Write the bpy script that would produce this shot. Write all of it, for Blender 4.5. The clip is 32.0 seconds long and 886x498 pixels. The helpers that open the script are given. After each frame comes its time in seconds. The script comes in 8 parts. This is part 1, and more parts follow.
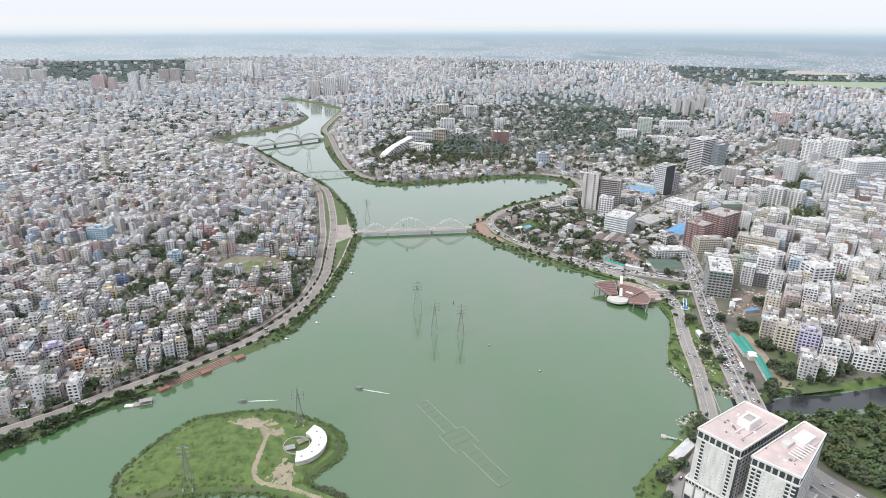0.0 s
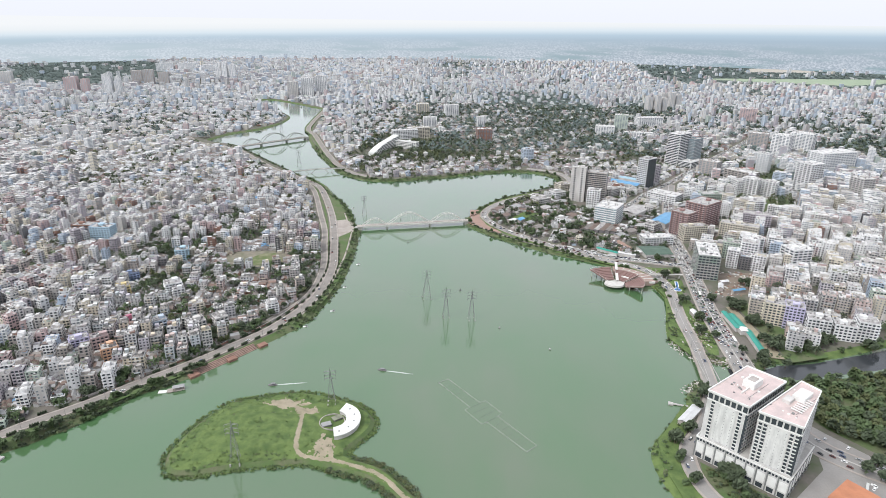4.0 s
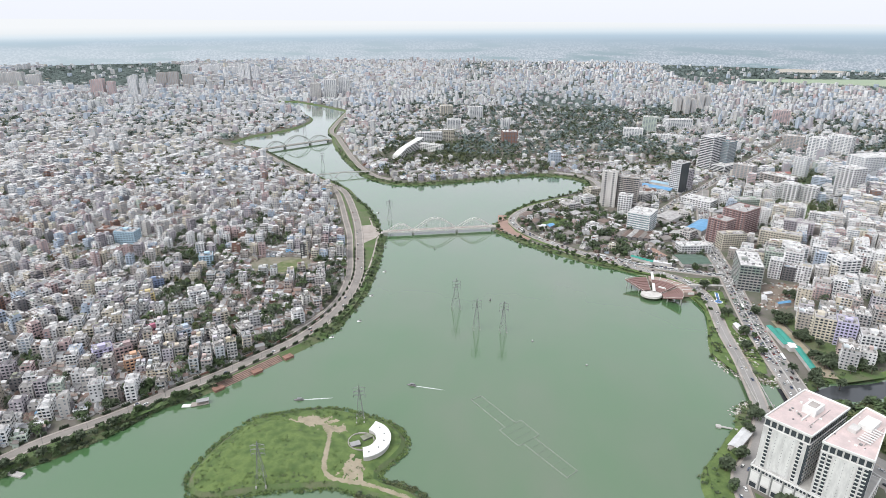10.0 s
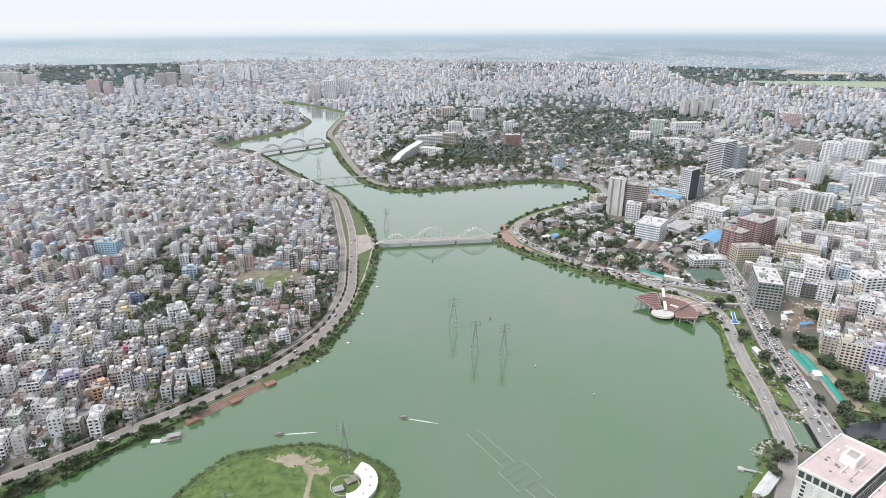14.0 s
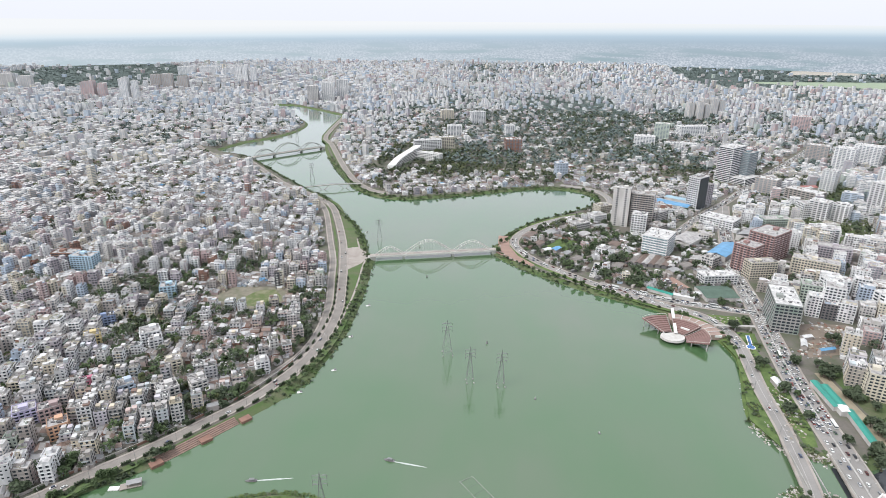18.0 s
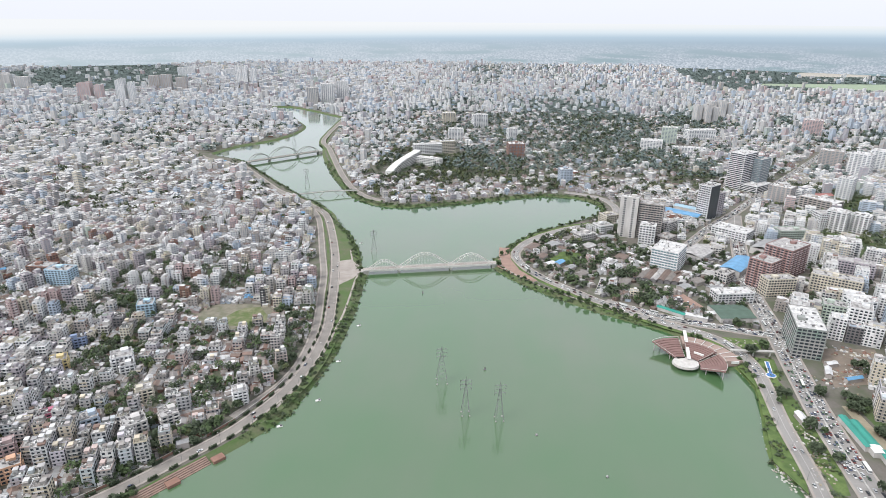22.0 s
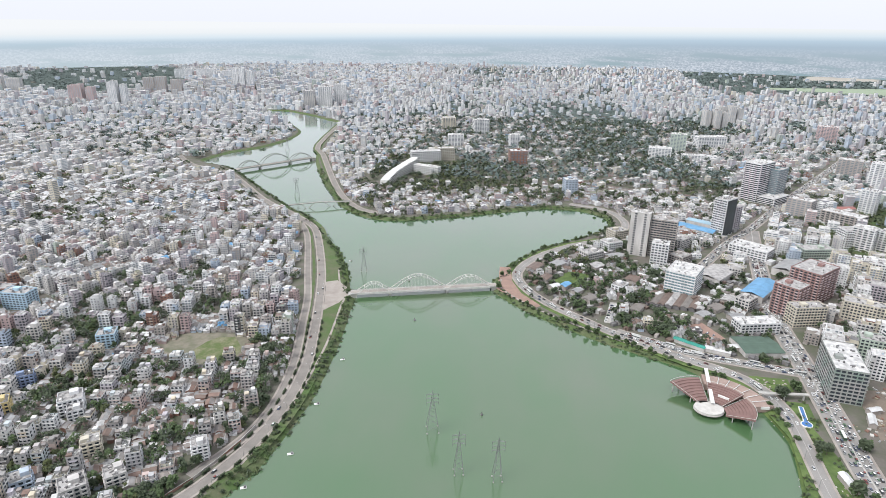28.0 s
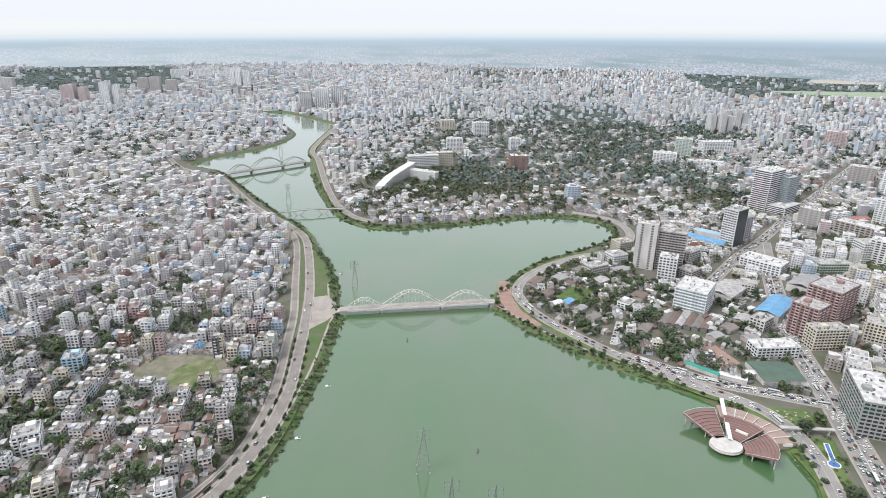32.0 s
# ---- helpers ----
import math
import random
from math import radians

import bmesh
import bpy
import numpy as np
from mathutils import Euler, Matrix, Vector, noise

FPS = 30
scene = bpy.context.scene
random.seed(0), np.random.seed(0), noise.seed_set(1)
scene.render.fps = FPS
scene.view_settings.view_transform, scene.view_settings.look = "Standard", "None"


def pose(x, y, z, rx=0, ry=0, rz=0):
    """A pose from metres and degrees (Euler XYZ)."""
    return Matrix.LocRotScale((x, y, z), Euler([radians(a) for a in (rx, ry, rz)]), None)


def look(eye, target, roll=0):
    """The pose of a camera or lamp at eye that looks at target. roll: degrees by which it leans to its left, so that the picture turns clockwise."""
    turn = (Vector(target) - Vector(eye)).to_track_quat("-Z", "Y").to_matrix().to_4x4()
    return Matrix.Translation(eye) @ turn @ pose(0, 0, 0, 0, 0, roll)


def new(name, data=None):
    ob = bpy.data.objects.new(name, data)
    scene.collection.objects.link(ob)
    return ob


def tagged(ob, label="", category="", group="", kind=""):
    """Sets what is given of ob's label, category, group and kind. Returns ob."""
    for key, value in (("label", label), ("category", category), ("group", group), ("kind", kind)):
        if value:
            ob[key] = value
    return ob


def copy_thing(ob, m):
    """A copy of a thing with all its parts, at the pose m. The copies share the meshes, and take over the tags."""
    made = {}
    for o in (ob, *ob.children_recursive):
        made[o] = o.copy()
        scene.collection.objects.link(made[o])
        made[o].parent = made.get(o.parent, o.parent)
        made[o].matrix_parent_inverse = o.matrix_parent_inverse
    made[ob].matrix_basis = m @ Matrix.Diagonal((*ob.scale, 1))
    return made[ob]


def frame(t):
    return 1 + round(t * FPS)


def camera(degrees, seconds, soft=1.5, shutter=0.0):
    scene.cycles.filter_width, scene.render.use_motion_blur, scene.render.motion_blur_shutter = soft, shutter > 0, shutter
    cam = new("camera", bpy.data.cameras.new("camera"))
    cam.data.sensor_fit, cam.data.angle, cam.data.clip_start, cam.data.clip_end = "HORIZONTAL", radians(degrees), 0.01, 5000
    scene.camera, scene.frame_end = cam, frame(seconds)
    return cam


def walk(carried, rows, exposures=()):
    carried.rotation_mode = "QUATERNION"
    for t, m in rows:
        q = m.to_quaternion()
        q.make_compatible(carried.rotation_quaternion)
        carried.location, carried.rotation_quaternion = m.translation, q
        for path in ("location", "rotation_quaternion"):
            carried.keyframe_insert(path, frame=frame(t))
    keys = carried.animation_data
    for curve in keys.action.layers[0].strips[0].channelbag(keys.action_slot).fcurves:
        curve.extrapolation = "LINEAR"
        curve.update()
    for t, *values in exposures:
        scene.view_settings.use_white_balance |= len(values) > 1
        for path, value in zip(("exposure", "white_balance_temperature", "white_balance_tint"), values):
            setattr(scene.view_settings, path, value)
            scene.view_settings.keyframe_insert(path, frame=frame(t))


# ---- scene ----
cam = camera(72.73, 32.0, soft=0.85)
PATH = [
    (0, (44.11, 41.85, 306.43), (-7.36, 505.89, 127.48), 0.78),
    (1, (34.26, 31.85, 305.71), (-10.59, 496.65, 126.96), 0.83),
    (2, (24.09, 21.95, 305.92), (-9.62, 487.66, 127.08), 0.76),
    (2.5, (19.17, 17.01, 305.81), (-7.26, 483.24, 127.14), 0.78),
    (4.5, (2.06, 2.02, 305.38), (-25.65, 468.31, 127.02), 0.69),
    (5, (-0.22, -0.32, 305.56), (-28.60, 465.95, 127.27), 0.68),
    (6, (-4.37, -1.30, 305.06), (-36.00, 464.88, 127.10), 0.61),
    (7, (-5.35, 2.35, 304.27), (-43.44, 468.15, 126.57), 0.50),
    (8, (-7.26, 8.62, 304.73), (-48.00, 474.18, 126.98), 0.43),
    (9, (-8.33, 17.75, 304.92), (-50.63, 483.16, 127.12), 0.40),
    (10, (-8.72, 28.74, 305.01), (-51.72, 494.06, 127.18), 0.38),
    (11, (-8.71, 40.52, 305.15), (-52.28, 505.77, 127.24), 0.37),
    (12, (-8.26, 52.53, 305.18), (-52.51, 517.70, 127.25), 0.40),
    (13, (-7.35, 64.74, 304.96), (-52.37, 529.84, 127.04), 0.43),
    (14, (-6.50, 77.08, 304.29), (-52.15, 542.21, 126.64), 0.47),
    (14.5, (-6.10, 83.28, 304.02), (-52.00, 548.45, 126.52), 0.48),
    (16.5, (-4.08, 108.58, 304.54), (-50.79, 573.67, 127.03), 0.43),
    (17, (-3.71, 114.79, 304.91), (-50.58, 579.85, 127.35), 0.44),
    (18, (-2.93, 127.17, 305.71), (-50.13, 592.16, 128.09), 0.48),
    (19, (-1.83, 139.87, 306.16), (-49.61, 604.78, 128.47), 0.48),
    (20, (-0.93, 152.23, 306.28), (-49.51, 617.05, 128.58), 0.50),
    (21, (-0.20, 163.82, 306.08), (-49.69, 628.63, 128.59), 0.50),
    (22, (0.36, 175.18, 305.94), (-49.84, 639.99, 128.64), 0.51),
    (23, (0.79, 186.69, 306.20), (-50.02, 651.40, 128.81), 0.55),
    (24, (1.27, 198.31, 306.63), (-50.18, 662.86, 129.02), 0.57),
    (25, (1.63, 210.04, 306.76), (-50.28, 674.54, 129.15), 0.57),
    (25.5, (1.65, 215.88, 306.57), (-50.38, 680.43, 129.12), 0.58),
    (27.5, (0.96, 238.83, 304.53), (-50.98, 703.97, 128.59), 0.67),
    (28, (0.87, 244.47, 304.35), (-51.02, 709.66, 128.55), 0.70),
    (29, (0.79, 255.76, 304.21), (-50.98, 721.01, 128.52), 0.75),
    (30, (0.67, 267.18, 304.19), (-51.04, 732.48, 128.61), 0.78),
    (31, (0.48, 278.62, 304.21), (-51.19, 743.94, 128.69), 0.85),
    (32, (0.76, 290.34, 303.65), (-51.12, 755.73, 128.37), 0.93),
]
walk(cam, [(t, look(eye, target, roll)) for t, eye, target, roll in PATH])

# ---- sky and sun: bright overcast ----
SUN_EL, SUN_AZ = radians(52), radians(235)
world = bpy.data.worlds.new("overcast_sky")
scene.world = world
world.use_nodes = True
wn, wl = world.node_tree.nodes, world.node_tree.links
sky = wn.new("ShaderNodeTexSky")
sky.sky_type, sky.sun_disc = "NISHITA", False
sky.sun_elevation, sky.sun_rotation = SUN_EL, SUN_AZ
sky.air_density, sky.dust_density = 1.0, 3.0
veil = wn.new("ShaderNodeMixRGB")
veil.inputs[0].default_value = 0.80
veil.inputs[2].default_value = (10.95, 11.35, 12.35, 1)
wl.new(sky.outputs[0], veil.inputs[1])
wl.new(veil.outputs[0], wn["Background"].inputs[0])
wn["Background"].inputs[1].default_value = 0.1
sun = new("sun", bpy.data.lights.new("sun", "SUN"))
sun.data.energy, sun.data.angle, sun.data.color = 2.65, radians(28), (1.0, 0.985, 0.96)
sun.matrix_world = look((0, 0, 0), (-math.sin(SUN_AZ) * math.cos(SUN_EL), -math.cos(SUN_AZ) * math.cos(SUN_EL), -math.sin(SUN_EL)))
sun.location = (-400, 0, 900)
scene.view_settings.exposure = 0.0


# ---- materials ----
def mat_nodes(name, rough=0.85, metal=0.0):
    m = bpy.data.materials.new(name)
    m.use_nodes = True
    n, l = m.node_tree.nodes, m.node_tree.links
    b = n["Principled BSDF"]
    b.inputs["Roughness"].default_value, b.inputs["Metallic"].default_value = rough, metal
    return m, n, l, b


def noise_fac(n, l, scale, detail=3.0, lo=0.35, hi=0.65, stretch=(1, 1, 1)):
    g = n.new("ShaderNodeNewGeometry")
    mp = n.new("ShaderNodeMapping")
    mp.inputs["Scale"].default_value = stretch
    t = n.new("ShaderNodeTexNoise")
    t.inputs["Scale"].default_value, t.inputs["Detail"].default_value = scale, detail
    r = n.new("ShaderNodeMapRange")
    r.inputs["From Min"].default_value, r.inputs["From Max"].default_value = lo, hi
    l.new(g.outputs["Position"], mp.inputs["Vector"])
    l.new(mp.outputs[0], t.inputs["Vector"])
    l.new(t.outputs["Fac"], r.inputs["Value"])
    return r.outputs[0], t.outputs["Fac"]


def blend(n, l, fac, a, b, mode="MIX"):
    x = n.new("ShaderNodeMixRGB")
    x.blend_type = mode
    if isinstance(fac, float):
        x.inputs[0].default_value = fac
    else:
        l.new(fac, x.inputs[0])
    for k, v in ((1, a), (2, b)):
        if isinstance(v, tuple):
            x.inputs[k].default_value = (*v, 1)
        else:
            l.new(v, x.inputs[k])
    return x.outputs[0]


def surf(name, col, rough=0.85, stain=None, s_big=0.12, s_small=1.6, amount=0.6, metal=0.0, bump=0.0, streak=False):
    """Base colour with broad stains and fine grain, in metres."""
    m, n, l, b = mat_nodes(name, rough, metal)
    stain = stain or tuple(c * 0.62 for c in col)
    big, _ = noise_fac(n, l, s_big, 4.0, 0.38, 0.7, (1, 1, 0.25) if streak else (1, 1, 1))
    fine, raw = noise_fac(n, l, s_small, 2.0, 0.3, 0.75, (1, 1, 0.3) if streak else (1, 1, 1))
    sc = n.new("ShaderNodeMath")
    sc.operation = "MULTIPLY"
    sc.inputs[1].default_value = amount
    l.new(big, sc.inputs[0])
    c1 = blend(n, l, sc.outputs[0], col, stain)
    sf = n.new("ShaderNodeMath")
    sf.operation = "MULTIPLY"
    sf.inputs[1].default_value = amount * 0.5
    l.new(fine, sf.inputs[0])
    c2 = blend(n, l, sf.outputs[0], c1, tuple(c * 0.7 for c in col))
    l.new(c2, b.inputs["Base Color"])
    if bump:
        bp = n.new("ShaderNodeBump")
        bp.inputs["Strength"].default_value = bump
        l.new(raw, bp.inputs["Height"])
        l.new(bp.outputs[0], b.inputs["Normal"])
    return m


def varied(name, cols, rough=0.85, amount=0.55):
    """One of several paints by each object's own chance, stained."""
    m, n, l, b = mat_nodes(name, rough)
    oi = n.new("ShaderNodeObjectInfo")
    ramp = n.new("ShaderNodeValToRGB")
    ramp.color_ramp.interpolation = "CONSTANT"
    e = ramp.color_ramp.elements
    while len(e) < len(cols):
        e.new(0.5)
    for k, c in enumerate(cols):
        e[k].position, e[k].color = k / len(cols), (*c, 1)
    l.new(oi.outputs["Random"], ramp.inputs[0])
    big, _ = noise_fac(n, l, 0.16, 4.0, 0.38, 0.72, (1, 1, 0.25))
    sc = n.new("ShaderNodeMath")
    sc.operation = "MULTIPLY"
    sc.inputs[1].default_value = amount
    l.new(big, sc.inputs[0])
    dark = blend(n, l, 1.0, ramp.outputs[0], (0.6, 0.58, 0.56), "MULTIPLY")
    l.new(blend(n, l, sc.outputs[0], ramp.outputs[0], dark), b.inputs["Base Color"])
    return m


WALLS = [surf("wall_" + nm, c, 0.85, streak=True, amount=0.85, s_small=0.9) for nm, c in (
    ("offwhite", (0.80, 0.80, 0.80)), ("light_grey", (0.61, 0.588, 0.568)), ("cream", (0.66, 0.61, 0.51)),
    ("concrete", (0.44, 0.402, 0.375)), ("dark_concrete", (0.21, 0.20, 0.205)), ("pink", (0.57, 0.44, 0.43)),
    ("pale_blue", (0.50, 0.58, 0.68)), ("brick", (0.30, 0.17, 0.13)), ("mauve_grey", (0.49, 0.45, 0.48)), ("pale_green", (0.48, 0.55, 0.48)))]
ROOFS = [surf("roof_" + nm, c, 0.9, tuple(v * 0.45 for v in c), 0.22, 1.4, 0.95) for nm, c in (
    ("cement", (0.50, 0.485, 0.475)), ("pale", (0.70, 0.69, 0.68)), ("dark", (0.22, 0.215, 0.215)), ("mossy", (0.27, 0.28, 0.21)))]
TINS = [surf("tin_" + nm, c, 0.5, amount=0.8, metal=0.0, s_small=0.8) for nm, c in (
    ("grey", (0.36, 0.36, 0.36)), ("rust", (0.205, 0.15, 0.125)), ("white", (0.70, 0.70, 0.70)), ("brown", (0.245, 0.22, 0.20)), ("blue", (0.16, 0.38, 0.62)))]
GLASS = surf("dark_window_glass", (0.05, 0.06, 0.07), 0.25, amount=0.4)
# paler panes: sky reflection and far haze put into the base colour
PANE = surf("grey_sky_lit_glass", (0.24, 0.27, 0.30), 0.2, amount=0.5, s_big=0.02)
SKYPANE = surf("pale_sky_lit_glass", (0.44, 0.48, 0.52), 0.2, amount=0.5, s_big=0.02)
CITY = WALLS + ROOFS + TINS + [SKYPANE, GLASS, PANE]
NW, NR, NT = len(WALLS), len(ROOFS), len(TINS)
GLASS_I, PANE_I = len(CITY) - 2, len(CITY) - 1

ASPHALT = surf("asphalt", (0.315, 0.30, 0.285), 0.9, (0.22, 0.212, 0.20), 0.05, 0.8, 0.8)
CONCRETE = surf("pale_concrete", (0.50, 0.485, 0.46), 0.85, amount=0.7, s_big=0.2)
WESTROAD = surf("dusty_concrete_road", (0.285, 0.262, 0.24), 0.9, (0.19, 0.175, 0.16), 0.1, 0.8, 0.8)
PAVING = surf("dusty_paving", (0.40, 0.36, 0.325), 0.9, (0.27, 0.235, 0.21), 0.1, 1.0, 0.8)
REDPAVE = surf("red_brick_paving", (0.37, 0.245, 0.20), 0.9, (0.25, 0.175, 0.145), 0.15, 1.2, 0.8)
WHITE = surf("white_paint", (0.80, 0.80, 0.78), 0.55, (0.6, 0.59, 0.56), 0.2, 2.0, 0.5)
STEEL = surf("weathered_steel", (0.27, 0.28, 0.275), 0.6, amount=0.5, metal=0.3)
GRASS = surf("rough_grass", (0.130, 0.188, 0.058), 0.95, (0.055, 0.100, 0.030), 0.14, 0.8, 1.0, bump=0.8)
BANK = surf("weedy_bank", (0.085, 0.14, 0.045), 0.95, (0.15, 0.14, 0.095), 0.07, 0.6, 0.9, bump=0.6)
SOIL = surf("bare_soil", (0.36, 0.31, 0.23), 0.95, (0.21, 0.19, 0.12), 0.12, 0.9, 0.8)
EARTH = surf("city_ground", (0.165, 0.15, 0.132), 0.95, (0.085, 0.11, 0.055), 0.06, 0.45, 1.0, bump=0.4)
LEAF = surf("foliage", (0.078, 0.104, 0.058), 0.8, (0.046, 0.066, 0.036), 0.1, 0.5, 0.9)
LEAF2 = surf("bright_foliage", (0.092, 0.138, 0.056), 0.8, (0.056, 0.088, 0.038), 0.1, 0.5, 0.9)
LEAF4 = surf("olive_foliage", (0.105, 0.125, 0.05), 0.85, (0.06, 0.075, 0.035), 0.1, 0.5, 0.9)
# leaf colour paled towards blue-grey, distance haze put into the paint
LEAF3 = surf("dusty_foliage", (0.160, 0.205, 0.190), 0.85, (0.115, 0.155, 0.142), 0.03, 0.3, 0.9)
BARK = surf("bark", (0.16, 0.125, 0.095), 0.95)
GREENROOF = surf("green_sheet_roof", (0.045, 0.29, 0.23), 0.6, amount=0.35)
BLUEPAINT = surf("sky_blue_paint", (0.46, 0.63, 0.75), 0.8, amount=0.35, streak=True)
PINKROOF = surf("pink_screed", (0.64, 0.52, 0.50), 0.85, (0.46, 0.39, 0.38), 0.12, 0.9, 0.9)
REDWALL = surf("maroon_tile", (0.31, 0.19, 0.175), 0.75, amount=0.5, streak=True)
TERRACE = surf("red_terrace", (0.25, 0.155, 0.14), 0.85, amount=0.5)
FIELD = surf("worn_pitch", (0.115, 0.155, 0.055), 0.95, (0.27, 0.25, 0.17), 0.12, 0.5, 1.0, bump=0.5)
TEAL = surf("tinted_glass", (0.19, 0.27, 0.30), 0.15, amount=0.3)


def water_material():
    m, n, l, b = mat_nodes("green_lake_water", 0.055)
    big, _ = noise_fac(n, l, 0.004, 3.0, 0.3, 0.7)
    mid, _ = noise_fac(n, l, 0.02, 3.0, 0.3, 0.7, (1, 0.4, 1))
    c = blend(n, l, big, (0.069, 0.148, 0.062), (0.124, 0.153, 0.102))
    sc = n.new("ShaderNodeMath")
    sc.operation = "MULTIPLY"
    sc.inputs[1].default_value = 0.34
    l.new(mid, sc.inputs[0])
    l.new(blend(n, l, sc.outputs[0], c, (0.046, 0.160, 0.048)), b.inputs["Base Color"])
    b.inputs["IOR"].default_value = 1.6
    b.inputs["Coat Weight"].default_value, b.inputs["Coat Roughness"].default_value, b.inputs["Coat IOR"].default_value = 1.0, 0.10, 1.5
    return m


WATER = water_material()
CANAL = surf("dark_canal_water", (0.045, 0.05, 0.055), 0.12, amount=0.4, s_big=0.02)


# ---- mesh helpers ----
def quad_mesh(name, Q, M, mats):
    """A mesh of separate quads: Q (n, 4, 3), one material index each."""
    Q = np.ascontiguousarray(Q, dtype=np.float32).reshape(-1, 4, 3)
    n = len(Q)
    me = bpy.data.meshes.new(name)
    me.vertices.add(4 * n)
    me.vertices.foreach_set("co", Q.ravel())
    me.loops.add(4 * n)
    me.loops.foreach_set("vertex_index", np.arange(4 * n, dtype=np.int32))
    me.polygons.add(n)
    me.polygons.foreach_set("loop_start", np.arange(0, 4 * n, 4, dtype=np.int32))
    me.polygons.foreach_set("material_index", np.asarray(M, dtype=np.int32))
    for m in mats:
        me.materials.append(m)
    me.update(calc_edges=True)
    return me


class Quads:
    """Gathers quads of boxes, tubes and strips."""

    def __init__(self):
        self.q, self.m = [], []

    def add(self, quads, mi=0):
        quads = np.asarray(quads, dtype=float).reshape(-1, 4, 3)
        self.q.append(quads)
        self.m.append(np.broadcast_to(np.asarray(mi), len(quads)))
        return self

    def box(self, cx, cy, z0, hx, hy, z1, rot=0.0, mi=0):
        c, s = math.cos(rot), math.sin(rot)
        p = [(cx + c * a * hx - s * b * hy, cy + s * a * hx + c * b * hy, z) for z in (z0, z1) for a, b in ((-1, -1), (1, -1), (1, 1), (-1, 1))]
        return self.add([[p[i] for i in f] for f in ((0, 1, 5, 4), (1, 2, 6, 5), (2, 3, 7, 6), (3, 0, 4, 7), (4, 5, 6, 7), (3, 2, 1, 0))], mi)

    def prism(self, poly, z0, z1, mi=0, top=None):
        """Walls of a convex outline with a fanned lid."""
        k = len(poly)
        for i in range(k):
            a, b = poly[i], poly[(i + 1) % k]
            self.add([[(*a, z0), (*b, z0), (*b, z1), (*a, z1)]], mi)
        for i in range(1, k - 1):
            self.add([[(*poly[0], z1), (*poly[i], z1), (*poly[i + 1], z1), (*poly[i + 1], z1)]], mi if top is None else top)
        return self

    def tube(self, pts, r, mi=0, n=6):
        pts = [Vector(p) for p in pts]
        rings = []
        for i, p in enumerate(pts):
            d = (pts[min(i + 1, len(pts) - 1)] - pts[max(i - 1, 0)]).normalized()
            u = d.cross((0, 0, 1))
            u = u.normalized() if u.length > 1e-3 else Vector((1, 0, 0))
            v = d.cross(u)
            rr = r[i] if isinstance(r, (list, tuple)) else r
            rings.append([p + rr * (math.cos(6.2832 * k / n) * u + math.sin(6.2832 * k / n) * v) for k in range(n)])
        for a, b in zip(rings, rings[1:]):
            for k in range(n):
                self.add([[a[k], a[(k + 1) % n], b[(k + 1) % n], b[k]]], mi)
        return self

    def mesh(self, name, *mats):
        return quad_mesh(name, np.concatenate(self.q), np.concatenate(self.m), mats)


def part(name, q, material, parent, label=""):
    me = q.mesh(name, *(material if isinstance(material, (list, tuple)) else (material,))) if isinstance(q, Quads) else q
    ob = new(name, me)
    ob.parent = parent
    if label:
        tagged(ob, label)
    return ob


def thing(name, label, category, group="", kind="", at=None):
    ob = tagged(new(name), label, category, group, kind)
    ob.empty_display_size = 1.0
    if at is not None:
        ob.matrix_world = at
    return ob


def solid(name, q, material, label, category="", kind="structure", group=""):
    me = q.mesh(name, *(material if isinstance(material, (list, tuple)) else (material,))) if isinstance(q, Quads) else q
    return tagged(new(name, me), label, category, group, kind)


# ---- plan ----
GZ = 3.5
SHORE_WEST = [(-352, 334), (-337, 349), (-321, 364), (-300, 390), (-280, 424), (-261, 440), (-242, 462), (-223, 488), (-200, 520), (-184, 544), (-170, 572),
              (-163, 606), (-159, 640), (-156, 670), (-157, 707), (-159, 756), (-164, 807), (-168, 840), (-171, 870), (-185, 901), (-201, 950), (-229, 1017),
              (-257, 1061), (-288, 1117), (-331, 1179), (-364, 1204), (-428, 1278), (-517, 1383), (-595, 1474), (-643, 1508), (-692, 1530)]
SHORE_COVE = [(-699, 1560), (-676, 1647), (-633, 1711), (-606, 1792), (-599, 1876), (-614, 1964), (-664, 2055), (-771, 2217), (-851, 2320), (-877, 2365),
              (-810, 2372), (-698, 2286), (-613, 2202), (-555, 2144), (-528, 2011), (-507, 1836), (-472, 1660), (-437, 1546), (-370, 1387), (-325, 1295),
              (-291, 1232), (-262, 1199), (-228, 1175), (-181, 1166), (-130, 1183), (-69, 1207), (-16, 1237), (40, 1262), (69, 1273)]
SHORE_EAST = [(124, 1269), (158, 1238), (162, 1192), (138, 1154), (85, 1103), (44, 1064), (10, 1009), (-4, 968), (-14, 945), (-13, 914), (8, 882), (38, 851),
              (65, 829), (95, 806), (124, 788), (151, 773), (180, 755), (204, 724), (222, 696), (227, 660), (218, 620), (208, 585), (205, 558), (216, 538), (228, 523),
              (248, 514), (272, 509), (297, 523), (331, 529), (403, 555), (640, 660), (655, 620), (385, 516), (322, 500), (280, 489), (240, 478), (214, 490), (196, 472),
              (184, 443), (161, 416), (144, 392), (140, 368), (147, 335), (175, 250), (150, 90), (40, -20), (-120, -60), (-300, 90), (-420, 240), (-380, 305)]
LAKE = SHORE_WEST + SHORE_COVE + SHORE_EAST
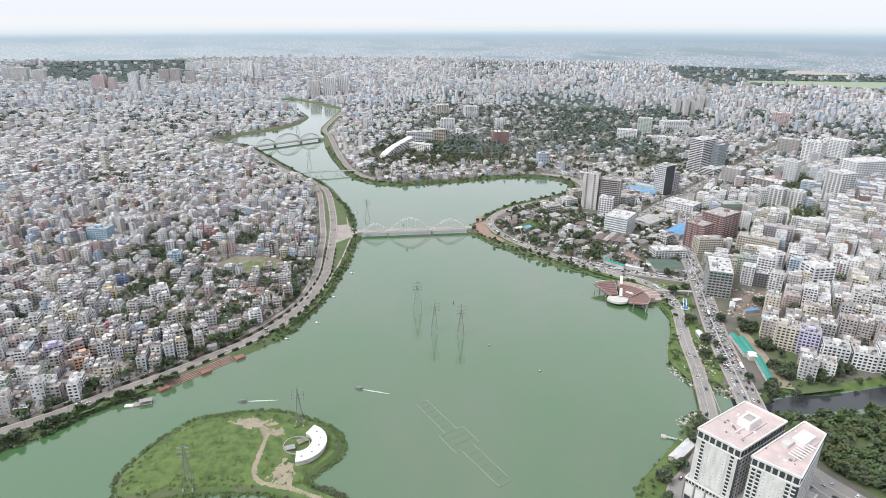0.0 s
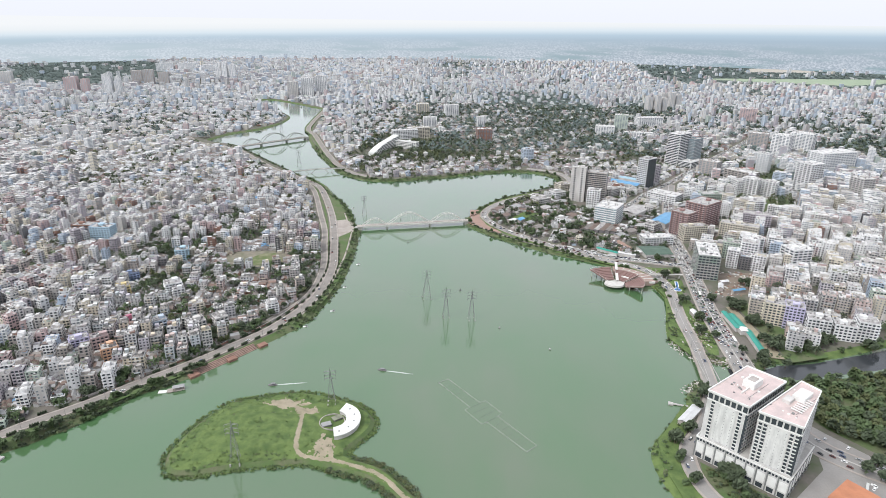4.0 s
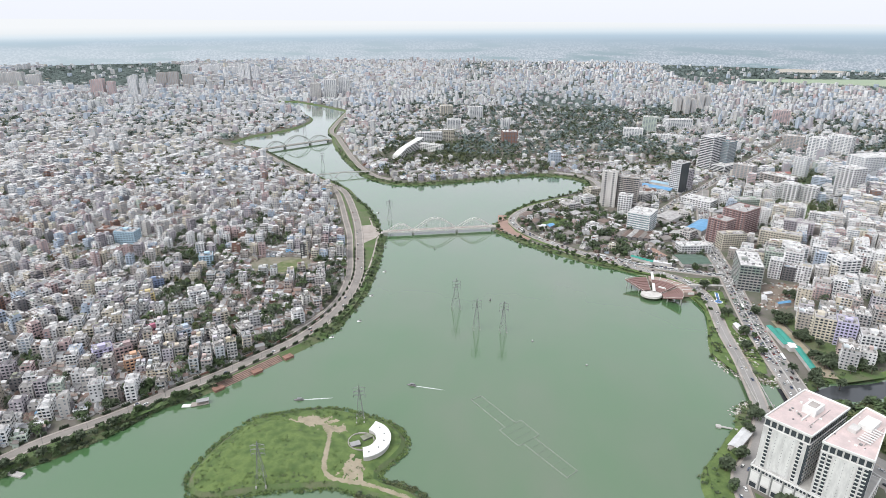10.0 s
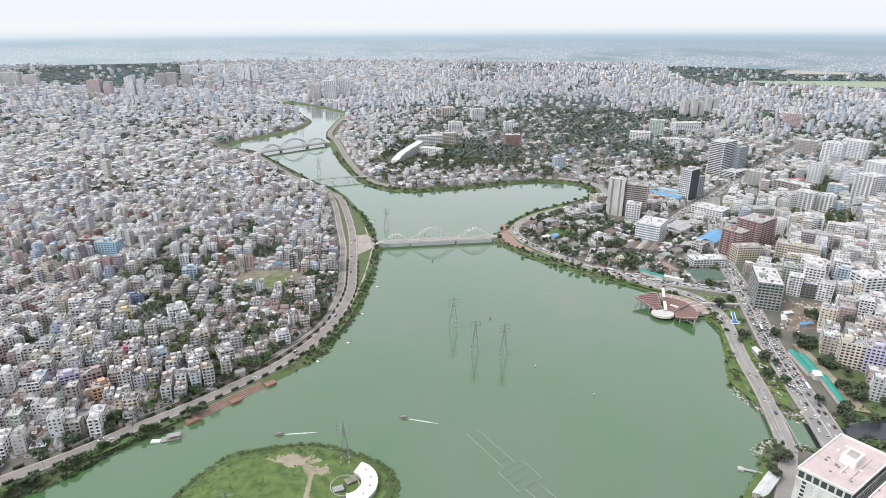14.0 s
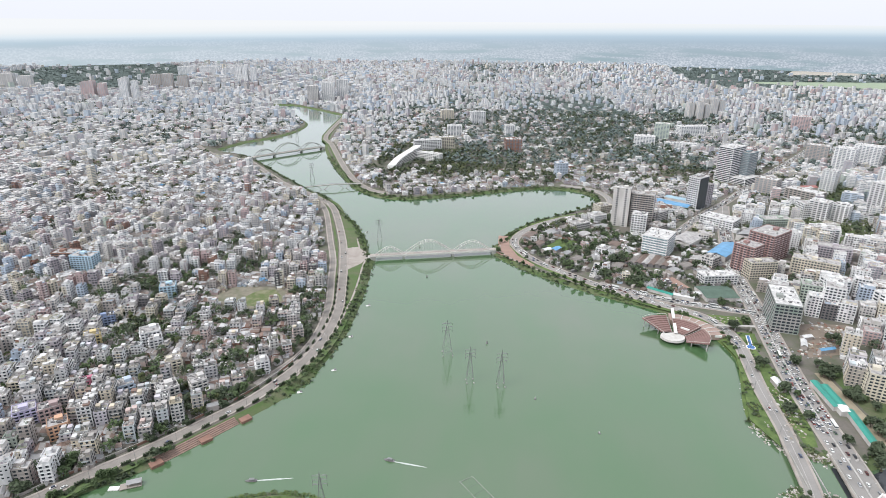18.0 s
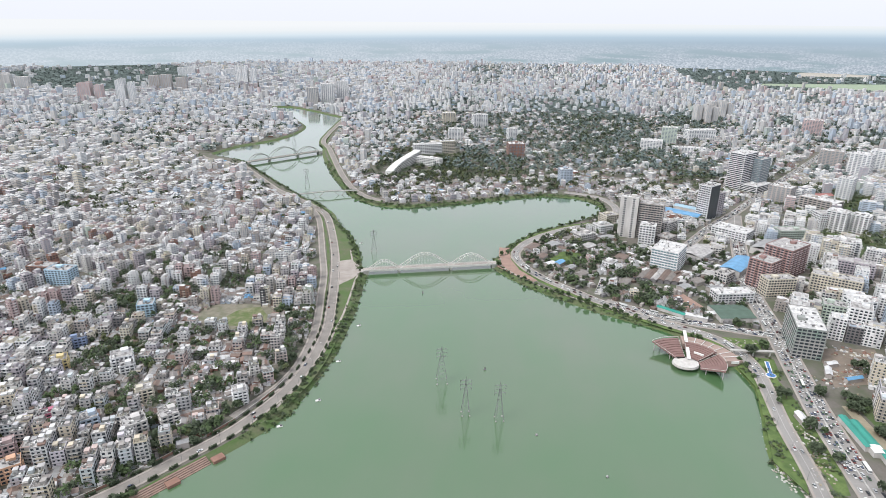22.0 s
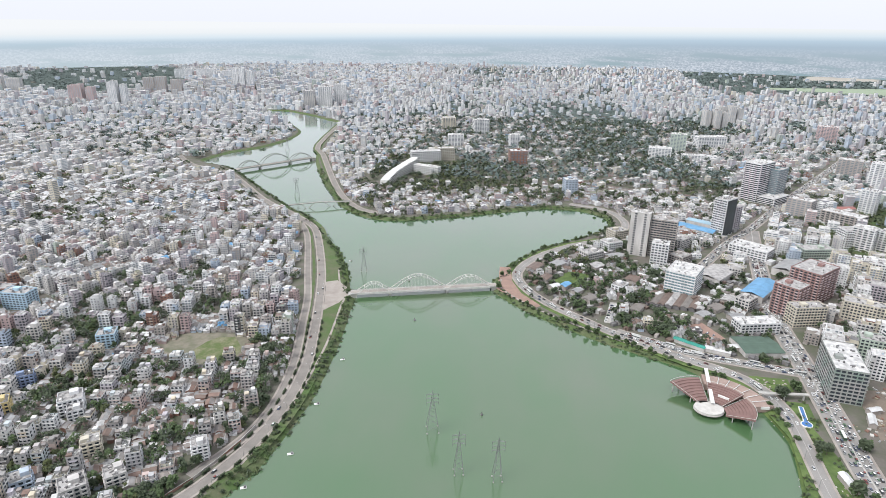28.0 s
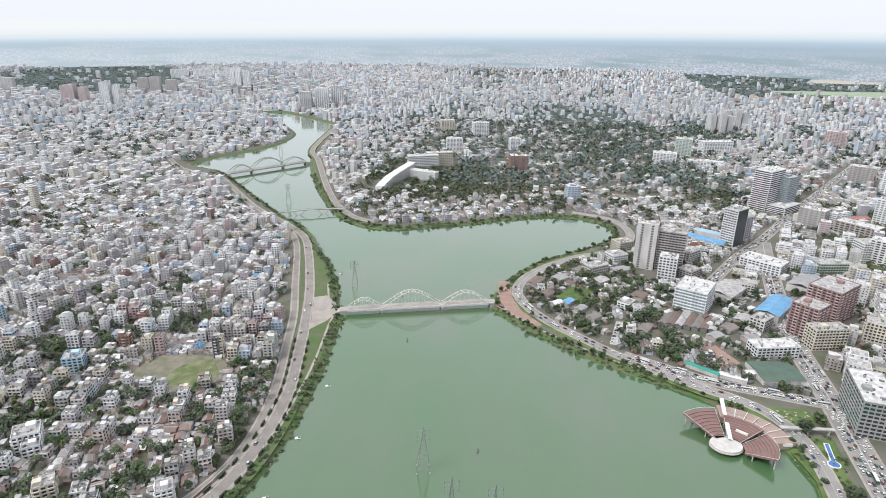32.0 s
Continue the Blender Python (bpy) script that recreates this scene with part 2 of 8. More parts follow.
ISLAND = [(-219, 350), (-219, 367), (-214, 391), (-202, 418), (-189, 427), (-168, 436), (-145, 442), (-124, 440), (-103, 434), (-87, 428), (-75, 416), (-70, 405), (-71, 393), (-79, 377), (-84, 365),
          (-62, 357), (-51, 350), (-38, 338), (-24, 324), (6, 302), (60, 264), (160, 212), (150, 198), (50, 246), (-16, 295), (-43, 320), (-52, 329), (-68, 339), (-86, 344), (-99, 348), (-115, 351),
          (-129, 349), (-152, 345), (-168, 341), (-188, 334), (-208, 334)]


def smooth(pts, closed=True, n=3):
    k, out = len(pts), []
    p = [Vector(v) for v in pts]
    for i in range(k if closed else k - 1):
        a, b, c, d = (p[(i + j) % k] if closed else p[min(max(i + j, 0), k - 1)] for j in (-1, 0, 1, 2))
        for s in range(n):
            t = s / n
            out.append(tuple(0.5 * (2 * b + (c - a) * t + (2 * a - 5 * b + 4 * c - d) * t * t + (3 * b - a - 3 * c + d) * t ** 3)))
    if not closed:
        out.append(tuple(p[-1]))
    return out


def shifted(pts, off, closed=True):
    """The line moved sideways by off metres, to its right where off is positive."""
    a = np.array(pts, float)
    if closed:
        d = np.roll(a, -1, 0) - np.roll(a, 1, 0)
    else:
        d = np.gradient(a, axis=0)
    d /= np.linalg.norm(d, axis=1)[:, None] + 1e-9
    return a + off * np.stack([d[:, 1], -d[:, 0]], 1)


def inside(px, py, poly):
    px, py, r = np.asarray(px, float), np.asarray(py, float), np.zeros(np.shape(px), bool)
    a = np.asarray(poly, float)
    for (x0, y0), (x1, y1) in zip(a, np.roll(a, -1, 0)):
        if y0 != y1:
            r ^= ((y0 > py) != (y1 > py)) & (px < (x1 - x0) * (py - y0) / (y1 - y0) + x0)
    return r


def near_line(px, py, pts, closed=False):
    """Distance of many points from a broken line."""
    a = np.asarray(pts, float)
    best = np.full(np.shape(px), 1e9)
    for p, q in zip(a, np.roll(a, -1, 0) if closed else a[1:]):
        d = q - p
        t = np.clip(((px - p[0]) * d[0] + (py - p[1]) * d[1]) / (d @ d + 1e-9), 0, 1)
        best = np.minimum(best, np.hypot(px - p[0] - t * d[0], py - p[1] - t * d[1]))
    return best


LAKE_S = smooth(LAKE)
ISLAND_S = smooth(ISLAND)
area = sum(a[0] * b[1] - b[0] * a[1] for a, b in zip(LAKE_S, LAKE_S[1:] + LAKE_S[:1]))
OUT = 1.0 if area > 0 else -1.0
RIM = [tuple(p) for p in shifted(LAKE_S, OUT * 9.0)]


def ground_sheet():
    from mathutils.geometry import delaunay_2d_cdt
    far = [(-9000, -4000), (9000, -4000), (9000, 14000), (-9000, 14000)]
    pts = [Vector(p) for p in far] + [Vector(p) for p in RIM]
    k = len(RIM)
    edges = [(0, 1), (1, 2), (2, 3), (3, 0)] + [(4 + i, 4 + (i + 1) % k) for i in range(k)]
    v, _, f, *_ = delaunay_2d_cdt(pts, edges, [], 1, 1e-4)
    co = np.array([tuple(p) for p in v])
    mid = np.array([co[list(t)].mean(0) for t in f])
    keep = ~inside(mid[:, 0], mid[:, 1], RIM)
    me = bpy.data.meshes.new("ground")
    me.from_pydata([(x, y, GZ) for x, y in co], [], [tuple(t) for t, ok in zip(f, keep) if ok])
    me.materials.append(EARTH)
    return me


tagged(new("ground", ground_sheet()), "dusty grey-brown city ground with weedy patches", "ground", kind="structure")
bank = Quads()
for (a, b), (c, d) in zip(zip(LAKE_S, LAKE_S[1:] + LAKE_S[:1]), zip(RIM, RIM[1:] + RIM[:1])):
    lo0, lo1 = (a[0], a[1], -0.6), (b[0], b[1], -0.6)
    bank.add([[lo0, lo1, (*d, GZ), (*c, GZ)]], int((a[0] > 185 and 530 < a[1] < 705) or (120 < a[0] < 205 and a[1] < 455) or (a[0] < -185 and 905 < a[1] < 1060)))
solid("lake_bank", bank, (BANK, GRASS), "weedy green earth bank sloping into the lake", "bank")
wq = Quads().add([[(-2500, -1500, 0), (2500, -1500, 0), (2500, 3500, 0), (-2500, 3500, 0)]])
solid("water", wq, WATER, "murky green still lake water", "water")


def ribbon(pts, width, z0, z1, mi=0, q=None):
    q = q or Quads()
    l, r = shifted(pts, -width / 2, False), shifted(pts, width / 2, False)
    zz = (lambda i: z1[i]) if isinstance(z1, (list, tuple)) else (lambda i: z1)
    for i in range(len(pts) - 1):
        a, b, c, d = (*l[i], zz(i)), (*r[i], zz(i)), (*r[i + 1], zz(i + 1)), (*l[i + 1], zz(i + 1))
        q.add([[a, b, c, d]], mi)
        q.add([[(*b[:2], z0), (*c[:2], z0), c, b], [(*a[:2], z0), a, d, (*d[:2], z0)]], mi)
    return q


WEST_EXPRESS = smooth([(-400, 300), (-363, 349), (-346, 374), (-312, 408), (-287, 439), (-266, 462), (-247, 485), (-229, 510), (-206, 543), (-190, 580), (-181, 610), (-177, 640), (-176, 675),
                       (-179, 716), (-186, 752), (-206, 839), (-232, 933), (-276, 1058), (-304, 1115), (-356, 1171), (-435, 1245), (-531, 1365), (-595, 1437), (-700, 1490), (-780, 1580)], False)
WEST_STREET = smooth([(-212, 562), (-199, 590), (-190, 615), (-186, 642), (-186.5, 674), (-190, 705), (-197, 743), (-210, 795), (-225, 857), (-250, 932), (-296, 1068), (-326, 1126)], False)
NECK_ROAD = smooth([(-540, 2130), (-498, 1761), (-450, 1645), (-387, 1485), (-335, 1357), (-292, 1269), (-251, 1215), (-215, 1195)], False)
EAST_ROAD = smooth([(110, 1300), (165, 1275), (188, 1228), (186, 1175), (151, 1117), (96, 1082), (42, 1025), (17, 966), (27, 920), (52, 881), (88, 845), (117, 818), (150, 795), (181, 773), (210, 756),
                    (230, 735), (240, 700), (238, 660), (231, 604), (228, 551), (222, 500), (217, 470)], False)
AVENUE = smooth([(384, 1194), (362, 1120), (332, 1010), (310, 930), (298, 868), (287, 770), (276, 690), (267, 621), (262, 555), (259, 505), (256, 470), (259, 432), (269, 400), (292, 377), (335, 350)], False)
DIAGONAL = smooth([(238, 988), (270, 1036), (324, 1120), (392, 1210), (494, 1360), (606, 1515), (740, 1702), (830, 1830)], False)
LAKESIDE = smooth([(217, 470), (207, 447), (194, 420), (182, 403), (171, 389), (167, 373), (167, 357), (172, 338), (188, 310)], False)
CROSS_ROAD = smooth([(120, 822), (185, 787), (232, 773), (290, 759)], False)
ROADS = ((WEST_EXPRESS, 8.0, "west expressway"), (WEST_STREET, 5.6, "service street"), (NECK_ROAD, 9, "lake road"), (EAST_ROAD, 10, "curving lake road"), (AVENUE, 19, "avenue"),
         (DIAGONAL, 12, "diagonal street"), (LAKESIDE, 9, "lakeside road"), (CROSS_ROAD, 12, "cross street"))

for pts, width, nm in ROADS:
    zr = GZ + 0.12 + 0.02 * ROADS.index((pts, width, nm))
    road = solid("road_" + nm.replace(" ", "_"), ribbon(pts, width, GZ - 1.2, zr), WESTROAD if pts[0][0] < -100 else ASPHALT, "worn grey asphalt " + nm, "road")
    for side in (-1, 1):
        kerb = shifted(pts, side * (width / 2 + 0.9), False)
        part("pavement", ribbon(kerb, 1.8, GZ - 1.2, zr + 0.15), PAVING, road, "dusty concrete pavement with kerb")
    if width >= 10:
        mid = ribbon(pts, 1.2 if width > 15 else 0.35, GZ, zr + (0.3 if width > 15 else 0.012))
        part("median" if width > 15 else "lane_line", mid, CONCRETE, road)


# ---- the city: thousands of dwellings ----
rng = np.random.default_rng(7)


AIRFIELD = [(1290, 3560), (1330, 3690), (2500, 3830), (2160, 3480), (1900, 3330), (1560, 3440)]
CLEARING = [(1700, 4190), (1900, 4560), (2380, 4640), (2160, 4200)]
GROVES = ([(-2216, 2800), (-2900, 3488), (-2960, 4109), (-2600, 4453), (-2139, 4097), (-1650, 3224), (-1760, 2700)], [(960, 3180), (1000, 4085), (1150, 4800), (3300, 4800), (2700, 4250), (2300, 3450), (1850, 3080), (1500, 3300), (1300, 3300)],
          [(640, 1380), (672, 1330), (590, 1174), (580, 1110), (560, 1042), (521, 985), (462, 1040), (468, 1150), (460, 1190), (515, 1258), (585, 1328)])


def keep_out(x, y):
    """Where no dwelling of the generated city may stand."""
    bad = inside(x, y, LAKE_S) | (near_line(x, y, LAKE, True) < 20)
    for pts, width, _ in ROADS:
        bad |= near_line(x, y, pts[::2]) < width / 2 + (8 if pts[0][0] < -100 else 10)
    bad |= inside(x, y, [(150, 420), (175, 330), (330, 300), (520, 420), (520, 560), (300, 500), (250, 470)])
    bad |= inside(x, y, [(228, 800), (285, 790), (320, 660), (300, 500), (235, 500), (215, 600)])
    bad |= inside(x, y, [(0, 1000), (24, 900), (60, 900), (110, 838), (140, 892), (190, 850), (240, 770), (300, 760), (300, 830), (240, 880), (150, 890), (60, 945), (20, 985)])
    bad |= inside(x, y, [(295, 670), (360, 690), (370, 745), (300, 750)])
    bad |= inside(x, y, [(-326, 716), (-330, 748), (-308, 764), (-258, 766), (-244, 740), (-256, 702), (-300, 700)])
    bad |= inside(x, y, [(-300, 860), (-190, 860), (-190, 890), (-230, 920)])
    bad |= inside(x, y, [(140, 440), (120, 230), (330, 230), (360, 310), (200, 345)])
    bad |= inside(x, y, WEST_EXPRESS + SHORE_WEST[::-1])
    bad |= inside(x, y, AIRFIELD) | inside(x, y, CLEARING) | inside(x, y, [(-20, 995), (12, 1000), (28, 930), (62, 872), (40, 846), (-20, 905)])
    for sx, sy, r in SITES:
        bad |= np.hypot(x - sx, y - sy) < r
    return bad


W = dict(zip(("offwhite", "light_grey", "cream", "concrete", "dark", "pink", "blue", "brick", "mauve", "green"), WALLS))
WORKSHOPS = ((40, 985, 13, 7, 60, TINS[1]), (70, 1000, 10, 8, 50, TINS[0]), (52, 950, 9, 6, 60, TINS[1]), (75, 930, 8, 5, 55, TINS[4]), (88, 915, 7, 5, 50, TINS[0]), (62, 925, 7, 5, 40, TINS[2]),
                             (100, 1030, 12, 9, 40, TINS[3]), (125, 1050, 12, 10, 35, ROOFS[1]), (150, 1040, 12, 8, 30, TINS[0]), (120, 1000, 10, 8, 45, ROOFS[0]), (100, 895, 8, 6, 45, TINS[3]), (160, 960, 10, 8, 60, TINS[1]),
                             (150, 875, 10, 6, 62, TINS[3]), (232, 800, 7, 4, 10, TINS[2]), (220, 870, 8, 6, 40, TINS[0]), (240, 890, 9, 7, 40, TINS[3]), (255, 870, 8, 6, 20, TINS[0]), (262, 915, 10, 7, 50, ROOFS[0]),
                             (303, 690, 8, 3, 70, TINS[2]), (312, 705, 6, 3, 20, TINS[2]), (320, 680, 9, 2.5, 20, TINS[4]), (248, 612, 9, 3.4, 95, TINS[2]), (184, 427, 15, 4.2, 50, TINS[2]))
OFFICES = ((118, 1035, 14, 9, 35, 15, 3, W["light_grey"]), (150, 1075, 12, 10, 30, 17, 4, W["offwhite"]), (165, 1120, 12, 10, 30, 20, 5, W["cream"]), (236, 1036, 12, 10, 45, 16, 4, W["concrete"]),
                                  (140, 930, 9, 7, 55, 13, 3, W["offwhite"]), (250, 1095, 14, 9, 45, 20, 5, W["light_grey"]), (275, 900, 10, 8, 45, 18, 4, W["light_grey"]))
SITES = [(-90, 2010, 30), (-192, 2085, 28), (-144, 1812, 27), (17, 1617, 26), (115, 1370, 18), (8, 1836, 19), (722, 1602, 29), (489, 1278, 25), (580, 1328, 26)] + [(p[0], p[1], max(p[2], p[3]) + 6) for p in WORKSHOPS + OFFICES] + [(-335, 478, 11), (-355, 540, 10), (-398, 610, 11), (-409, 650, 10), (-344, 622, 17), (-214, 582, 11), (-372, 490, 12), (-355, 495, 11), (-275, 530, 11), (-258, 548, 10), (-316, 534, 10), (-296, 577, 10), (325, 868, 24), (395, 878, 32), (327, 607, 13), (343, 598, 12), (361, 583, 13), (385, 578, 13), (404, 574, 12), (366, 772, 14), (356, 797, 14), (440, 925, 26), (512, 1135, 34), (463, 1000, 18), (458, 1180, 26), (424, 1072, 28), (200, 900, 34), (200, 880, 28), (88, 958, 24), (268, 985, 26), (254, 804, 30), (-532, 793, 24), (-383, 726, 15), (205, 1045, 50), (455, 1375, 60), (330, 1168, 28), (300, 744, 42), (222, 940, 42), (318, 895, 32), (360, 945, 50), (-230, 1440, 70),
         (-185, 1600, 85), (310, 945, 45), (295, 1180, 45), (372, 1018, 40), (335, 1085, 38), (-715, 2470, 70), (286, 580, 45)]


SHED_QUARTER = [(-846, 1204), (-823, 1310), (-729, 1358), (-582, 1350), (-499, 1260), (-395, 1132), (-380, 1060), (-531, 1060), (-627, 1040), (-709, 1030)]


def city_cells():
    """Cells of the street grids: place, turn, pitch."""
    out = []
    for ring, pitch, span, lo, hi in ((0, 10.8, 240.0, 0, 1300), (1, 15.0, 420.0, 1300, 2900), (2, 20.0, 600.0, 2900, 4800)):
        gx, gy = np.meshgrid(np.arange(-4200, 4200, span), np.arange(0, 5000, span))
        sx = (gx + rng.uniform(-0.35, 0.35, gx.shape) * span).ravel()
        sy = (gy + rng.uniform(-0.35, 0.35, gx.shape) * span).ravel()
        turn = rng.uniform(-0.55, 0.55, len(sx))
        turn += 0.35 * np.sin(sx * 0.002) + 0.2
        k = int(span * 0.95 / pitch)
        i, j = np.meshgrid(np.arange(-k, k + 1), np.arange(-k, k + 1))
        i, j = i.ravel(), j.ravel()
        u = (i + np.floor(i / 4) * 0.32) * pitch
        v = (j + np.floor(j / 6) * 0.30) * pitch
        for n in range(len(sx)):
            r0 = math.hypot(sx[n], sy[n] - 100)
            if r0 < lo - span * 2 or r0 > hi + span * 2:
                continue
            b0 = math.atan2(-(sx[n] - 10), sy[n] + 900)
            if abs(b0 - 0.07) > 0.95:
                continue
            c, s = math.cos(turn[n]), math.sin(turn[n])
            x, y = sx[n] + c * u - s * v, sy[n] + s * u + c * v
            d = np.hypot(x, y - 100)
            ok = (d >= lo) & (d < hi)
            ang = np.arctan2(-(x - 10), y + 140)
            ok &= np.abs(ang - 0.085) < 0.80
            x, y = x[ok], y[ok]
            near = np.argsort(np.hypot(sx - sx[n], sy - sy[n]))[1:9]
            mine = np.hypot(x - sx[n], y - sy[n])
            for o in near:
                ok2 = mine < np.hypot(x - sx[o], y - sy[o])
                x, y, mine = x[ok2], y[ok2], mine[ok2]
            if len(x):
                out.append(np.stack([x, y, np.full(len(x), turn[n]), np.full(len(x), pitch), np.full(len(x), ring)], 1))
    cells = np.concatenate(out)
    # the eastern quarter stands in straight blocks of larger plots
    cells = cells[~((cells[:, 4] == 0) & (cells[:, 0] > 240) & (cells[:, 1] < 1250) & (cells[:, 0] > 240 + 0.45 * (cells[:, 1] - 900)))]
    i, j = (v.ravel() for v in np.meshgrid(np.arange(-10, 85), np.arange(-20, 85)))
    u, v = (i + np.floor(i / 3) * 0.35) * 15.0, (j + np.floor(j / 7) * 0.4) * 15.0
    c, s = math.cos(-0.40), math.sin(-0.40)
    x, y = 240 + c * u - s * v, 520 + s * u + c * v
    ok = (x > 240) & (y < 1250) & (y > 480) & (x > 240 + 0.45 * (y - 900)) & (x < 1500) & (np.abs(np.arctan2(-(x - 10), y + 140) - 0.085) < 0.80)
    x, y = x[ok], y[ok]
    cells = np.concatenate([cells, np.stack([x, y, np.full(len(x), -0.40), np.full(len(x), 15.0), np.zeros(len(x))], 1)])
    return cells[~keep_out(cells[:, 0], cells[:, 1])]


cells = city_cells()
CX, CY, CT, CP, CR = cells.T
patch = np.array([noise.noise((x * 0.006, y * 0.006, 3.1)) for x, y in zip(CX, CY)])
patch2 = np.array([noise.noise((x * 0.0016, y * 0.0016, 8.4)) for x, y in zip(CX, CY)])
u1, u2, u3, u4 = rng.random((4, len(CX)))
east = (CX > 240) & (CY < 1400)
north = (CX > -260) & (CX < 420) & (CY > 1190)
west = ~east & ~north
RX = CX + np.array([170 * noise.noise((x * 0.004, y * 0.004, 1.0)) + 60 * noise.noise((x * 0.015, y * 0.015, 1.0)) for x, y in zip(CX, CY)])
RY = CY + np.array([260 * noise.noise((x * 0.004, y * 0.004, 6.0)) + 90 * noise.noise((x * 0.015, y * 0.012, 6.0)) for x, y in zip(CX, CY)])
woods = inside(CX, CY, GROVES[0]) | inside(CX, CY, GROVES[1]) | inside(RX, RY, GROVES[0]) | inside(CX, CY, GROVES[2])
woods |= inside(CX, CY, [(-172, 1510), (-28, 1591), (40, 1420), (-33, 1387), (-105, 1353)])
shore_gap = near_line(CX, CY, LAKE, True)
p_tree = np.where(east, 0.15, np.where(north, 0.26, 0.10)) + 0.35 * np.clip(patch - 0.15, 0, 1) + np.where(north & (CY > 1350), 0.5 * np.clip(patch2 + 0.12, 0, 1), 0)
p_tree = np.where((CY > 1500), p_tree + 0.10 + 0.5 * np.clip(patch2, 0, 1), p_tree)
p_tree = np.where(north & (CY > 1330) & (CY < 2400), np.maximum(p_tree, 0.22 + 0.5 * patch), p_tree)
grove = np.array([noise.noise((x * 0.0042, y * 0.0026, 1.7)) + 0.55 * noise.noise((x * 0.013, y * 0.009, 4.2)) for x, y in zip(CX, CY)])
limit = np.where((CX > -320) & (CY > 1330) & (CY < 2700), 0.20, np.where(CY > 2700, 0.26, np.where(CY > 1500, 0.30, 0.50)))
limit = np.where((CX > -100) & (CX < 420) & (CY > 1380) & (CY < 2300), 0.13, limit)
limit = np.where(east & (CY < 1250), 0.34, limit)
p_tree = np.where(grove > limit, 0.74, p_tree)
p_tree = np.where(west & (CY < 1300), p_tree * 0.7, p_tree)
p_tree = np.where((CX < -450) & (CY > 1100), np.minimum(p_tree, 0.20), p_tree)
p_tree = np.where(woods, 0.96, p_tree)
spit = inside(CX, CY, [(0, 1000), (30, 850), (200, 765), (300, 760), (300, 900), (215, 1010), (190, 1220), (100, 1080)])
low_west = inside(CX, CY, [(-160, 560), (-225, 510), (-330, 590), (-350, 720), (-190, 770)])
p_shed = np.where(east, 0.10, np.where(north, 0.55, 0.30)) - 0.5 * patch
p_shed = np.where(low_west, 0.62, p_shed)
p_shed = np.where(north & (shore_gap < 110), 0.75, p_shed)
p_shed = np.where((CX < -250) & (CY > 880) & (CY < 1500) & (shore_gap < 300) & (patch < 0.25), 0.64, p_shed)
p_shed = np.where(CY > 2200, 0.18, p_shed)
p_shed = np.where(spit, 0.7, p_shed)
p_tree = np.where(spit, 0.50, p_tree)
p_tree = np.where(low_west, 0.20 + 0.5 * np.clip(patch + 0.1, 0, 1), p_tree)
mart = inside(CX, CY, SHED_QUARTER)
p_shed = np.where(mart, 0.86, p_shed)
sprawl = (CX > -330) & (CX < 700) & (CY > 1190) & (CY < 2350) & (CX < 330 + 0.35 * (CY - 1190))
p_shed = np.where(sprawl, np.maximum(p_shed, 0.66), p_shed)
p_shed = np.where(west & (CY > 780) & (CY < 1900), np.maximum(p_shed, 0.36 - 0.4 * patch), p_shed)
is_tree = u1 < p_tree
is_gap = ~is_tree & (u3 < 0.045)
is_shed = ~is_tree & ~is_gap & (u2 < p_shed)
is_flat = ~(is_tree | is_gap | is_shed)
levels = np.where(east, rng.integers(4, 10, len(CX)), np.where(low_west, rng.integers(2, 6, len(CX)), rng.choice([2, 3, 3, 4, 4, 5, 5, 6, 6, 7], len(CX))))
levels = np.where(north, rng.integers(2, 7, len(CX)), levels)
levels = np.where(spit, rng.integers(2, 4, len(CX)), levels)
levels = np.where((CY > 1400) & (CY < 2900), np.maximum(2, levels - 1), levels)
levels = np.where((CY > 2000) & (u4 > 0.86), levels + rng.integers(1, 5, len(CX)), levels)
levels = np.where((CR > 0) & (rng.random(len(CX)) < 0.06), levels + rng.integers(3, 7, len(CX)), levels)
along_diag = near_line(CX, CY, DIAGONAL) < 62
levels = np.where(along_diag | sprawl, np.minimum(levels, rng.integers(2, 5, len(CX))), levels)
levels = np.where(west & (CY > 850) & (CY < 1900) & (u4 < 0.6), np.minimum(levels, 4), levels)
CHX = CP / 2 - rng.uniform(0.1, 1.7, len(CX))
CHY = CP / 2 - rng.uniform(0.1, 1.7, len(CX))
# beyond the near quarters slimmer houses stand apart, closer together in the west
slim = np.where(CX < -450, rng.uniform(0.72, 0.97, len(CX)), rng.uniform(0.50, 0.84, len(CX)))
CHX, CHY = np.where(CR > 0, CP / 2 * slim, CHX), np.where(CR > 0, CP / 2 * slim * rng.uniform(0.75, 1.15, len(CX)), CHY)
wide = east & (u4 > 0.7) & is_flat
CHX = np.where(wide, CHX * rng.uniform(1.2, 1.5, len(CX)), CHX)
CT = CT + rng.normal(0, 0.03, len(CX)) + np.where(is_shed, rng.choice([0, 0, 1.57], len(CX)) + rng.normal(0, 0.12, len(CX)), 0)
west_p = np.array([0.28, 0.27, 0.08, 0.13, 0.05, 0.05, 0.04, 0.015, 0.12, 0.02])
east_p = np.array([0.47, 0.21, 0.13, 0.07, 0.015, 0.04, 0.03, 0.015, 0.03, 0.02])
# mid_p is paler, the far palette paler and bluer: haze put into paint
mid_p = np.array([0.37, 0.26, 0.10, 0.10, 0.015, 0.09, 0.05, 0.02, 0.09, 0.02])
far_haze_p = np.array([0.45, 0.15, 0.02, 0.02, 0.0, 0.05, 0.19, 0.0, 0.10, 0.02])
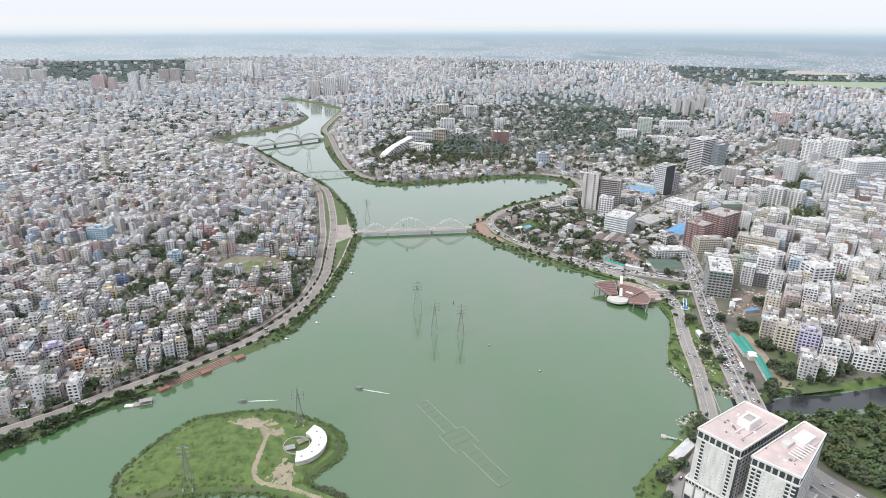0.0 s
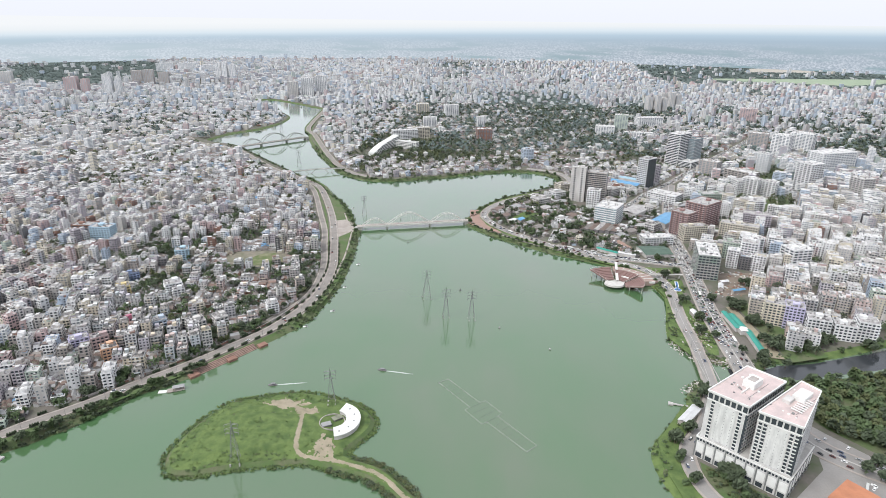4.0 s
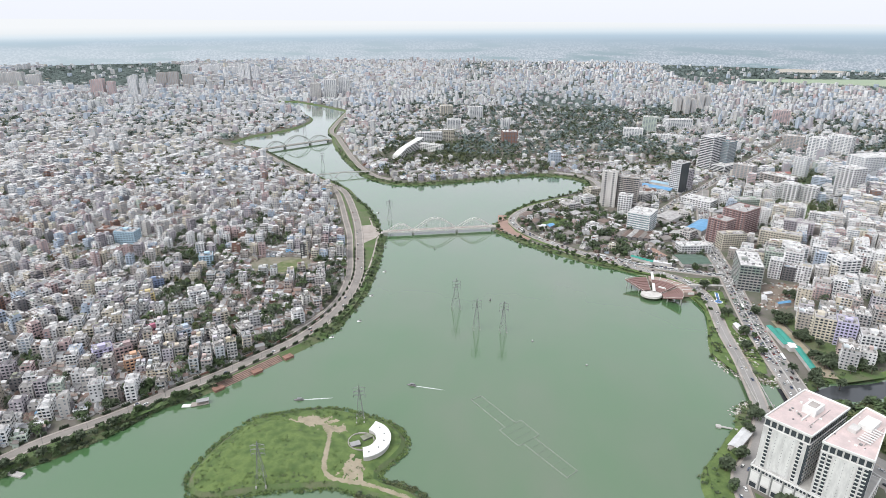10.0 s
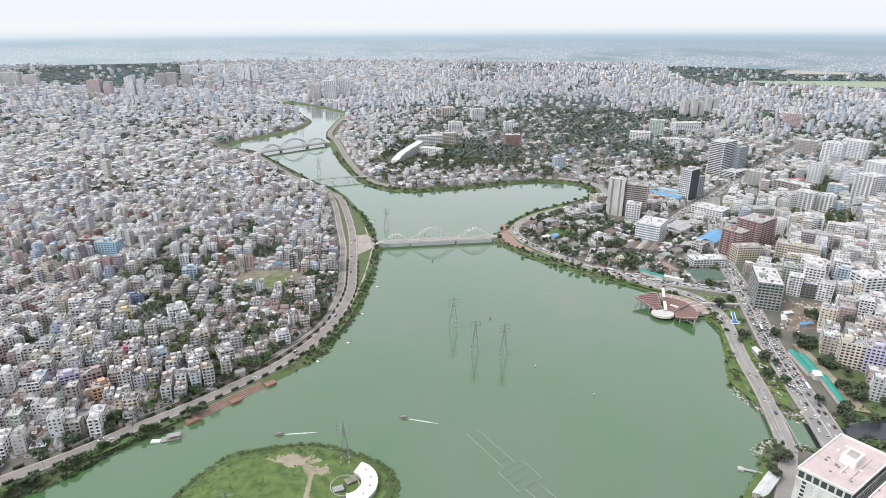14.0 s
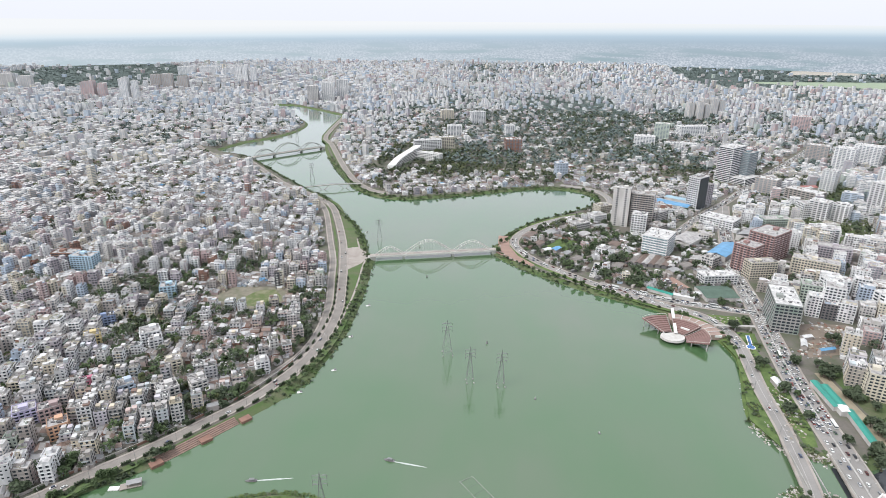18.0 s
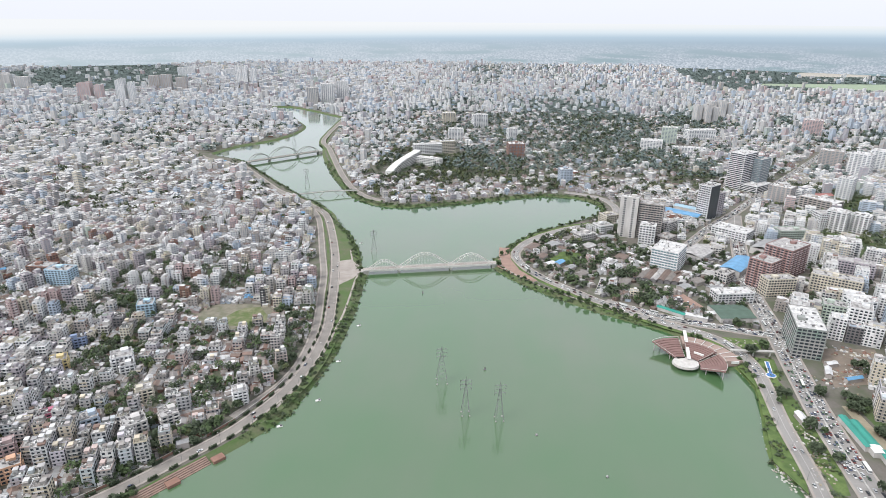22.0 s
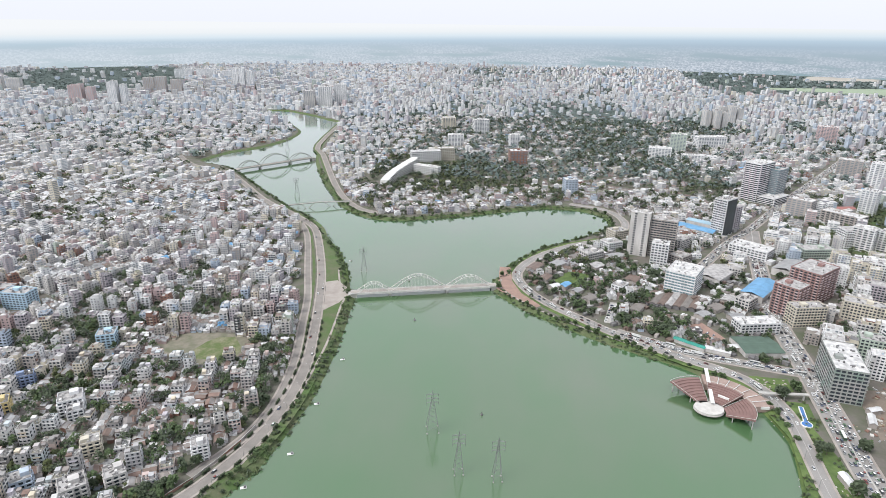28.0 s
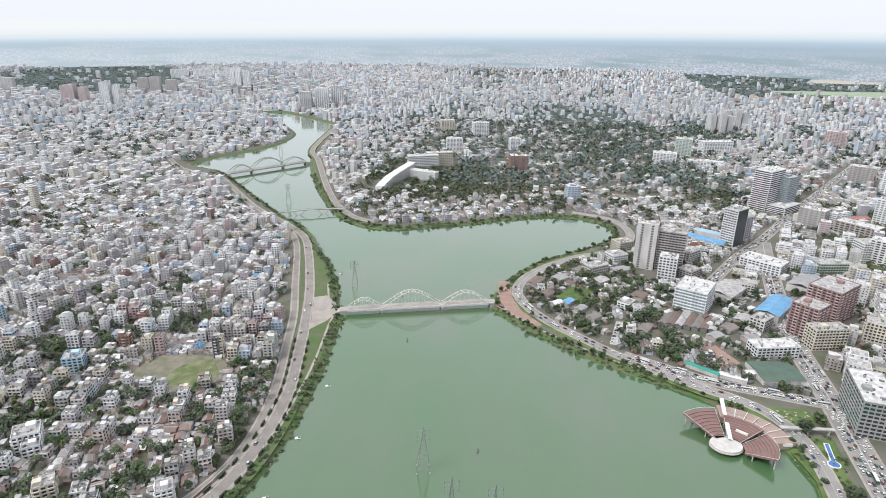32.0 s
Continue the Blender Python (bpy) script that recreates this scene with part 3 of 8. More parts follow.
wall_i = np.where(east, rng.choice(NW, len(CX), p=east_p / east_p.sum()), rng.choice(NW, len(CX), p=west_p / west_p.sum()))
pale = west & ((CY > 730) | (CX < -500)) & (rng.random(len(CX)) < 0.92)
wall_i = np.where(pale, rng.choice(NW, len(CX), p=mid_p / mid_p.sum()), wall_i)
wall_i = np.where(((CY > 1900) | (east & (CY > 1150))) & ~sprawl, rng.choice(NW, len(CX), p=far_haze_p / far_haze_p.sum()), wall_i)
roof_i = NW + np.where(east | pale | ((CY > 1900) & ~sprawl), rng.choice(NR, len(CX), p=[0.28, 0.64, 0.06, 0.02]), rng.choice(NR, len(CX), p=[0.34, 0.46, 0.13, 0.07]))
tin_i = NW + NR + rng.choice(NT, len(CX), p=[0.36, 0.24, 0.18, 0.205, 0.015])
tin_i = np.where(pale | mart, NW + NR + rng.choice(NT, len(CX), p=[0.38, 0.07, 0.44, 0.095, 0.015]), tin_i)
FLOOR = 3.05
SKYPANE_I = GLASS_I - 1

# the dwellings nearest the water's south end stand as things of their own
gap = np.minimum(np.hypot(CX + 255, CY - 590), np.hypot(CX - 350, CY - 600) + 60)
order = np.argsort(np.where(is_flat | is_shed, gap, 1e9))
own = np.zeros(len(CX), bool)
own[order[:240]] = True


# lower wings built against the blocks
wing_of = np.nonzero(is_flat & (CR == 0) & ~own & (rng.random(len(CX)) < 0.55))[0]
sgx, sgy = rng.choice([-1, 1], len(wing_of)), rng.choice([-1, 1], len(wing_of))
wx, wy = sgx * CHX[wing_of] * rng.uniform(0.45, 0.75, len(wing_of)), sgy * CHY[wing_of] * rng.uniform(0.45, 0.75, len(wing_of))
wc, ws_ = np.cos(CT[wing_of]), np.sin(CT[wing_of])
n0 = len(CX)


def grown(arr, extra):
    return np.concatenate([arr, extra])


CX, CY = grown(CX, CX[wing_of] + wc * wx - ws_ * wy), grown(CY, CY[wing_of] + ws_ * wx + wc * wy)
CT, CR = grown(CT, CT[wing_of]), grown(CR, CR[wing_of])
CHX, CHY = grown(CHX, CHX[wing_of] * rng.uniform(0.5, 0.8, len(wing_of))), grown(CHY, CHY[wing_of] * rng.uniform(0.5, 0.8, len(wing_of)))
levels = grown(levels, np.maximum(1, levels[wing_of] + rng.integers(-3, 1, len(wing_of)) + 0))
wall_i, roof_i, tin_i = grown(wall_i, np.where(rng.random(len(wing_of)) < 0.6, wall_i[wing_of], rng.choice(NW, len(wing_of), p=west_p / west_p.sum()))), grown(roof_i, rng.integers(NW, NW + NR, len(wing_of))), grown(tin_i, tin_i[wing_of])
is_flat, is_shed, is_tree, own = grown(is_flat, np.ones(len(wing_of), bool)), grown(is_shed, np.zeros(len(wing_of), bool)), grown(is_tree, np.zeros(len(wing_of), bool)), grown(own, np.zeros(len(wing_of), bool))
west, CP = grown(west, west[wing_of]), grown(CP, CP[wing_of])


def city_quads(sel, detail, far_ring=0):
    """Flat-roofed blocks: walls, roof behind a parapet, stair head, tank, windows."""
    x, y, hx, hy, t, fl = CX[sel], CY[sel], CHX[sel], CHY[sel], CT[sel], levels[sel]
    n, wm, rm = len(x), wall_i[sel], roof_i[sel]
    c, s = np.cos(t), np.sin(t)
    h = GZ + fl * FLOOR + 0.6
    q = Quads()

    def P(lx, ly, lz):
        lx, ly, lz = np.broadcast_to(lx, (n,)), np.broadcast_to(ly, (n,)), np.broadcast_to(lz, (n,))
        return np.stack([x + c * lx - s * ly, y + s * lx + c * ly, lz], 1)

    def face(a, b, d, e, mi, mask=None):
        f = np.stack([a, b, d, e], 1)
        mi = np.broadcast_to(mi, (n,))
        q.add(f if mask is None else f[mask], mi if mask is None else mi[mask])

    def block(ox, oy, bx, by, z0, z1, mi, top, mask=None):
        k = [(ox - bx, oy - by), (ox + bx, oy - by), (ox + bx, oy + by), (ox - bx, oy + by)]
        for i in range(4):
            a, b = k[i], k[(i + 1) % 4]
            face(P(*a, z0), P(*b, z0), P(*b, z1), P(*a, z1), mi, mask)
        face(P(*k[0], z1), P(*k[1], z1), P(*k[2], z1), P(*k[3], z1), top, mask)

    k = [(-hx, -hy), (hx, -hy), (hx, hy), (-hx, hy)]
    w = 0.25 if detail else 0.0
    ki = [(-hx + w, -hy + w), (hx - w, -hy + w), (hx - w, hy - w), (-hx + w, hy - w)]
    for i in range(4):
        a, b, ai, bi = k[i], k[(i + 1) % 4], ki[i], ki[(i + 1) % 4]
        face(P(*a, GZ), P(*b, GZ), P(*b, h), P(*a, h), wm)
        if detail:
            face(P(*a, h), P(*b, h), P(*bi, h), P(*ai, h), wm)
            face(P(*ai, h - 0.9), P(*bi, h - 0.9), P(*bi, h), P(*ai, h), wm)
    zr = h - 0.9 if detail else h
    face(P(*ki[0], zr), P(*ki[1], zr), P(*ki[2], zr), P(*ki[3], zr), rm)
    sx, sy = rng.uniform(-0.6, 0.6, n) * (hx - 2.2), rng.uniform(-0.6, 0.6, n) * (hy - 2.2)
    block(sx, sy, 1.7, 2.1, zr, h + 1.9, wm, rm, rng.random(n) < (0.85 if far_ring < 2 else 0.25))
    if detail:
        # a set-back top storey or a sheet-roofed shelter on many roofs
        px, py = rng.choice([-1, 1], n) * hx * 0.38, rng.choice([-1, 1], n) * hy * 0.36
        pick_ = rng.random(n)
        block(px, py, hx * 0.55, hy * 0.56, zr, h + rng.uniform(1.9, 2.9, n), wm, rm, pick_ < 0.33)
        block(px, py, hx * rng.uniform(0.3, 0.55, n), hy * rng.uniform(0.3, 0.55, n), zr, h + rng.uniform(0.9, 1.7, n), rng.integers(0, NW, n), NW + NR + rng.integers(0, 4, n), (pick_ > 0.55) & (pick_ < 0.85))
        block(-sx * 0.8 + 1.0, -sy, 0.8, 0.8, zr, h + 0.8, NW + 1, NW + NR, rng.random(n) < 0.7)
        block(-sx * 0.8 - 1.6, -sy + 1.5, 1.1, 0.9, zr, h + 0.3, wm, NW, rng.random(n) < 0.5)
        for k_ in range(7):
            bx_, by_ = rng.uniform(-0.85, 0.85, n) * (hx - 0.6), rng.uniform(-0.85, 0.85, n) * (hy - 0.6)
            block(bx_, by_, rng.uniform(0.25, 0.9, n), rng.uniform(0.25, 0.7, n), zr, h + rng.uniform(-0.5, 1.2, n), rng.integers(0, NW, n), NW + rng.integers(0, NR + 3, n), rng.random(n) < 0.7)
    e = 0.06
    if detail:
        big = rng.random(n) < 0.6
        bal_at, bal_w = rng.uniform(-0.55, 0.9, (2, n)), rng.uniform(0.22, 0.42, (2, n))
        bal_m = np.where(rng.random(n) < 0.6, wm, rng.choice([0, 0, 1, 2, 5, 6, 8], n))
        # farther windows mostly draw the paler pane, standing in for haze
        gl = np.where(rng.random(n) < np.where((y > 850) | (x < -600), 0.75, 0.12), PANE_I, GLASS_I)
        for f in range(10):
            up = fl > f
            if not up.any():
                break
            z0 = GZ + f * FLOOR + 1.0
            z1 = z0 + np.where(big, 1.7, 1.35)
            for j in range(5):
                for side in (0, 1, 2):
                    seen = np.ones(n, bool) if side == 0 else (x < 60 if side == 1 else x > -60)
                    along, face_at = (hx, hy) if side == 0 else (hy, hx)
                    nw = np.clip((2 * along / 2.9).astype(int), 1, 5)
                    m = up & seen & (nw > j) & (rng.random(n) < 0.93)
                    uc = ((j + 0.5) / nw * 2 - 1) * along
                    half = np.where(big, 1.02, 0.72)
                    if side == 0:
                        a, b = (uc - half, -hy - e), (uc + half, -hy - e)
                    elif side == 1:
                        a, b = (hx + e, uc - half), (hx + e, uc + half)
                    else:
                        a, b = (-hx - e, uc + half), (-hx - e, uc - half)
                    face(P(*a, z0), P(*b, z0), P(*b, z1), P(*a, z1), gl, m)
            # balcony fronts in one upright row on each seen side
            for side in (0, 1):
                along, sg = (hx, 1.0) if side == 0 else (hy, np.where(x < 60, 1.0, -1.0))
                at_, half = along * bal_at[side], along * bal_w[side]
                mk = up & (bal_at[side] < 0.6) & (f > 0)
                zb = GZ + f * FLOOR
                if side == 0:
                    o0, o1, i0, i1 = (at_ - half, -hy - 1.0), (at_ + half, -hy - 1.0), (at_ - half, -hy), (at_ + half, -hy)
                else:
                    o0, o1, i0, i1 = (sg * (hx + 1.0), at_ - half), (sg * (hx + 1.0), at_ + half), (sg * hx, at_ - half), (sg * hx, at_ + half)
                face(P(*o0, zb - 0.15), P(*o1, zb - 0.15), P(*o1, zb + 0.95), P(*o0, zb + 0.95), bal_m, mk)
                face(P(*o0, zb), P(*o1, zb), P(*i1, zb), P(*i0, zb), wm, mk)
            # floor slab standing proud as a sunshade
            d = 0.35
            zs = GZ + (f + 1) * FLOOR - 0.05
            mk = up & big
            ko = [(-hx - d, -hy - d), (hx + d, -hy - d), (hx + d, hy + d), (-hx - d, hy + d)]
            for i in (0, 1, 3):
                a, b, ia, ib = ko[i], ko[(i + 1) % 4], k[i], k[(i + 1) % 4]
                face(P(*a, zs - 0.18), P(*b, zs - 0.18), P(*b, zs), P(*a, zs), wm, mk)
                face(P(*a, zs), P(*b, zs), P(*ib, zs), P(*ia, zs), wm, mk)
    else:
        for f in range(14):
            up = fl > f
            if not up.any():
                break
            z0 = GZ + f * FLOOR + 1.1
            # distant window bands use the panes with haze in their colour
            for ux in ((-0.5, 0.5) if far_ring == 1 else (0.0,)):
                hw = hx * (0.36 if far_ring == 1 else 0.8)
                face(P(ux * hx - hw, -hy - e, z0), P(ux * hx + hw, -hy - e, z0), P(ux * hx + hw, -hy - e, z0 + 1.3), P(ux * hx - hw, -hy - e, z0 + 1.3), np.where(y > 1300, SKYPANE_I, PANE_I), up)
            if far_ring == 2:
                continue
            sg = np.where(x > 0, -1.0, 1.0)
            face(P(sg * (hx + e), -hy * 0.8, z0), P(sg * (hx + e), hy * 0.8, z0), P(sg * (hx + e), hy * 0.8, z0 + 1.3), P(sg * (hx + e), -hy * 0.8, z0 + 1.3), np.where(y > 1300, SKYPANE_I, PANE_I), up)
    return q


def shed_quads(sel, strips):
    """Low gabled sheds under corrugated sheet."""
    x, y, hx, hy, t = CX[sel], CY[sel], CHX[sel] + 0.4, CHY[sel] + 0.2, CT[sel]
    n, tm, wm = len(x), tin_i[sel], wall_i[sel]
    c, s = np.cos(t), np.sin(t)
    q = Quads()
    eave = GZ + 2.6 + rng.random(n) * 3.2

    def P(lx, ly, lz):
        return np.stack([x + c * lx - s * ly, y + s * lx + c * ly, np.broadcast_to(lz, (n,))], 1)

    # split in two or three strips of different height
    for a0, a1, b0, b1, dz in strips:
        x0, x1 = a0 * hx, a1 * hx
        y0, y1 = hy * (b0 + rng.uniform(-0.05, 0.1, n)), hy * (b1 + rng.uniform(-0.1, 0.05, n))
        ez, rz = eave + dz, eave + dz + 1.1
        xm = (x0 + x1) / 2
        k = [(x0, y0), (x1, y0), (x1, y1), (x0, y1)]
        for i in range(4):
            a, b = k[i], k[(i + 1) % 4]
            q.add(np.stack([P(*a, GZ), P(*b, GZ), P(*b, ez), P(*a, ez)], 1), wm)
        mi = np.where(rng.random(n) < np.where((y > 850) & (x < 0), 0.85, 0.5), tm, NW + NR + rng.choice(NT, n, p=[0.34, 0.26, 0.15, 0.245, 0.005]))
        o = 0.4
        q.add(np.stack([P(x0 - o, y0 - o, ez - 0.2), P(xm, y0 - o, rz), P(xm, y1 + o, rz), P(x0 - o, y1 + o, ez - 0.2)], 1), mi)
        q.add(np.stack([P(xm, y0 - o, rz), P(x1 + o, y0 - o, ez - 0.2), P(x1 + o, y1 + o, ez - 0.2), P(xm, y1 + o, rz)], 1), mi)
        q.add(np.stack([P(x0, y0, ez), P(x1, y0, ez), P(xm, y0, rz), P(xm, y0, rz)], 1), wm)
    return q


mid = (CR == 0) & (np.hypot(CX, CY - 100) < 1120)
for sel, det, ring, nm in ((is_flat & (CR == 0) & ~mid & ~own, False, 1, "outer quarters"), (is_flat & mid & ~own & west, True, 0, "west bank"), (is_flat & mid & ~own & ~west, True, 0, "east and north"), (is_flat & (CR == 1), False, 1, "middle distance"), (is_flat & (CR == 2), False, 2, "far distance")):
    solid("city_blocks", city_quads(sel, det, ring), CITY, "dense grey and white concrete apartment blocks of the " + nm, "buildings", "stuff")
SHED_NEAR = ((-1.0, -0.3, -1, 0.1, 0.0), (-1.0, -0.4, 0.2, 1, 0.9), (-0.25, 0.33, -0.6, 0.95, 0.8), (0.38, 1.0, -0.95, -0.1, -0.5), (0.42, 0.95, 0.05, 0.9, 0.4))
SHED_FAR = ((-1.0, -0.1, -1, 0.9, 0.3), (0.05, 1.0, -0.9, 1, -0.3))
solid("shed_roofs", shed_quads(is_shed & ~own & (CY >= 1350), SHED_FAR), CITY, "low sheds with grey and rusty tin roofs beyond the lake", "sheds", "stuff")
solid("shed_roofs", shed_quads(is_shed & ~own & (CY < 1350), SHED_NEAR), CITY, "crowded low sheds with rusty and grey tin roofs", "sheds", "stuff")


def lean_to_quads(count):
    """Small lean-tos, walls and heaps that fill the lanes."""
    k = rng.integers(0, n0, count * 3)
    k = k[(CR[k] == 0) & ((is_flat | is_shed | is_tree)[k])][:count]
    # the old quarter by the water is the most crowded
    old = np.nonzero((CX[:n0] < -150) & (CY[:n0] < 800) & (CX[:n0] > -560))[0]
    k = np.concatenate([k, rng.choice(old, 7000)])
    x, y = CX[k] + rng.uniform(-0.62, 0.62, len(k)) * CP[k], CY[k] + rng.uniform(-0.62, 0.62, len(k)) * CP[k]
    ok = ~keep_lane(x, y)
    x, y, k = x[ok], y[ok], k[ok]
    n = len(x)
    t = CT[k] + rng.choice([0, 1.57], n) + rng.normal(0, 0.08, n)
    c, s, hx, hy = np.cos(t), np.sin(t), rng.uniform(0.9, 3.2, n), rng.uniform(0.8, 2.3, n)
    z0, z1 = GZ + rng.uniform(1.8, 3.4, n), GZ + rng.uniform(2.4, 4.4, n)
    q = Quads()
    P = lambda lx, ly, lz: np.stack([x + c * lx - s * ly, y + s * lx + c * ly, np.broadcast_to(lz, (n,))], 1)
    wm, tm = wall_i[k], NW + NR + rng.choice(NT, n, p=[0.32, 0.28, 0.16, 0.235, 0.005])
    q.add(np.stack([P(-hx, -hy, GZ), P(hx, -hy, GZ), P(hx, -hy, z0), P(-hx, -hy, z0)], 1), wm)
    q.add(np.stack([P(hx, -hy, GZ), P(hx, hy, GZ), P(hx, hy, z1), P(hx, -hy, z0)], 1), wm)
    q.add(np.stack([P(-hx, hy, GZ), P(-hx, -hy, GZ), P(-hx, -hy, z0), P(-hx, hy, z1)], 1), wm)
    q.add(np.stack([P(hx, hy, GZ), P(-hx, hy, GZ), P(-hx, hy, z1), P(hx, hy, z1)], 1), wm)
    q.add(np.stack([P(-hx - 0.3, -hy - 0.3, z0), P(hx + 0.3, -hy - 0.3, z0), P(hx + 0.3, hy + 0.2, z1 + 0.1), P(-hx - 0.3, hy + 0.2, z1 + 0.1)], 1), tm)
    return q


def keep_lane(x, y):
    bad = near_line(x, y, LAKE, True) < 20
    for pts, width, _ in ROADS:
        bad |= near_line(x, y, pts[::2]) < width / 2 + 3.5
    for sx, sy, r in SITES:
        bad |= np.hypot(x - sx, y - sy) < r * 0.8
    return bad


solid("lean_tos", lean_to_quads(24000), CITY, "jumbled small tin lean-tos filling the lanes", "sheds", "stuff")


def leafy(cx, cy, z, r, h, count, size, gen, tilt=0.5):
    """Many small leaf clumps in domed crowns: arrays of crowns."""
    n = len(cx)
    th = gen.uniform(0, 6.2832, (n, count))
    rad = np.sqrt(gen.random((n, count))) * r[:, None] * gen.uniform(0.75, 1.1, (n, count))
    zz = z[:, None] + h[:, None] * (0.25 + 0.75 * gen.uniform(0.45, 1.0, (n, count)) * np.sqrt(np.clip(1.1 - (rad / r[:, None]) ** 2, 0.05, 1)))
    p = np.stack([cx[:, None] + rad * np.cos(th), cy[:, None] + rad * np.sin(th), zz], -1).reshape(-1, 3)
    m = len(p)
    way = gen.uniform(0, 6.2832, m)
    a = np.stack([np.cos(way), np.sin(way), gen.normal(0, tilt, m)], 1)
    b = np.stack([-np.sin(way), np.cos(way), gen.normal(0, tilt, m)], 1)
    sz = (size * gen.uniform(0.6, 1.3, m))[:, None]
    a, b = a * sz, b * sz
    return np.stack([p - a - b * 0.6, p + a * 0.7 - b, p + a + b * 0.8, p - a * 0.8 + b], 1)


tx, ty = CX[is_tree], CY[is_tree]
tp = CP[is_tree]
more = rng.random(len(tx)) < 0.6
tx, ty, tp = np.concatenate([tx, tx[more] + 5]), np.concatenate([ty, ty[more] + 5]), np.concatenate([tp, tp[more]])
tr = rng.uniform(0.28, 0.5, len(tx)) * tp
th_ = rng.uniform(7, 13, len(tx)) + 3 * (ty > 1500)
# far crowns kept low and flat to shade less and render hazy-pale
th_ = np.where(ty > 2300, rng.uniform(4.5, 6.5, len(tx)), th_)
tr = np.where(ty < 1300, np.clip(tr, 3.5, 6), tr)
# crowns beyond 1450 m take the haze-paled leaf colour
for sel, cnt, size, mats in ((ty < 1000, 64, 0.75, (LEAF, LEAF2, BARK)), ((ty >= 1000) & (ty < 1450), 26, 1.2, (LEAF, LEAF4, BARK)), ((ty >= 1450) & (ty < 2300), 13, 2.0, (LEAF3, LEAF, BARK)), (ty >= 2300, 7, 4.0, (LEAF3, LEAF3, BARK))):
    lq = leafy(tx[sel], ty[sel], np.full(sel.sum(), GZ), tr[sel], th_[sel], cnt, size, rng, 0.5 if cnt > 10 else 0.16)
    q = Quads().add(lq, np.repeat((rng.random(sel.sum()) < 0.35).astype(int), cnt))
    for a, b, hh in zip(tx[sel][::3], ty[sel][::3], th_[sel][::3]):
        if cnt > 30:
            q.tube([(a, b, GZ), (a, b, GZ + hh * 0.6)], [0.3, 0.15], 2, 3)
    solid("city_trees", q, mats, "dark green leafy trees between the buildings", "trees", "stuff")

# glowing backdrop wall: far plain and its haze painted in emission
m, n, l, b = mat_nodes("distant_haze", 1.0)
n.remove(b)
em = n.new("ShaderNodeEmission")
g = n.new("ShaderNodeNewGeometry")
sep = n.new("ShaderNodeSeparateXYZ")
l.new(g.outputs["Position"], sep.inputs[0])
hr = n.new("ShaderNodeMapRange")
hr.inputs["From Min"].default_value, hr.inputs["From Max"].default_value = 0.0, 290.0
# the painted haze lies lower towards the west
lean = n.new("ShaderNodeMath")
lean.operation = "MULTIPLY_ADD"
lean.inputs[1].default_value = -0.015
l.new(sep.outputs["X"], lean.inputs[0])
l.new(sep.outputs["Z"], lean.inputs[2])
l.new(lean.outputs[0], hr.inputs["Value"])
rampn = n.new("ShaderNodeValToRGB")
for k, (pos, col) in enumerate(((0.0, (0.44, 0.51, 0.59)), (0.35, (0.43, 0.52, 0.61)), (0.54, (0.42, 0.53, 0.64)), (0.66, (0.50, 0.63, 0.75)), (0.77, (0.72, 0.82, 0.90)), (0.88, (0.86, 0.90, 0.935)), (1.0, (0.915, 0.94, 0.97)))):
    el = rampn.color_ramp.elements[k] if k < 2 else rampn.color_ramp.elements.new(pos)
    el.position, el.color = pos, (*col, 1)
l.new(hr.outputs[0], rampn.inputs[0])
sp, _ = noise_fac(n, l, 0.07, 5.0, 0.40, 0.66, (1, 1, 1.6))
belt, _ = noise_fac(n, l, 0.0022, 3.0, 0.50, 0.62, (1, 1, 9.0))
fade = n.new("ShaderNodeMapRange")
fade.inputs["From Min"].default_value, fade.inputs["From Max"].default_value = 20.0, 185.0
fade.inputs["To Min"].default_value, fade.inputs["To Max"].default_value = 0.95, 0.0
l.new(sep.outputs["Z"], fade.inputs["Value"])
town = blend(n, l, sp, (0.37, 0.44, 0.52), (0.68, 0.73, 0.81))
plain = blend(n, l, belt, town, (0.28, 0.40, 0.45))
# painted haze thickens towards the west
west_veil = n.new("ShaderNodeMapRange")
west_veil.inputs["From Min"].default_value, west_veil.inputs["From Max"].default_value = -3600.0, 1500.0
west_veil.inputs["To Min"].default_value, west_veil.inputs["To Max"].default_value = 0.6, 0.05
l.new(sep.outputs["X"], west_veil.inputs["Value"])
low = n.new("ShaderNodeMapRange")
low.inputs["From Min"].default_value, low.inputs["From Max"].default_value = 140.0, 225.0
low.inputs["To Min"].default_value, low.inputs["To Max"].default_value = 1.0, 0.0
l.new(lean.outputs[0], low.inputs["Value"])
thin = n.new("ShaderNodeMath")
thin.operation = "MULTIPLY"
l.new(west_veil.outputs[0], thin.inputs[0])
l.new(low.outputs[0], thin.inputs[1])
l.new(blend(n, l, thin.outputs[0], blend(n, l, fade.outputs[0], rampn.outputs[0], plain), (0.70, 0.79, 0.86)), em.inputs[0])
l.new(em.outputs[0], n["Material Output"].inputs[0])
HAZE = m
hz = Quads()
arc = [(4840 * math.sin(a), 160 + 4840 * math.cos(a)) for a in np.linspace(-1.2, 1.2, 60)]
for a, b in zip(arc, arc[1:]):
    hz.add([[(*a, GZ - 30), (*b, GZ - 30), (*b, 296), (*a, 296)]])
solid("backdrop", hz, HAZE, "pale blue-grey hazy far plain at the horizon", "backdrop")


# ---- landmark buildings ----
def local(ob_rot, cx, cy, lx, ly):
    c, s = math.cos(ob_rot), math.sin(ob_rot)
    return cx + c * lx - s * ly, cy + s * lx + c * ly


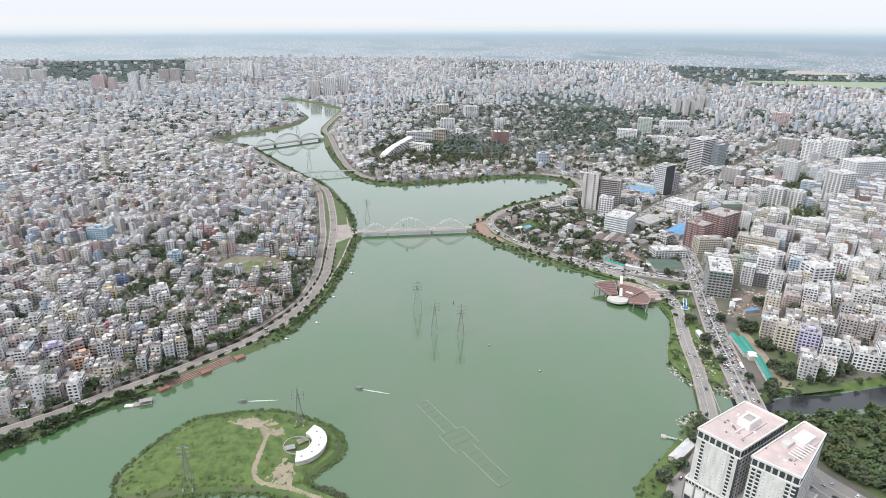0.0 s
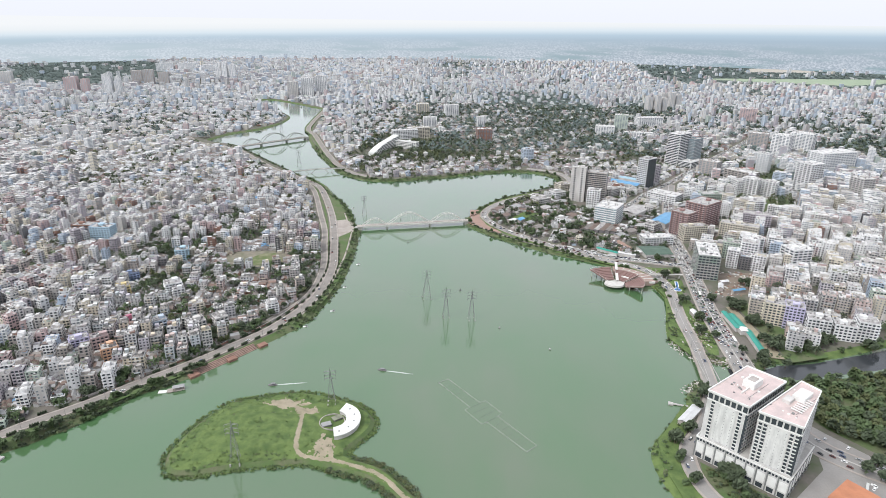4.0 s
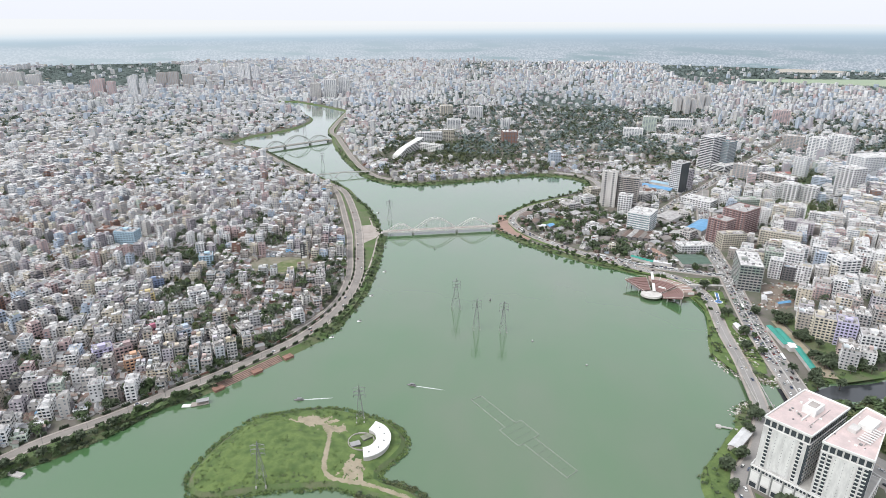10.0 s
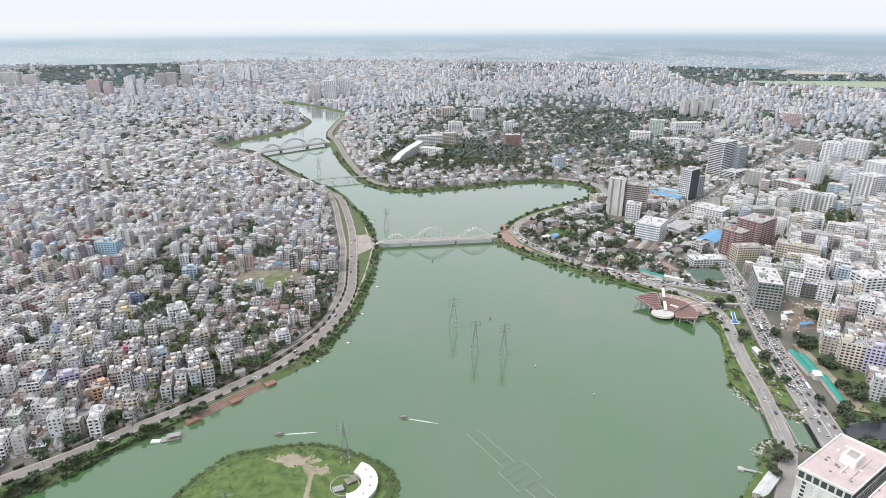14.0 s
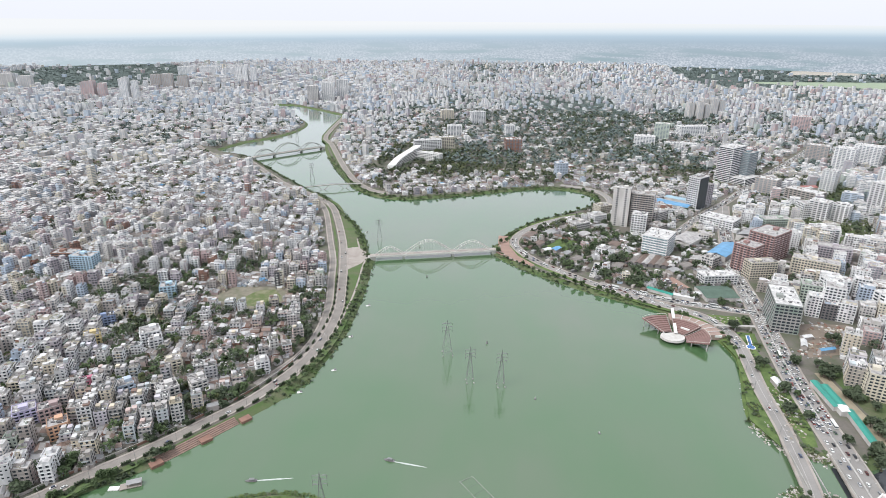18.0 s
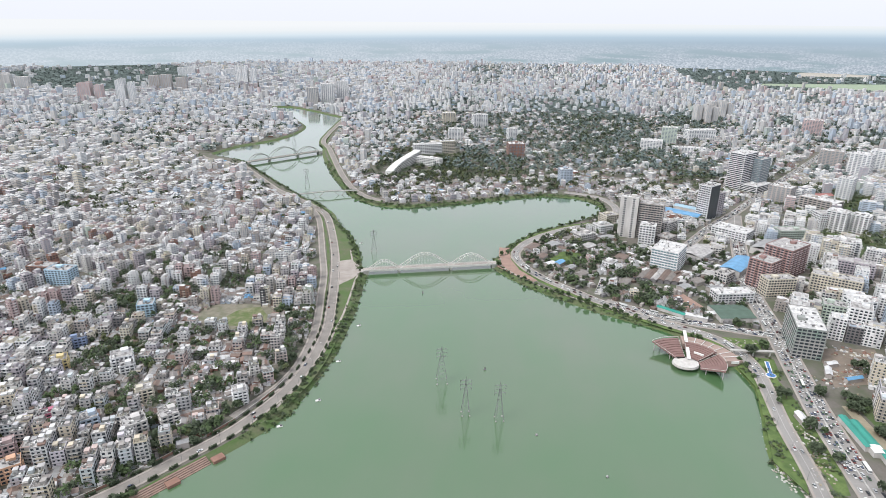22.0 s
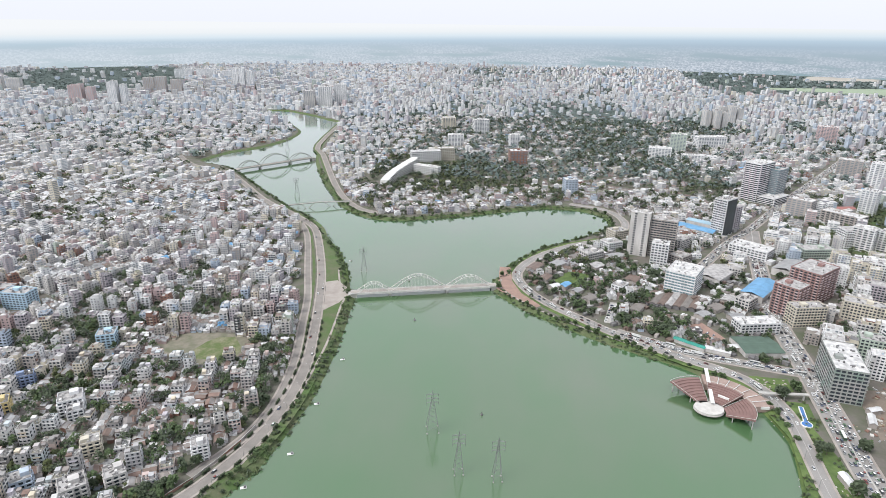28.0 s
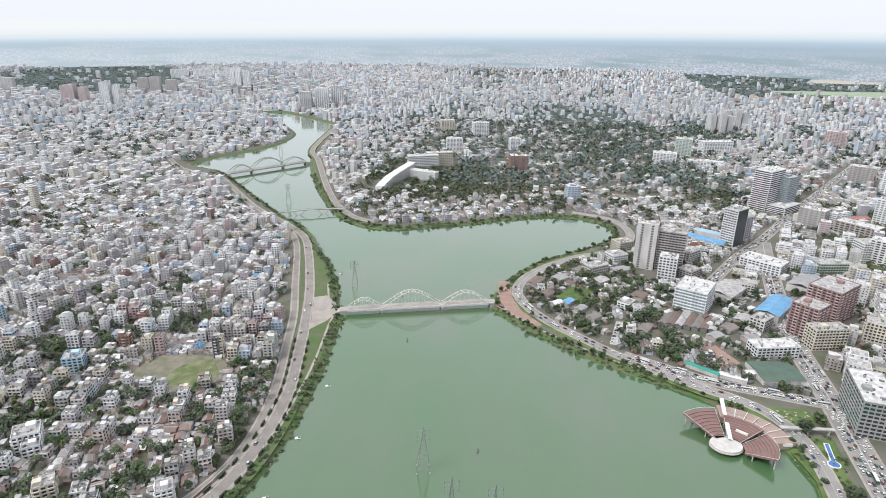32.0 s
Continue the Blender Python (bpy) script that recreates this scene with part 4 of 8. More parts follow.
def block_building(name, label, category, cx, cy, hx, hy, rot, top, floors, wall, roof, glass=None, cols=(6, 4), fill=0.62, band=False, z0=GZ, head=True, z_first=1.2, clutter=2, group="", balconies=False, trim=None):
    """A flat-roofed block with a parapet, stair head, roof clutter and rows of set-in windows."""
    glass = glass or GLASS
    r = math.radians(rot)
    root = thing(name, label, category, group, at=pose(cx, cy, z0, 0, 0, rot))
    h = top - z0
    part("wall", Quads().box(0, 0, 0, hx, hy, h - 1.0), wall, root)
    pq = Quads()
    for ox, oy, bx, by in ((0, -hy + 0.15, hx, 0.15), (0, hy - 0.15, hx, 0.15), (-hx + 0.15, 0, 0.15, hy - 0.3), (hx - 0.15, 0, 0.15, hy - 0.3)):
        pq.box(ox, oy, h - 1.0, bx, by, h)
    part("parapet", pq, wall, root)
    part("roof", Quads().box(0, 0, h - 1.0, hx - 0.3, hy - 0.3, h - 0.85), roof, root)
    rs = random.Random(name + str(int(cx)))
    if head:
        part("stair_head", Quads().box(hx * rs.uniform(-0.5, 0.5), hy * rs.uniform(-0.3, 0.4), h - 0.85, min(3.2, hx * 0.4), min(3.0, hy * 0.4), h + 2.2), wall, root)
    for k in range(clutter):
        a, b = hx * rs.uniform(-0.75, 0.75), hy * rs.uniform(-0.75, 0.75)
        part("water_tank", Quads().tube([(a, b, h - 0.85), (a, b, h + 0.9), (a, b, h + 0.95)], [0.9, 0.9, 0.05], 0, 8), STEEL if k % 2 else WHITE, root)
    junk = Quads()
    for k in range(18):
        junk.box(hx * rs.uniform(-0.88, 0.88), hy * rs.uniform(-0.88, 0.88), h - 0.85, rs.uniform(0.25, 1.3), rs.uniform(0.2, 0.9), h + rs.uniform(-0.6, 1.0), rs.choice((0, 0, 0.4)))
    tagged(part("roof_plant", junk, ROOFS[2] if int(cx) % 2 else CEM, root), kind="stuff")
    fh = (h - 1.0) / floors
    for side in range(4):
        q = Quads()
        along, off = (hx, hy) if side in (0, 2) else (hy, hx)
        nc = cols[0] if side in (0, 2) else cols[1]
        for f in range(floors):
            a0, a1 = f * fh + 0.3 * fh, f * fh + 0.82 * fh
            for j in range(nc):
                uc, hw = ((j + 0.5) / nc * 2 - 1) * along * 0.97, along / nc * fill
                if side in (0, 2):
                    q.box(uc, (side - 1) * off, a0, hw, 0.09, a1)
                else:
                    q.box((2 - side) * off, uc, a0, 0.09, hw, a1)
        tagged(part("glazing", q, glass, root), kind="stuff")
    if band:
        bq = Quads()
        for f in range(1, floors):
            bq.box(0, 0, f * fh - 0.15, hx + 0.45, hy + 0.45, f * fh + 0.22)
        tagged(part("floor_band", bq, trim or wall, root), kind="stuff")
    if balconies:
        bq = Quads()
        for f in range(1, floors):
            for side in range(4):
                along, off, nc = (hx, hy, cols[0]) if side in (0, 2) else (hy, hx, cols[1])
                for j in range(int(cx) % 2, nc, 2):
                    uc, hw = ((j + 0.5) / nc * 2 - 1) * along * 0.97, along / nc * 0.9
                    if side in (0, 2):
                        bq.box(uc, (side - 1) * (off + 0.5), f * fh - 0.1, hw, 0.5, f * fh + 0.85)
                    else:
                        bq.box((2 - side) * (off + 0.5), uc, f * fh - 0.1, 0.5, hw, f * fh + 0.85)
        tagged(part("balustrade", bq, trim or wall, root), kind="stuff")
    return root


PALE, CEM = ROOFS[1], ROOFS[0]
NETTED = surf("netted_concrete", (0.36, 0.35, 0.34), 0.9, (0.19, 0.27, 0.23), 0.09, 1.0, 1.0)
block_building("apartment_block", "sky-blue painted eight-storey apartment block with white windows", "building", -531, 792, 15, 9, 0, 24, 7, BLUEPAINT, CEM, cols=(7, 4))
block_building("apartment_block", "unfinished brown concrete frame block beside a blue one", "building", -566, 806, 16, 9, 4, 21, 6, W["brick"], CEM, cols=(6, 4), fill=0.8)
block_building("apartment_block", "small light-blue six-storey apartment block", "building", -383, 726, 8.5, 8, 22, 19, 5, BLUEPAINT, CEM, cols=(4, 4))
block_building("office_tower", "cream slab office tower with a nearly blind side wall", "tower", 184, 1062, 13, 8, -18, 66, 18, W["light_grey"], PALE, cols=(2, 4), fill=0.25)
block_building("office_tower", "grey glass-fronted office tower behind a cream slab", "tower", 216, 1060, 17, 11, -18, 58, 16, W["concrete"], CEM, cols=(8, 5), fill=0.85)
block_building("office_block", "white mid-rise office block at a tower's foot", "building", 207, 1030, 11, 9, -18, 34, 8, W["offwhite"], PALE, cols=(5, 4))
block_building("office_tower", "tall white and glass office tower with banded storeys", "tower", 456, 1390, 15, 24, -48, 74, 19, W["offwhite"], PALE, cols=(2, 2), fill=0.94, band=True)
block_building("office_podium", "wide white banded podium under a glass tower", "building", 470, 1384, 33, 27, -48, 17, 4, W["offwhite"], PALE, cols=(2, 2), fill=0.96, band=True)
block_building("office_tower", "dark glass office tower with white floor bands", "tower", 486, 1398, 17, 17, -48, 62, 17, TEAL, CEM, PANE, cols=(8, 6), fill=0.9, band=True, trim=W["light_grey"])
block_building("office_tower", "grey concrete tower beside a glass tower", "tower", 505, 1450, 16, 14, -48, 60, 16, W["pink"], PALE, cols=(5, 4))
striped = block_building("office_tower", "narrow white tower with a dark glass stripe", "tower", 329, 1168, 15, 10, 44, 62, 16, W["offwhite"], CEM, cols=(3, 5), fill=0.75)
part("glass_front", Quads().box(0.8, -10.05, 3, 13.6, 0.16, 57), GLASS, striped, "dark glass curtain wall")
block_building("office_tower", "slim grey tower beside a striped tower", "tower", 348, 1190, 11, 10, 40, 44, 12, W["mauve"], CEM, cols=(4, 4))
block_building("unfinished_building", "grey concrete office block under construction with green netting", "building", 301, 743, 13, 27, -13, 36, 9, NETTED, PALE, cols=(6, 10), fill=0.72, band=True, clutter=5)
block_building("office_block", "white and blue-glass office block with banded windows", "building", 216, 941, 17, 20, -29, 33, 8, W["offwhite"], PALE, TEAL, cols=(9, 8), fill=0.85, band=True, clutter=6)
block_building("hospital_block", "maroon tiled mid-rise block with cream bands", "building", 318, 894, 13.5, 13.5, 42, 40, 11, REDWALL, CEM, cols=(6, 6), fill=0.6, balconies=True, trim=W["pink"])
block_building("hospital_block", "large maroon and pink hospital block with roof plant", "building", 362, 942, 23, 17, 42, 43, 12, REDWALL, CEM, cols=(9, 7), fill=0.6, clutter=5, balconies=True, trim=W["pink"])
block_building("office_block", "long white low office block", "building", 266, 843, 22, 9, 12, 17, 4, W["offwhite"], PALE, cols=(10, 4))
block_building("office_block", "long white four-storey block by the diagonal street", "building", 343, 1080, 26, 15, -40, 18, 4, W["offwhite"], PALE, cols=(10, 6))
block_building("hotel_annex", "white angled seven-storey block among trees", "building", -192, 1590, 34, 10, 20, 33, 8, W["offwhite"], PALE, cols=(14, 4))
block_building("hotel_annex", "white eight-storey block behind a curved wing", "building", -160, 1625, 30, 10, 20, 34, 8, W["cream"], PALE, cols=(12, 4))
# these far towers get the pane colour that is paled for haze
block_building("apartment_tower", "pale high-rise tower in the far haze", "tower", -752, 2462, 20, 16, 10, 66, 16, W["light_grey"], PALE, PANE, cols=(6, 5), group="towers at the lake head")
block_building("apartment_tower", "pale white high-rise tower in the far haze", "tower", -700, 2490, 24, 18, 10, 78, 20, W["offwhite"], PALE, PANE, cols=(6, 5), group="towers at the lake head")
block_building("apartment_tower", "pale grey high-rise tower in the far haze", "tower", -655, 2540, 22, 18, 10, 84, 22, W["offwhite"], PALE, PANE, cols=(6, 5), group="towers at the lake head")
for nm, x, y, hx, hy, rot, top, fl, wl_ in (("office_tower", 418, 1815, 19, 15, -15, 52, 14, W["green"]), ("office_block", 356, 1730, 26, 14, -12, 32, 8, W["offwhite"]), ("office_block", 447, 1728, 40, 9, -8, 17, 4, W["offwhite"]), ("office_tower", 627, 2216, 24, 20, 10, 64, 16, W["light_grey"]), ("office_tower", 700, 2310, 26, 20, 10, 66, 16, W["light_grey"]), ("apartment_tower", 861, 2015, 24, 16, -20, 52, 13, W["pink"]), ("apartment_tower", 741, 1515, 20, 16, -42, 54, 14, W["offwhite"]), ("apartment_tower", 806, 1550, 26, 16, -42, 54, 14, W["offwhite"]), ("apartment_tower", 512, 1126, 14, 11, -42, 38, 10, W["offwhite"]), ("apartment_tower", 545, 1122, 12, 11, -42, 34, 9, W["offwhite"]), ("unfinished_building", 489, 1278, 19, 13, -42, 37, 9, W["concrete"]), ("apartment_tower", 613, 1312, 12, 11, -42, 48, 12, W["offwhite"]), ("apartment_tower", -1630, 2410, 34, 22, 15, 74, 18, W["pink"]), ("apartment_tower", -1445, 2350, 24, 20, 15, 96, 24, W["offwhite"]), ("apartment_tower", -1520, 2780, 60, 20, 15, 74, 18, W["concrete"]), ("apartment_block", -1675, 3490, 130, 24, 18, 56, 12, W["offwhite"]), ("apartment_tower", -1285, 3080, 34, 24, 10, 96, 22, W["offwhite"]), ("apartment_tower", -2230, 2700, 70, 24, 20, 70, 16, W["light_grey"]), ("office_block", 520, 1900, 40, 14, 15, 34, 8, W["offwhite"]), ("office_block", -90, 2010, 22, 13, 20, 45, 11, W["offwhite"]),
                                        ("apartment_tower", -192, 2085, 20, 14, 15, 38, 10, W["cream"]), ("apartment_tower", 17, 1617, 19, 15, 10, 36, 9, W["brick"]), ("apartment_tower", -144, 1812, 20, 11, 8, 34, 9, W["offwhite"]), ("apartment_tower", 8, 1836, 13, 11, 12, 34, 9, W["offwhite"]), ("office_block", 722, 1602, 23, 14, -30, 43, 11, W["concrete"]),
                                        ("office_block", 760, 1330, 46, 20, 20, 52, 13, W["offwhite"]), ("apartment_tower", 640, 1180, 18, 16, 25, 58, 15, W["offwhite"]), ("office_block", 115, 1370, 12, 10, 12, 34, 9, W["blue"]),
                                        ("apartment_tower", 705, 1120, 14, 14, 20, 46, 12, W["light_grey"]), ("office_block", 540, 1240, 30, 14, -50, 26, 6, W["concrete"]), ("apartment_tower", 470, 1010, 16, 11, -24, 30, 8, W["offwhite"]),
                                        ("apartment_tower", 420, 760, 14, 12, 15, 36, 9, W["offwhite"]), ("apartment_tower", 380, 800, 12, 10, 12, 34, 9, W["offwhite"])):
    # glazing turns paler with distance, haze carried by the window colour
    if y > 2100:
        for k in (-1, 0, 1):
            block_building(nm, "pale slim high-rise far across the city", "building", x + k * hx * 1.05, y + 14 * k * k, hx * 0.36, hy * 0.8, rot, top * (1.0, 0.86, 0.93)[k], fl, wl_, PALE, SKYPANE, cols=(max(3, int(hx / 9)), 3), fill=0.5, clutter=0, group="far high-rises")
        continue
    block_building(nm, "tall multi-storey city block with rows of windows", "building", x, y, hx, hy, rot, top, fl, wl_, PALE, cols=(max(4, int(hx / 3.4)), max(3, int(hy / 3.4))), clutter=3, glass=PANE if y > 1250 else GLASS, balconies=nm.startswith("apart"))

ORANGE, MAGENTA, YELLOW, ROYAL, LILAC = (surf(nm, col, 0.85, amount=0.55, streak=True) for nm, col in (("orange_plaster", (0.64, 0.40, 0.27)), ("magenta_plaster", (0.47, 0.17, 0.24)), ("yellow_plaster", (0.68, 0.56, 0.30)), ("blue_plaster", (0.27, 0.34, 0.50)), ("lilac_plaster", (0.56, 0.53, 0.70))))
for lb, x, y, hx, hy, rot, top, fl, wm_ in (("orange plastered", -335, 479, 7, 6.5, 40, 17, 4, ORANGE), ("magenta plastered", -355, 541, 6.5, 5, 40, 13, 3, MAGENTA), ("yellow plastered", -398, 611, 7, 7, 35, 17, 4, YELLOW), ("royal blue", -409, 651, 7, 5, 35, 16, 4, ROYAL),
                                       ("bright white", -344, 622, 9, 8, 35, 19, 5, W["offwhite"]), ("pale white", -333, 612, 6, 6, 35, 16, 4, W["offwhite"]), ("white banded", -214, 583, 5.5, 6, 30, 18, 5, W["offwhite"]), ("lilac plastered", -372, 491, 8, 6.5, 40, 18, 5, LILAC),
                                       ("faded pink", -355, 496, 7.5, 6, 40, 18, 4, W["pink"]), ("grey white", -275, 531, 8, 8, 42, 20, 5, W["light_grey"]), ("light grey", -258, 549, 6.5, 7, 42, 16, 4, W["light_grey"]), ("pale teal", -316, 535, 6.5, 7, 42, 17, 4, W["blue"]), ("off-white", -296, 578, 6.5, 6, 35, 16, 4, W["cream"]),
                                       ("pale cream long", 325, 868, 18, 8, 12, 27, 7, W["cream"]), ("cream long curved", 395, 878, 26, 9, -28, 28, 7, W["cream"]), ("white round-fronted", 366, 772, 10, 9, -25, 38, 10, W["offwhite"]), ("green-netted unfinished", 355, 799, 11, 9, -20, 28, 7, W["green"]),
                                       ("blue-white long", 440, 927, 20, 9, -25, 30, 8, W["mauve"]), ("white twin-fronted", 512, 1138, 28, 11, 10, 32, 8, W["offwhite"]), ("white stepped", 463, 1002, 12, 11, -25, 32, 8, W["offwhite"]), ("pale green long", 424, 1074, 22, 10, 10, 22, 5, W["green"]),
                                       ("cream seven-storey", 327, 607, 10, 9, -22, 29, 8, W["cream"]), ("white lilac-fronted", 343, 598, 9, 9, -22, 30, 8, LILAC), ("white balconied", 361, 583, 11, 9, -18, 24, 6, W["offwhite"]), ("white canal-side", 385, 578, 10, 9, -18, 21, 5, W["offwhite"]), ("white tall canal-side", 404, 574, 9, 9, -18, 27, 7, W["offwhite"])):
    block_building("apartment_house", lb + " apartment house with flat roof and balconies", "house", x, y, hx, hy, rot, top, fl, wm_, CEM, cols=(max(3, int(hx / 1.7)), max(3, int(hy / 1.7))), fill=0.6, band=int(x) % 2 == 0, clutter=1, balconies=True)
# curved white hotel wing
wing = thing("hotel_wing", "white curved hotel wing with a stepped sloping roof", "building")
inner = smooth([(-250, 1372), (-243, 1430), (-228, 1480), (-212, 1525)], False, 5)
for k, (a, b) in enumerate(zip(inner, inner[1:])):
    z1 = 16 + 16 * k / (len(inner) - 1)
    d = Vector((b[0] - a[0], b[1] - a[1])).normalized()
    nx, ny = d.y * 16, -d.x * 16
    part("wall", Quads().prism([(a[0] + nx, a[1] + ny), (b[0] + nx, b[1] + ny), b, a], GZ, z1), WHITE, wing)
    for f in range(int((z1 - GZ) / 3.4)):
        zz = GZ + 1 + 3.4 * f
        e = 1.01
        p, s_ = (a[0] + nx * e, a[1] + ny * e), (b[0] + nx * e, b[1] + ny * e)
        part("glazing", Quads().add([[(*p, zz), (*s_, zz), (*s_, zz + 1.7), (*p, zz + 1.7)]]), GLASS, wing)
block_building("hotel_wing", "low white straight wing with a tilted roof edge", "building", -178, 1490, 34, 8, -22, 22, 5, WHITE, PALE, cols=(12, 3))

# ---- the twin-tower hotel by the canal ----
hotel = thing("hotel", "white twin-tower hotel with pink roofs on a podium", "hotel")
HR = math.radians(41)


def hbox(q, cx, cy, u, v, hu, hv, z0, z1):
    x, y = local(HR, cx, cy, u, v)
    return q.box(x, y, z0, hu, hv, z1, HR)


def edge_box(q, p, r, t, half, depth, z0, z1):
    """A box on the wall from p to r: its middle at t, standing depth proud."""
    dx, dy = r[0] - p[0], r[1] - p[1]
    ln = math.hypot(dx, dy)
    return q.box(p[0] + dx * t, p[1] + dy * t, z0, half, depth, z1, math.atan2(dy, dx))


POD = [(172.3, 381.3), (219.8, 338.6), (253.5, 375.5), (206.0, 418.2)]
STUCCO = surf("rain_stained_stucco", (0.66, 0.655, 0.64), 0.85, (0.45, 0.44, 0.43), 0.3, 1.6, 0.9, streak=True)
pod = part("podium", Quads().prism(POD, GZ, 21), STUCCO, hotel, "stained white panelled hotel podium")
part("roof", Quads().prism([(173.2, 381.4), (219.7, 339.6), (252.6, 375.5), (206.1, 417.2)], 21, 21.1), CONCRETE, pod)
for p, r, nb in ((POD[0], POD[1], 9), (POD[1], POD[2], 7), (POD[3], POD[0], 7)):
    ln = math.hypot(r[0] - p[0], r[1] - p[1])
    for k in range(nb):
        part("panel", edge_box(Quads(), p, r, (k + 0.5) / nb, ln / nb * 0.36, 0.15, GZ + 5.5, 16.6), WHITE, pod)
        part("pier", edge_box(Quads(), p, r, (k + 0.04) / nb, 0.45, 0.3, GZ, 20.4), STEEL, pod)
        part("window", edge_box(Quads(), p, r, (k + 0.5) / nb, ln / nb * 0.3, 0.12, GZ + 0.8, GZ + 4.4), GLASS, pod)
        for m_ in (0.2, 0.5, 0.8):
            part("window", edge_box(Quads(), p, r, (k + m_) / nb, ln / nb * 0.1, 0.12, 18.2, 20.0), GLASS, pod)
    part("cornice", edge_box(Quads(), p, r, 0.5, ln / 2, 0.3, 20.3, 21.6), WHITE, pod)
def inset(poly, d):
    cx, cy = sum(p[0] for p in poly) / 4, sum(p[1] for p in poly) / 4
    return [(x + (cx - x) * d, y + (cy - y) * d) for x, y in poly]


PANEL = surf("stained_panel", (0.72, 0.72, 0.70), 0.8, (0.50, 0.50, 0.49), 0.4, 2.0, 0.9, streak=True)
TOWER_A = [(174, 381), (195, 362), (235, 396), (215, 416)]
TOWER_B = [(199, 357), (221, 341), (254, 385), (246, 397)]
for poly, tops, cols_ in ((TOWER_A, 61.0, (0.16, 0.84)), (TOWER_B, 61.5, (0.08, 0.2, 0.8, 0.92))):
    shaft = inset(poly, 0.02)
    tw_ = part("tower", Quads().prism(shaft, 21.1, tops - 1.2), STUCCO, hotel, "rain-stained white hotel tower")
    part("roof", Quads().prism(poly, tops - 1.2, tops - 0.6), PINKROOF, tw_, "pink screed roof")
    for k in range(4):
        p, r = poly[k], poly[(k + 1) % 4]
        part("parapet", edge_box(Quads(), p, r, 0.5, math.hypot(r[0] - p[0], r[1] - p[1]) / 2, 0.35, tops - 0.9, tops + 0.5), WHITE, tw_, "white parapet")
        p, r = shaft[k], shaft[(k + 1) % 4]
        ln = math.hypot(r[0] - p[0], r[1] - p[1])
        nf = 7 if k == 0 else max(3, int(ln / 3.6))
        for i in range(nf):
            part("window", edge_box(Quads(), p, r, (i + 0.5) / nf, ln / nf * 0.36, 0.15, tops - 6.0, tops - 1.9), GLASS, tw_)
        part("cornice", edge_box(Quads(), p, r, 0.5, ln / 2, 0.4, tops - 7.2, tops - 6.6), WHITE, tw_)
        if k == 0:
            part("panel", edge_box(Quads(), p, r, 0.5, ln * 0.24, 0.35, 23, tops - 7.4), PANEL, tw_, "blank stained facade panel")
            for f in range(12):
                for t in (0.32, 0.5, 0.68):
                    part("vent", edge_box(Quads(), p, r, t, 0.28, 0.42, 23.6 + 2.55 * f, 24.0 + 2.55 * f), STEEL, tw_)
            for t in cols_:
                for f in range(11):
                    part("window", edge_box(Quads(), p, r, t, 1.05, 0.12, 22.5 + 2.9 * f, 24.2 + 2.9 * f), GLASS, tw_)
                    part("sill", edge_box(Quads(), p, r, t, 1.25, 0.45, 22.1 + 2.9 * f, 22.4 + 2.9 * f), WHITE, tw_)
        else:
            for f in range(11):
                g = Quads()
                nn = int(ln / 3.3)
                for i in range(nn):
                    edge_box(g, p, r, (i + 0.5) / nn, 0.8, 0.12, 22.7 + 2.9 * f, 24.2 + 2.9 * f)
                # most side rows use the pane with a painted sky reflection
                tagged(part("glazing", g, PANE if f % 3 else GLASS, tw_), kind="stuff")
                part("ledge", edge_box(Quads(), p, r, 0.5, ln / 2 - 0.3, 0.3, 22.1 + 2.9 * f, 22.4 + 2.9 * f), STUCCO, tw_)
    part("corner_glazing", edge_box(Quads(), shaft[0], shaft[1], 0.985, 0.7, 0.16, 22, tops - 7.4), GLASS, tw_)
pent = part("penthouse", hbox(Quads(), 204.7, 388.7, 4, -1, 6.5, 4.2, 60.4, 65.5), WHITE, hotel, "white roof plant room")
part("hatch", hbox(Quads(), 204.7, 388.7, 4, -1, 3.5, 2.6, 65.5, 65.8), W["concrete"], pent)
part("parapet", hbox(Quads(), 204.7, 388.7, -6, -2, 7, 0.35, 60.4, 61.9), WHITE, hotel)
part("penthouse", hbox(Quads(), 229, 371, 9, -1, 7, 4.0, 60.9, 64.5), WHITE, hotel)
part("penthouse", hbox(Quads(), 229, 371, -3, 3, 4, 2.5, 60.9, 63.4), W["light_grey"], hotel)
for k in range(7):
    part("roof_beam", hbox(Quads(), 229, 371, -12 + 3.0 * k, -6.2, 0.3, 3.8, 62.2, 62.9), WHITE, hotel)
rh = random.Random(4)
for cx_, cy_, z_ in ((204.7, 388.7, 60.4), (229, 371, 60.9)):
    for k in range(16):
        u_, v_ = rh.uniform(-19, 19), rh.uniform(-10, 10)
        sz = rh.uniform(0.25, 0.8)
        part("roof_unit", hbox(Quads(), cx_, cy_, u_, v_, sz, sz * rh.uniform(0.5, 1.2), z_, z_ + rh.uniform(0.3, 1.1)), (WHITE, STEEL, W["dark"])[k % 3], hotel)
    part("roof_pipe", hbox(Quads(), cx_, cy_, 0, -7.5, 15, 0.12, z_, z_ + 0.3), STEEL, hotel)
part("glass_canopy", Quads().box(246, 408, GZ, 7, 5, 22, HR), GREENROOF, hotel, "green glazed stair tower")

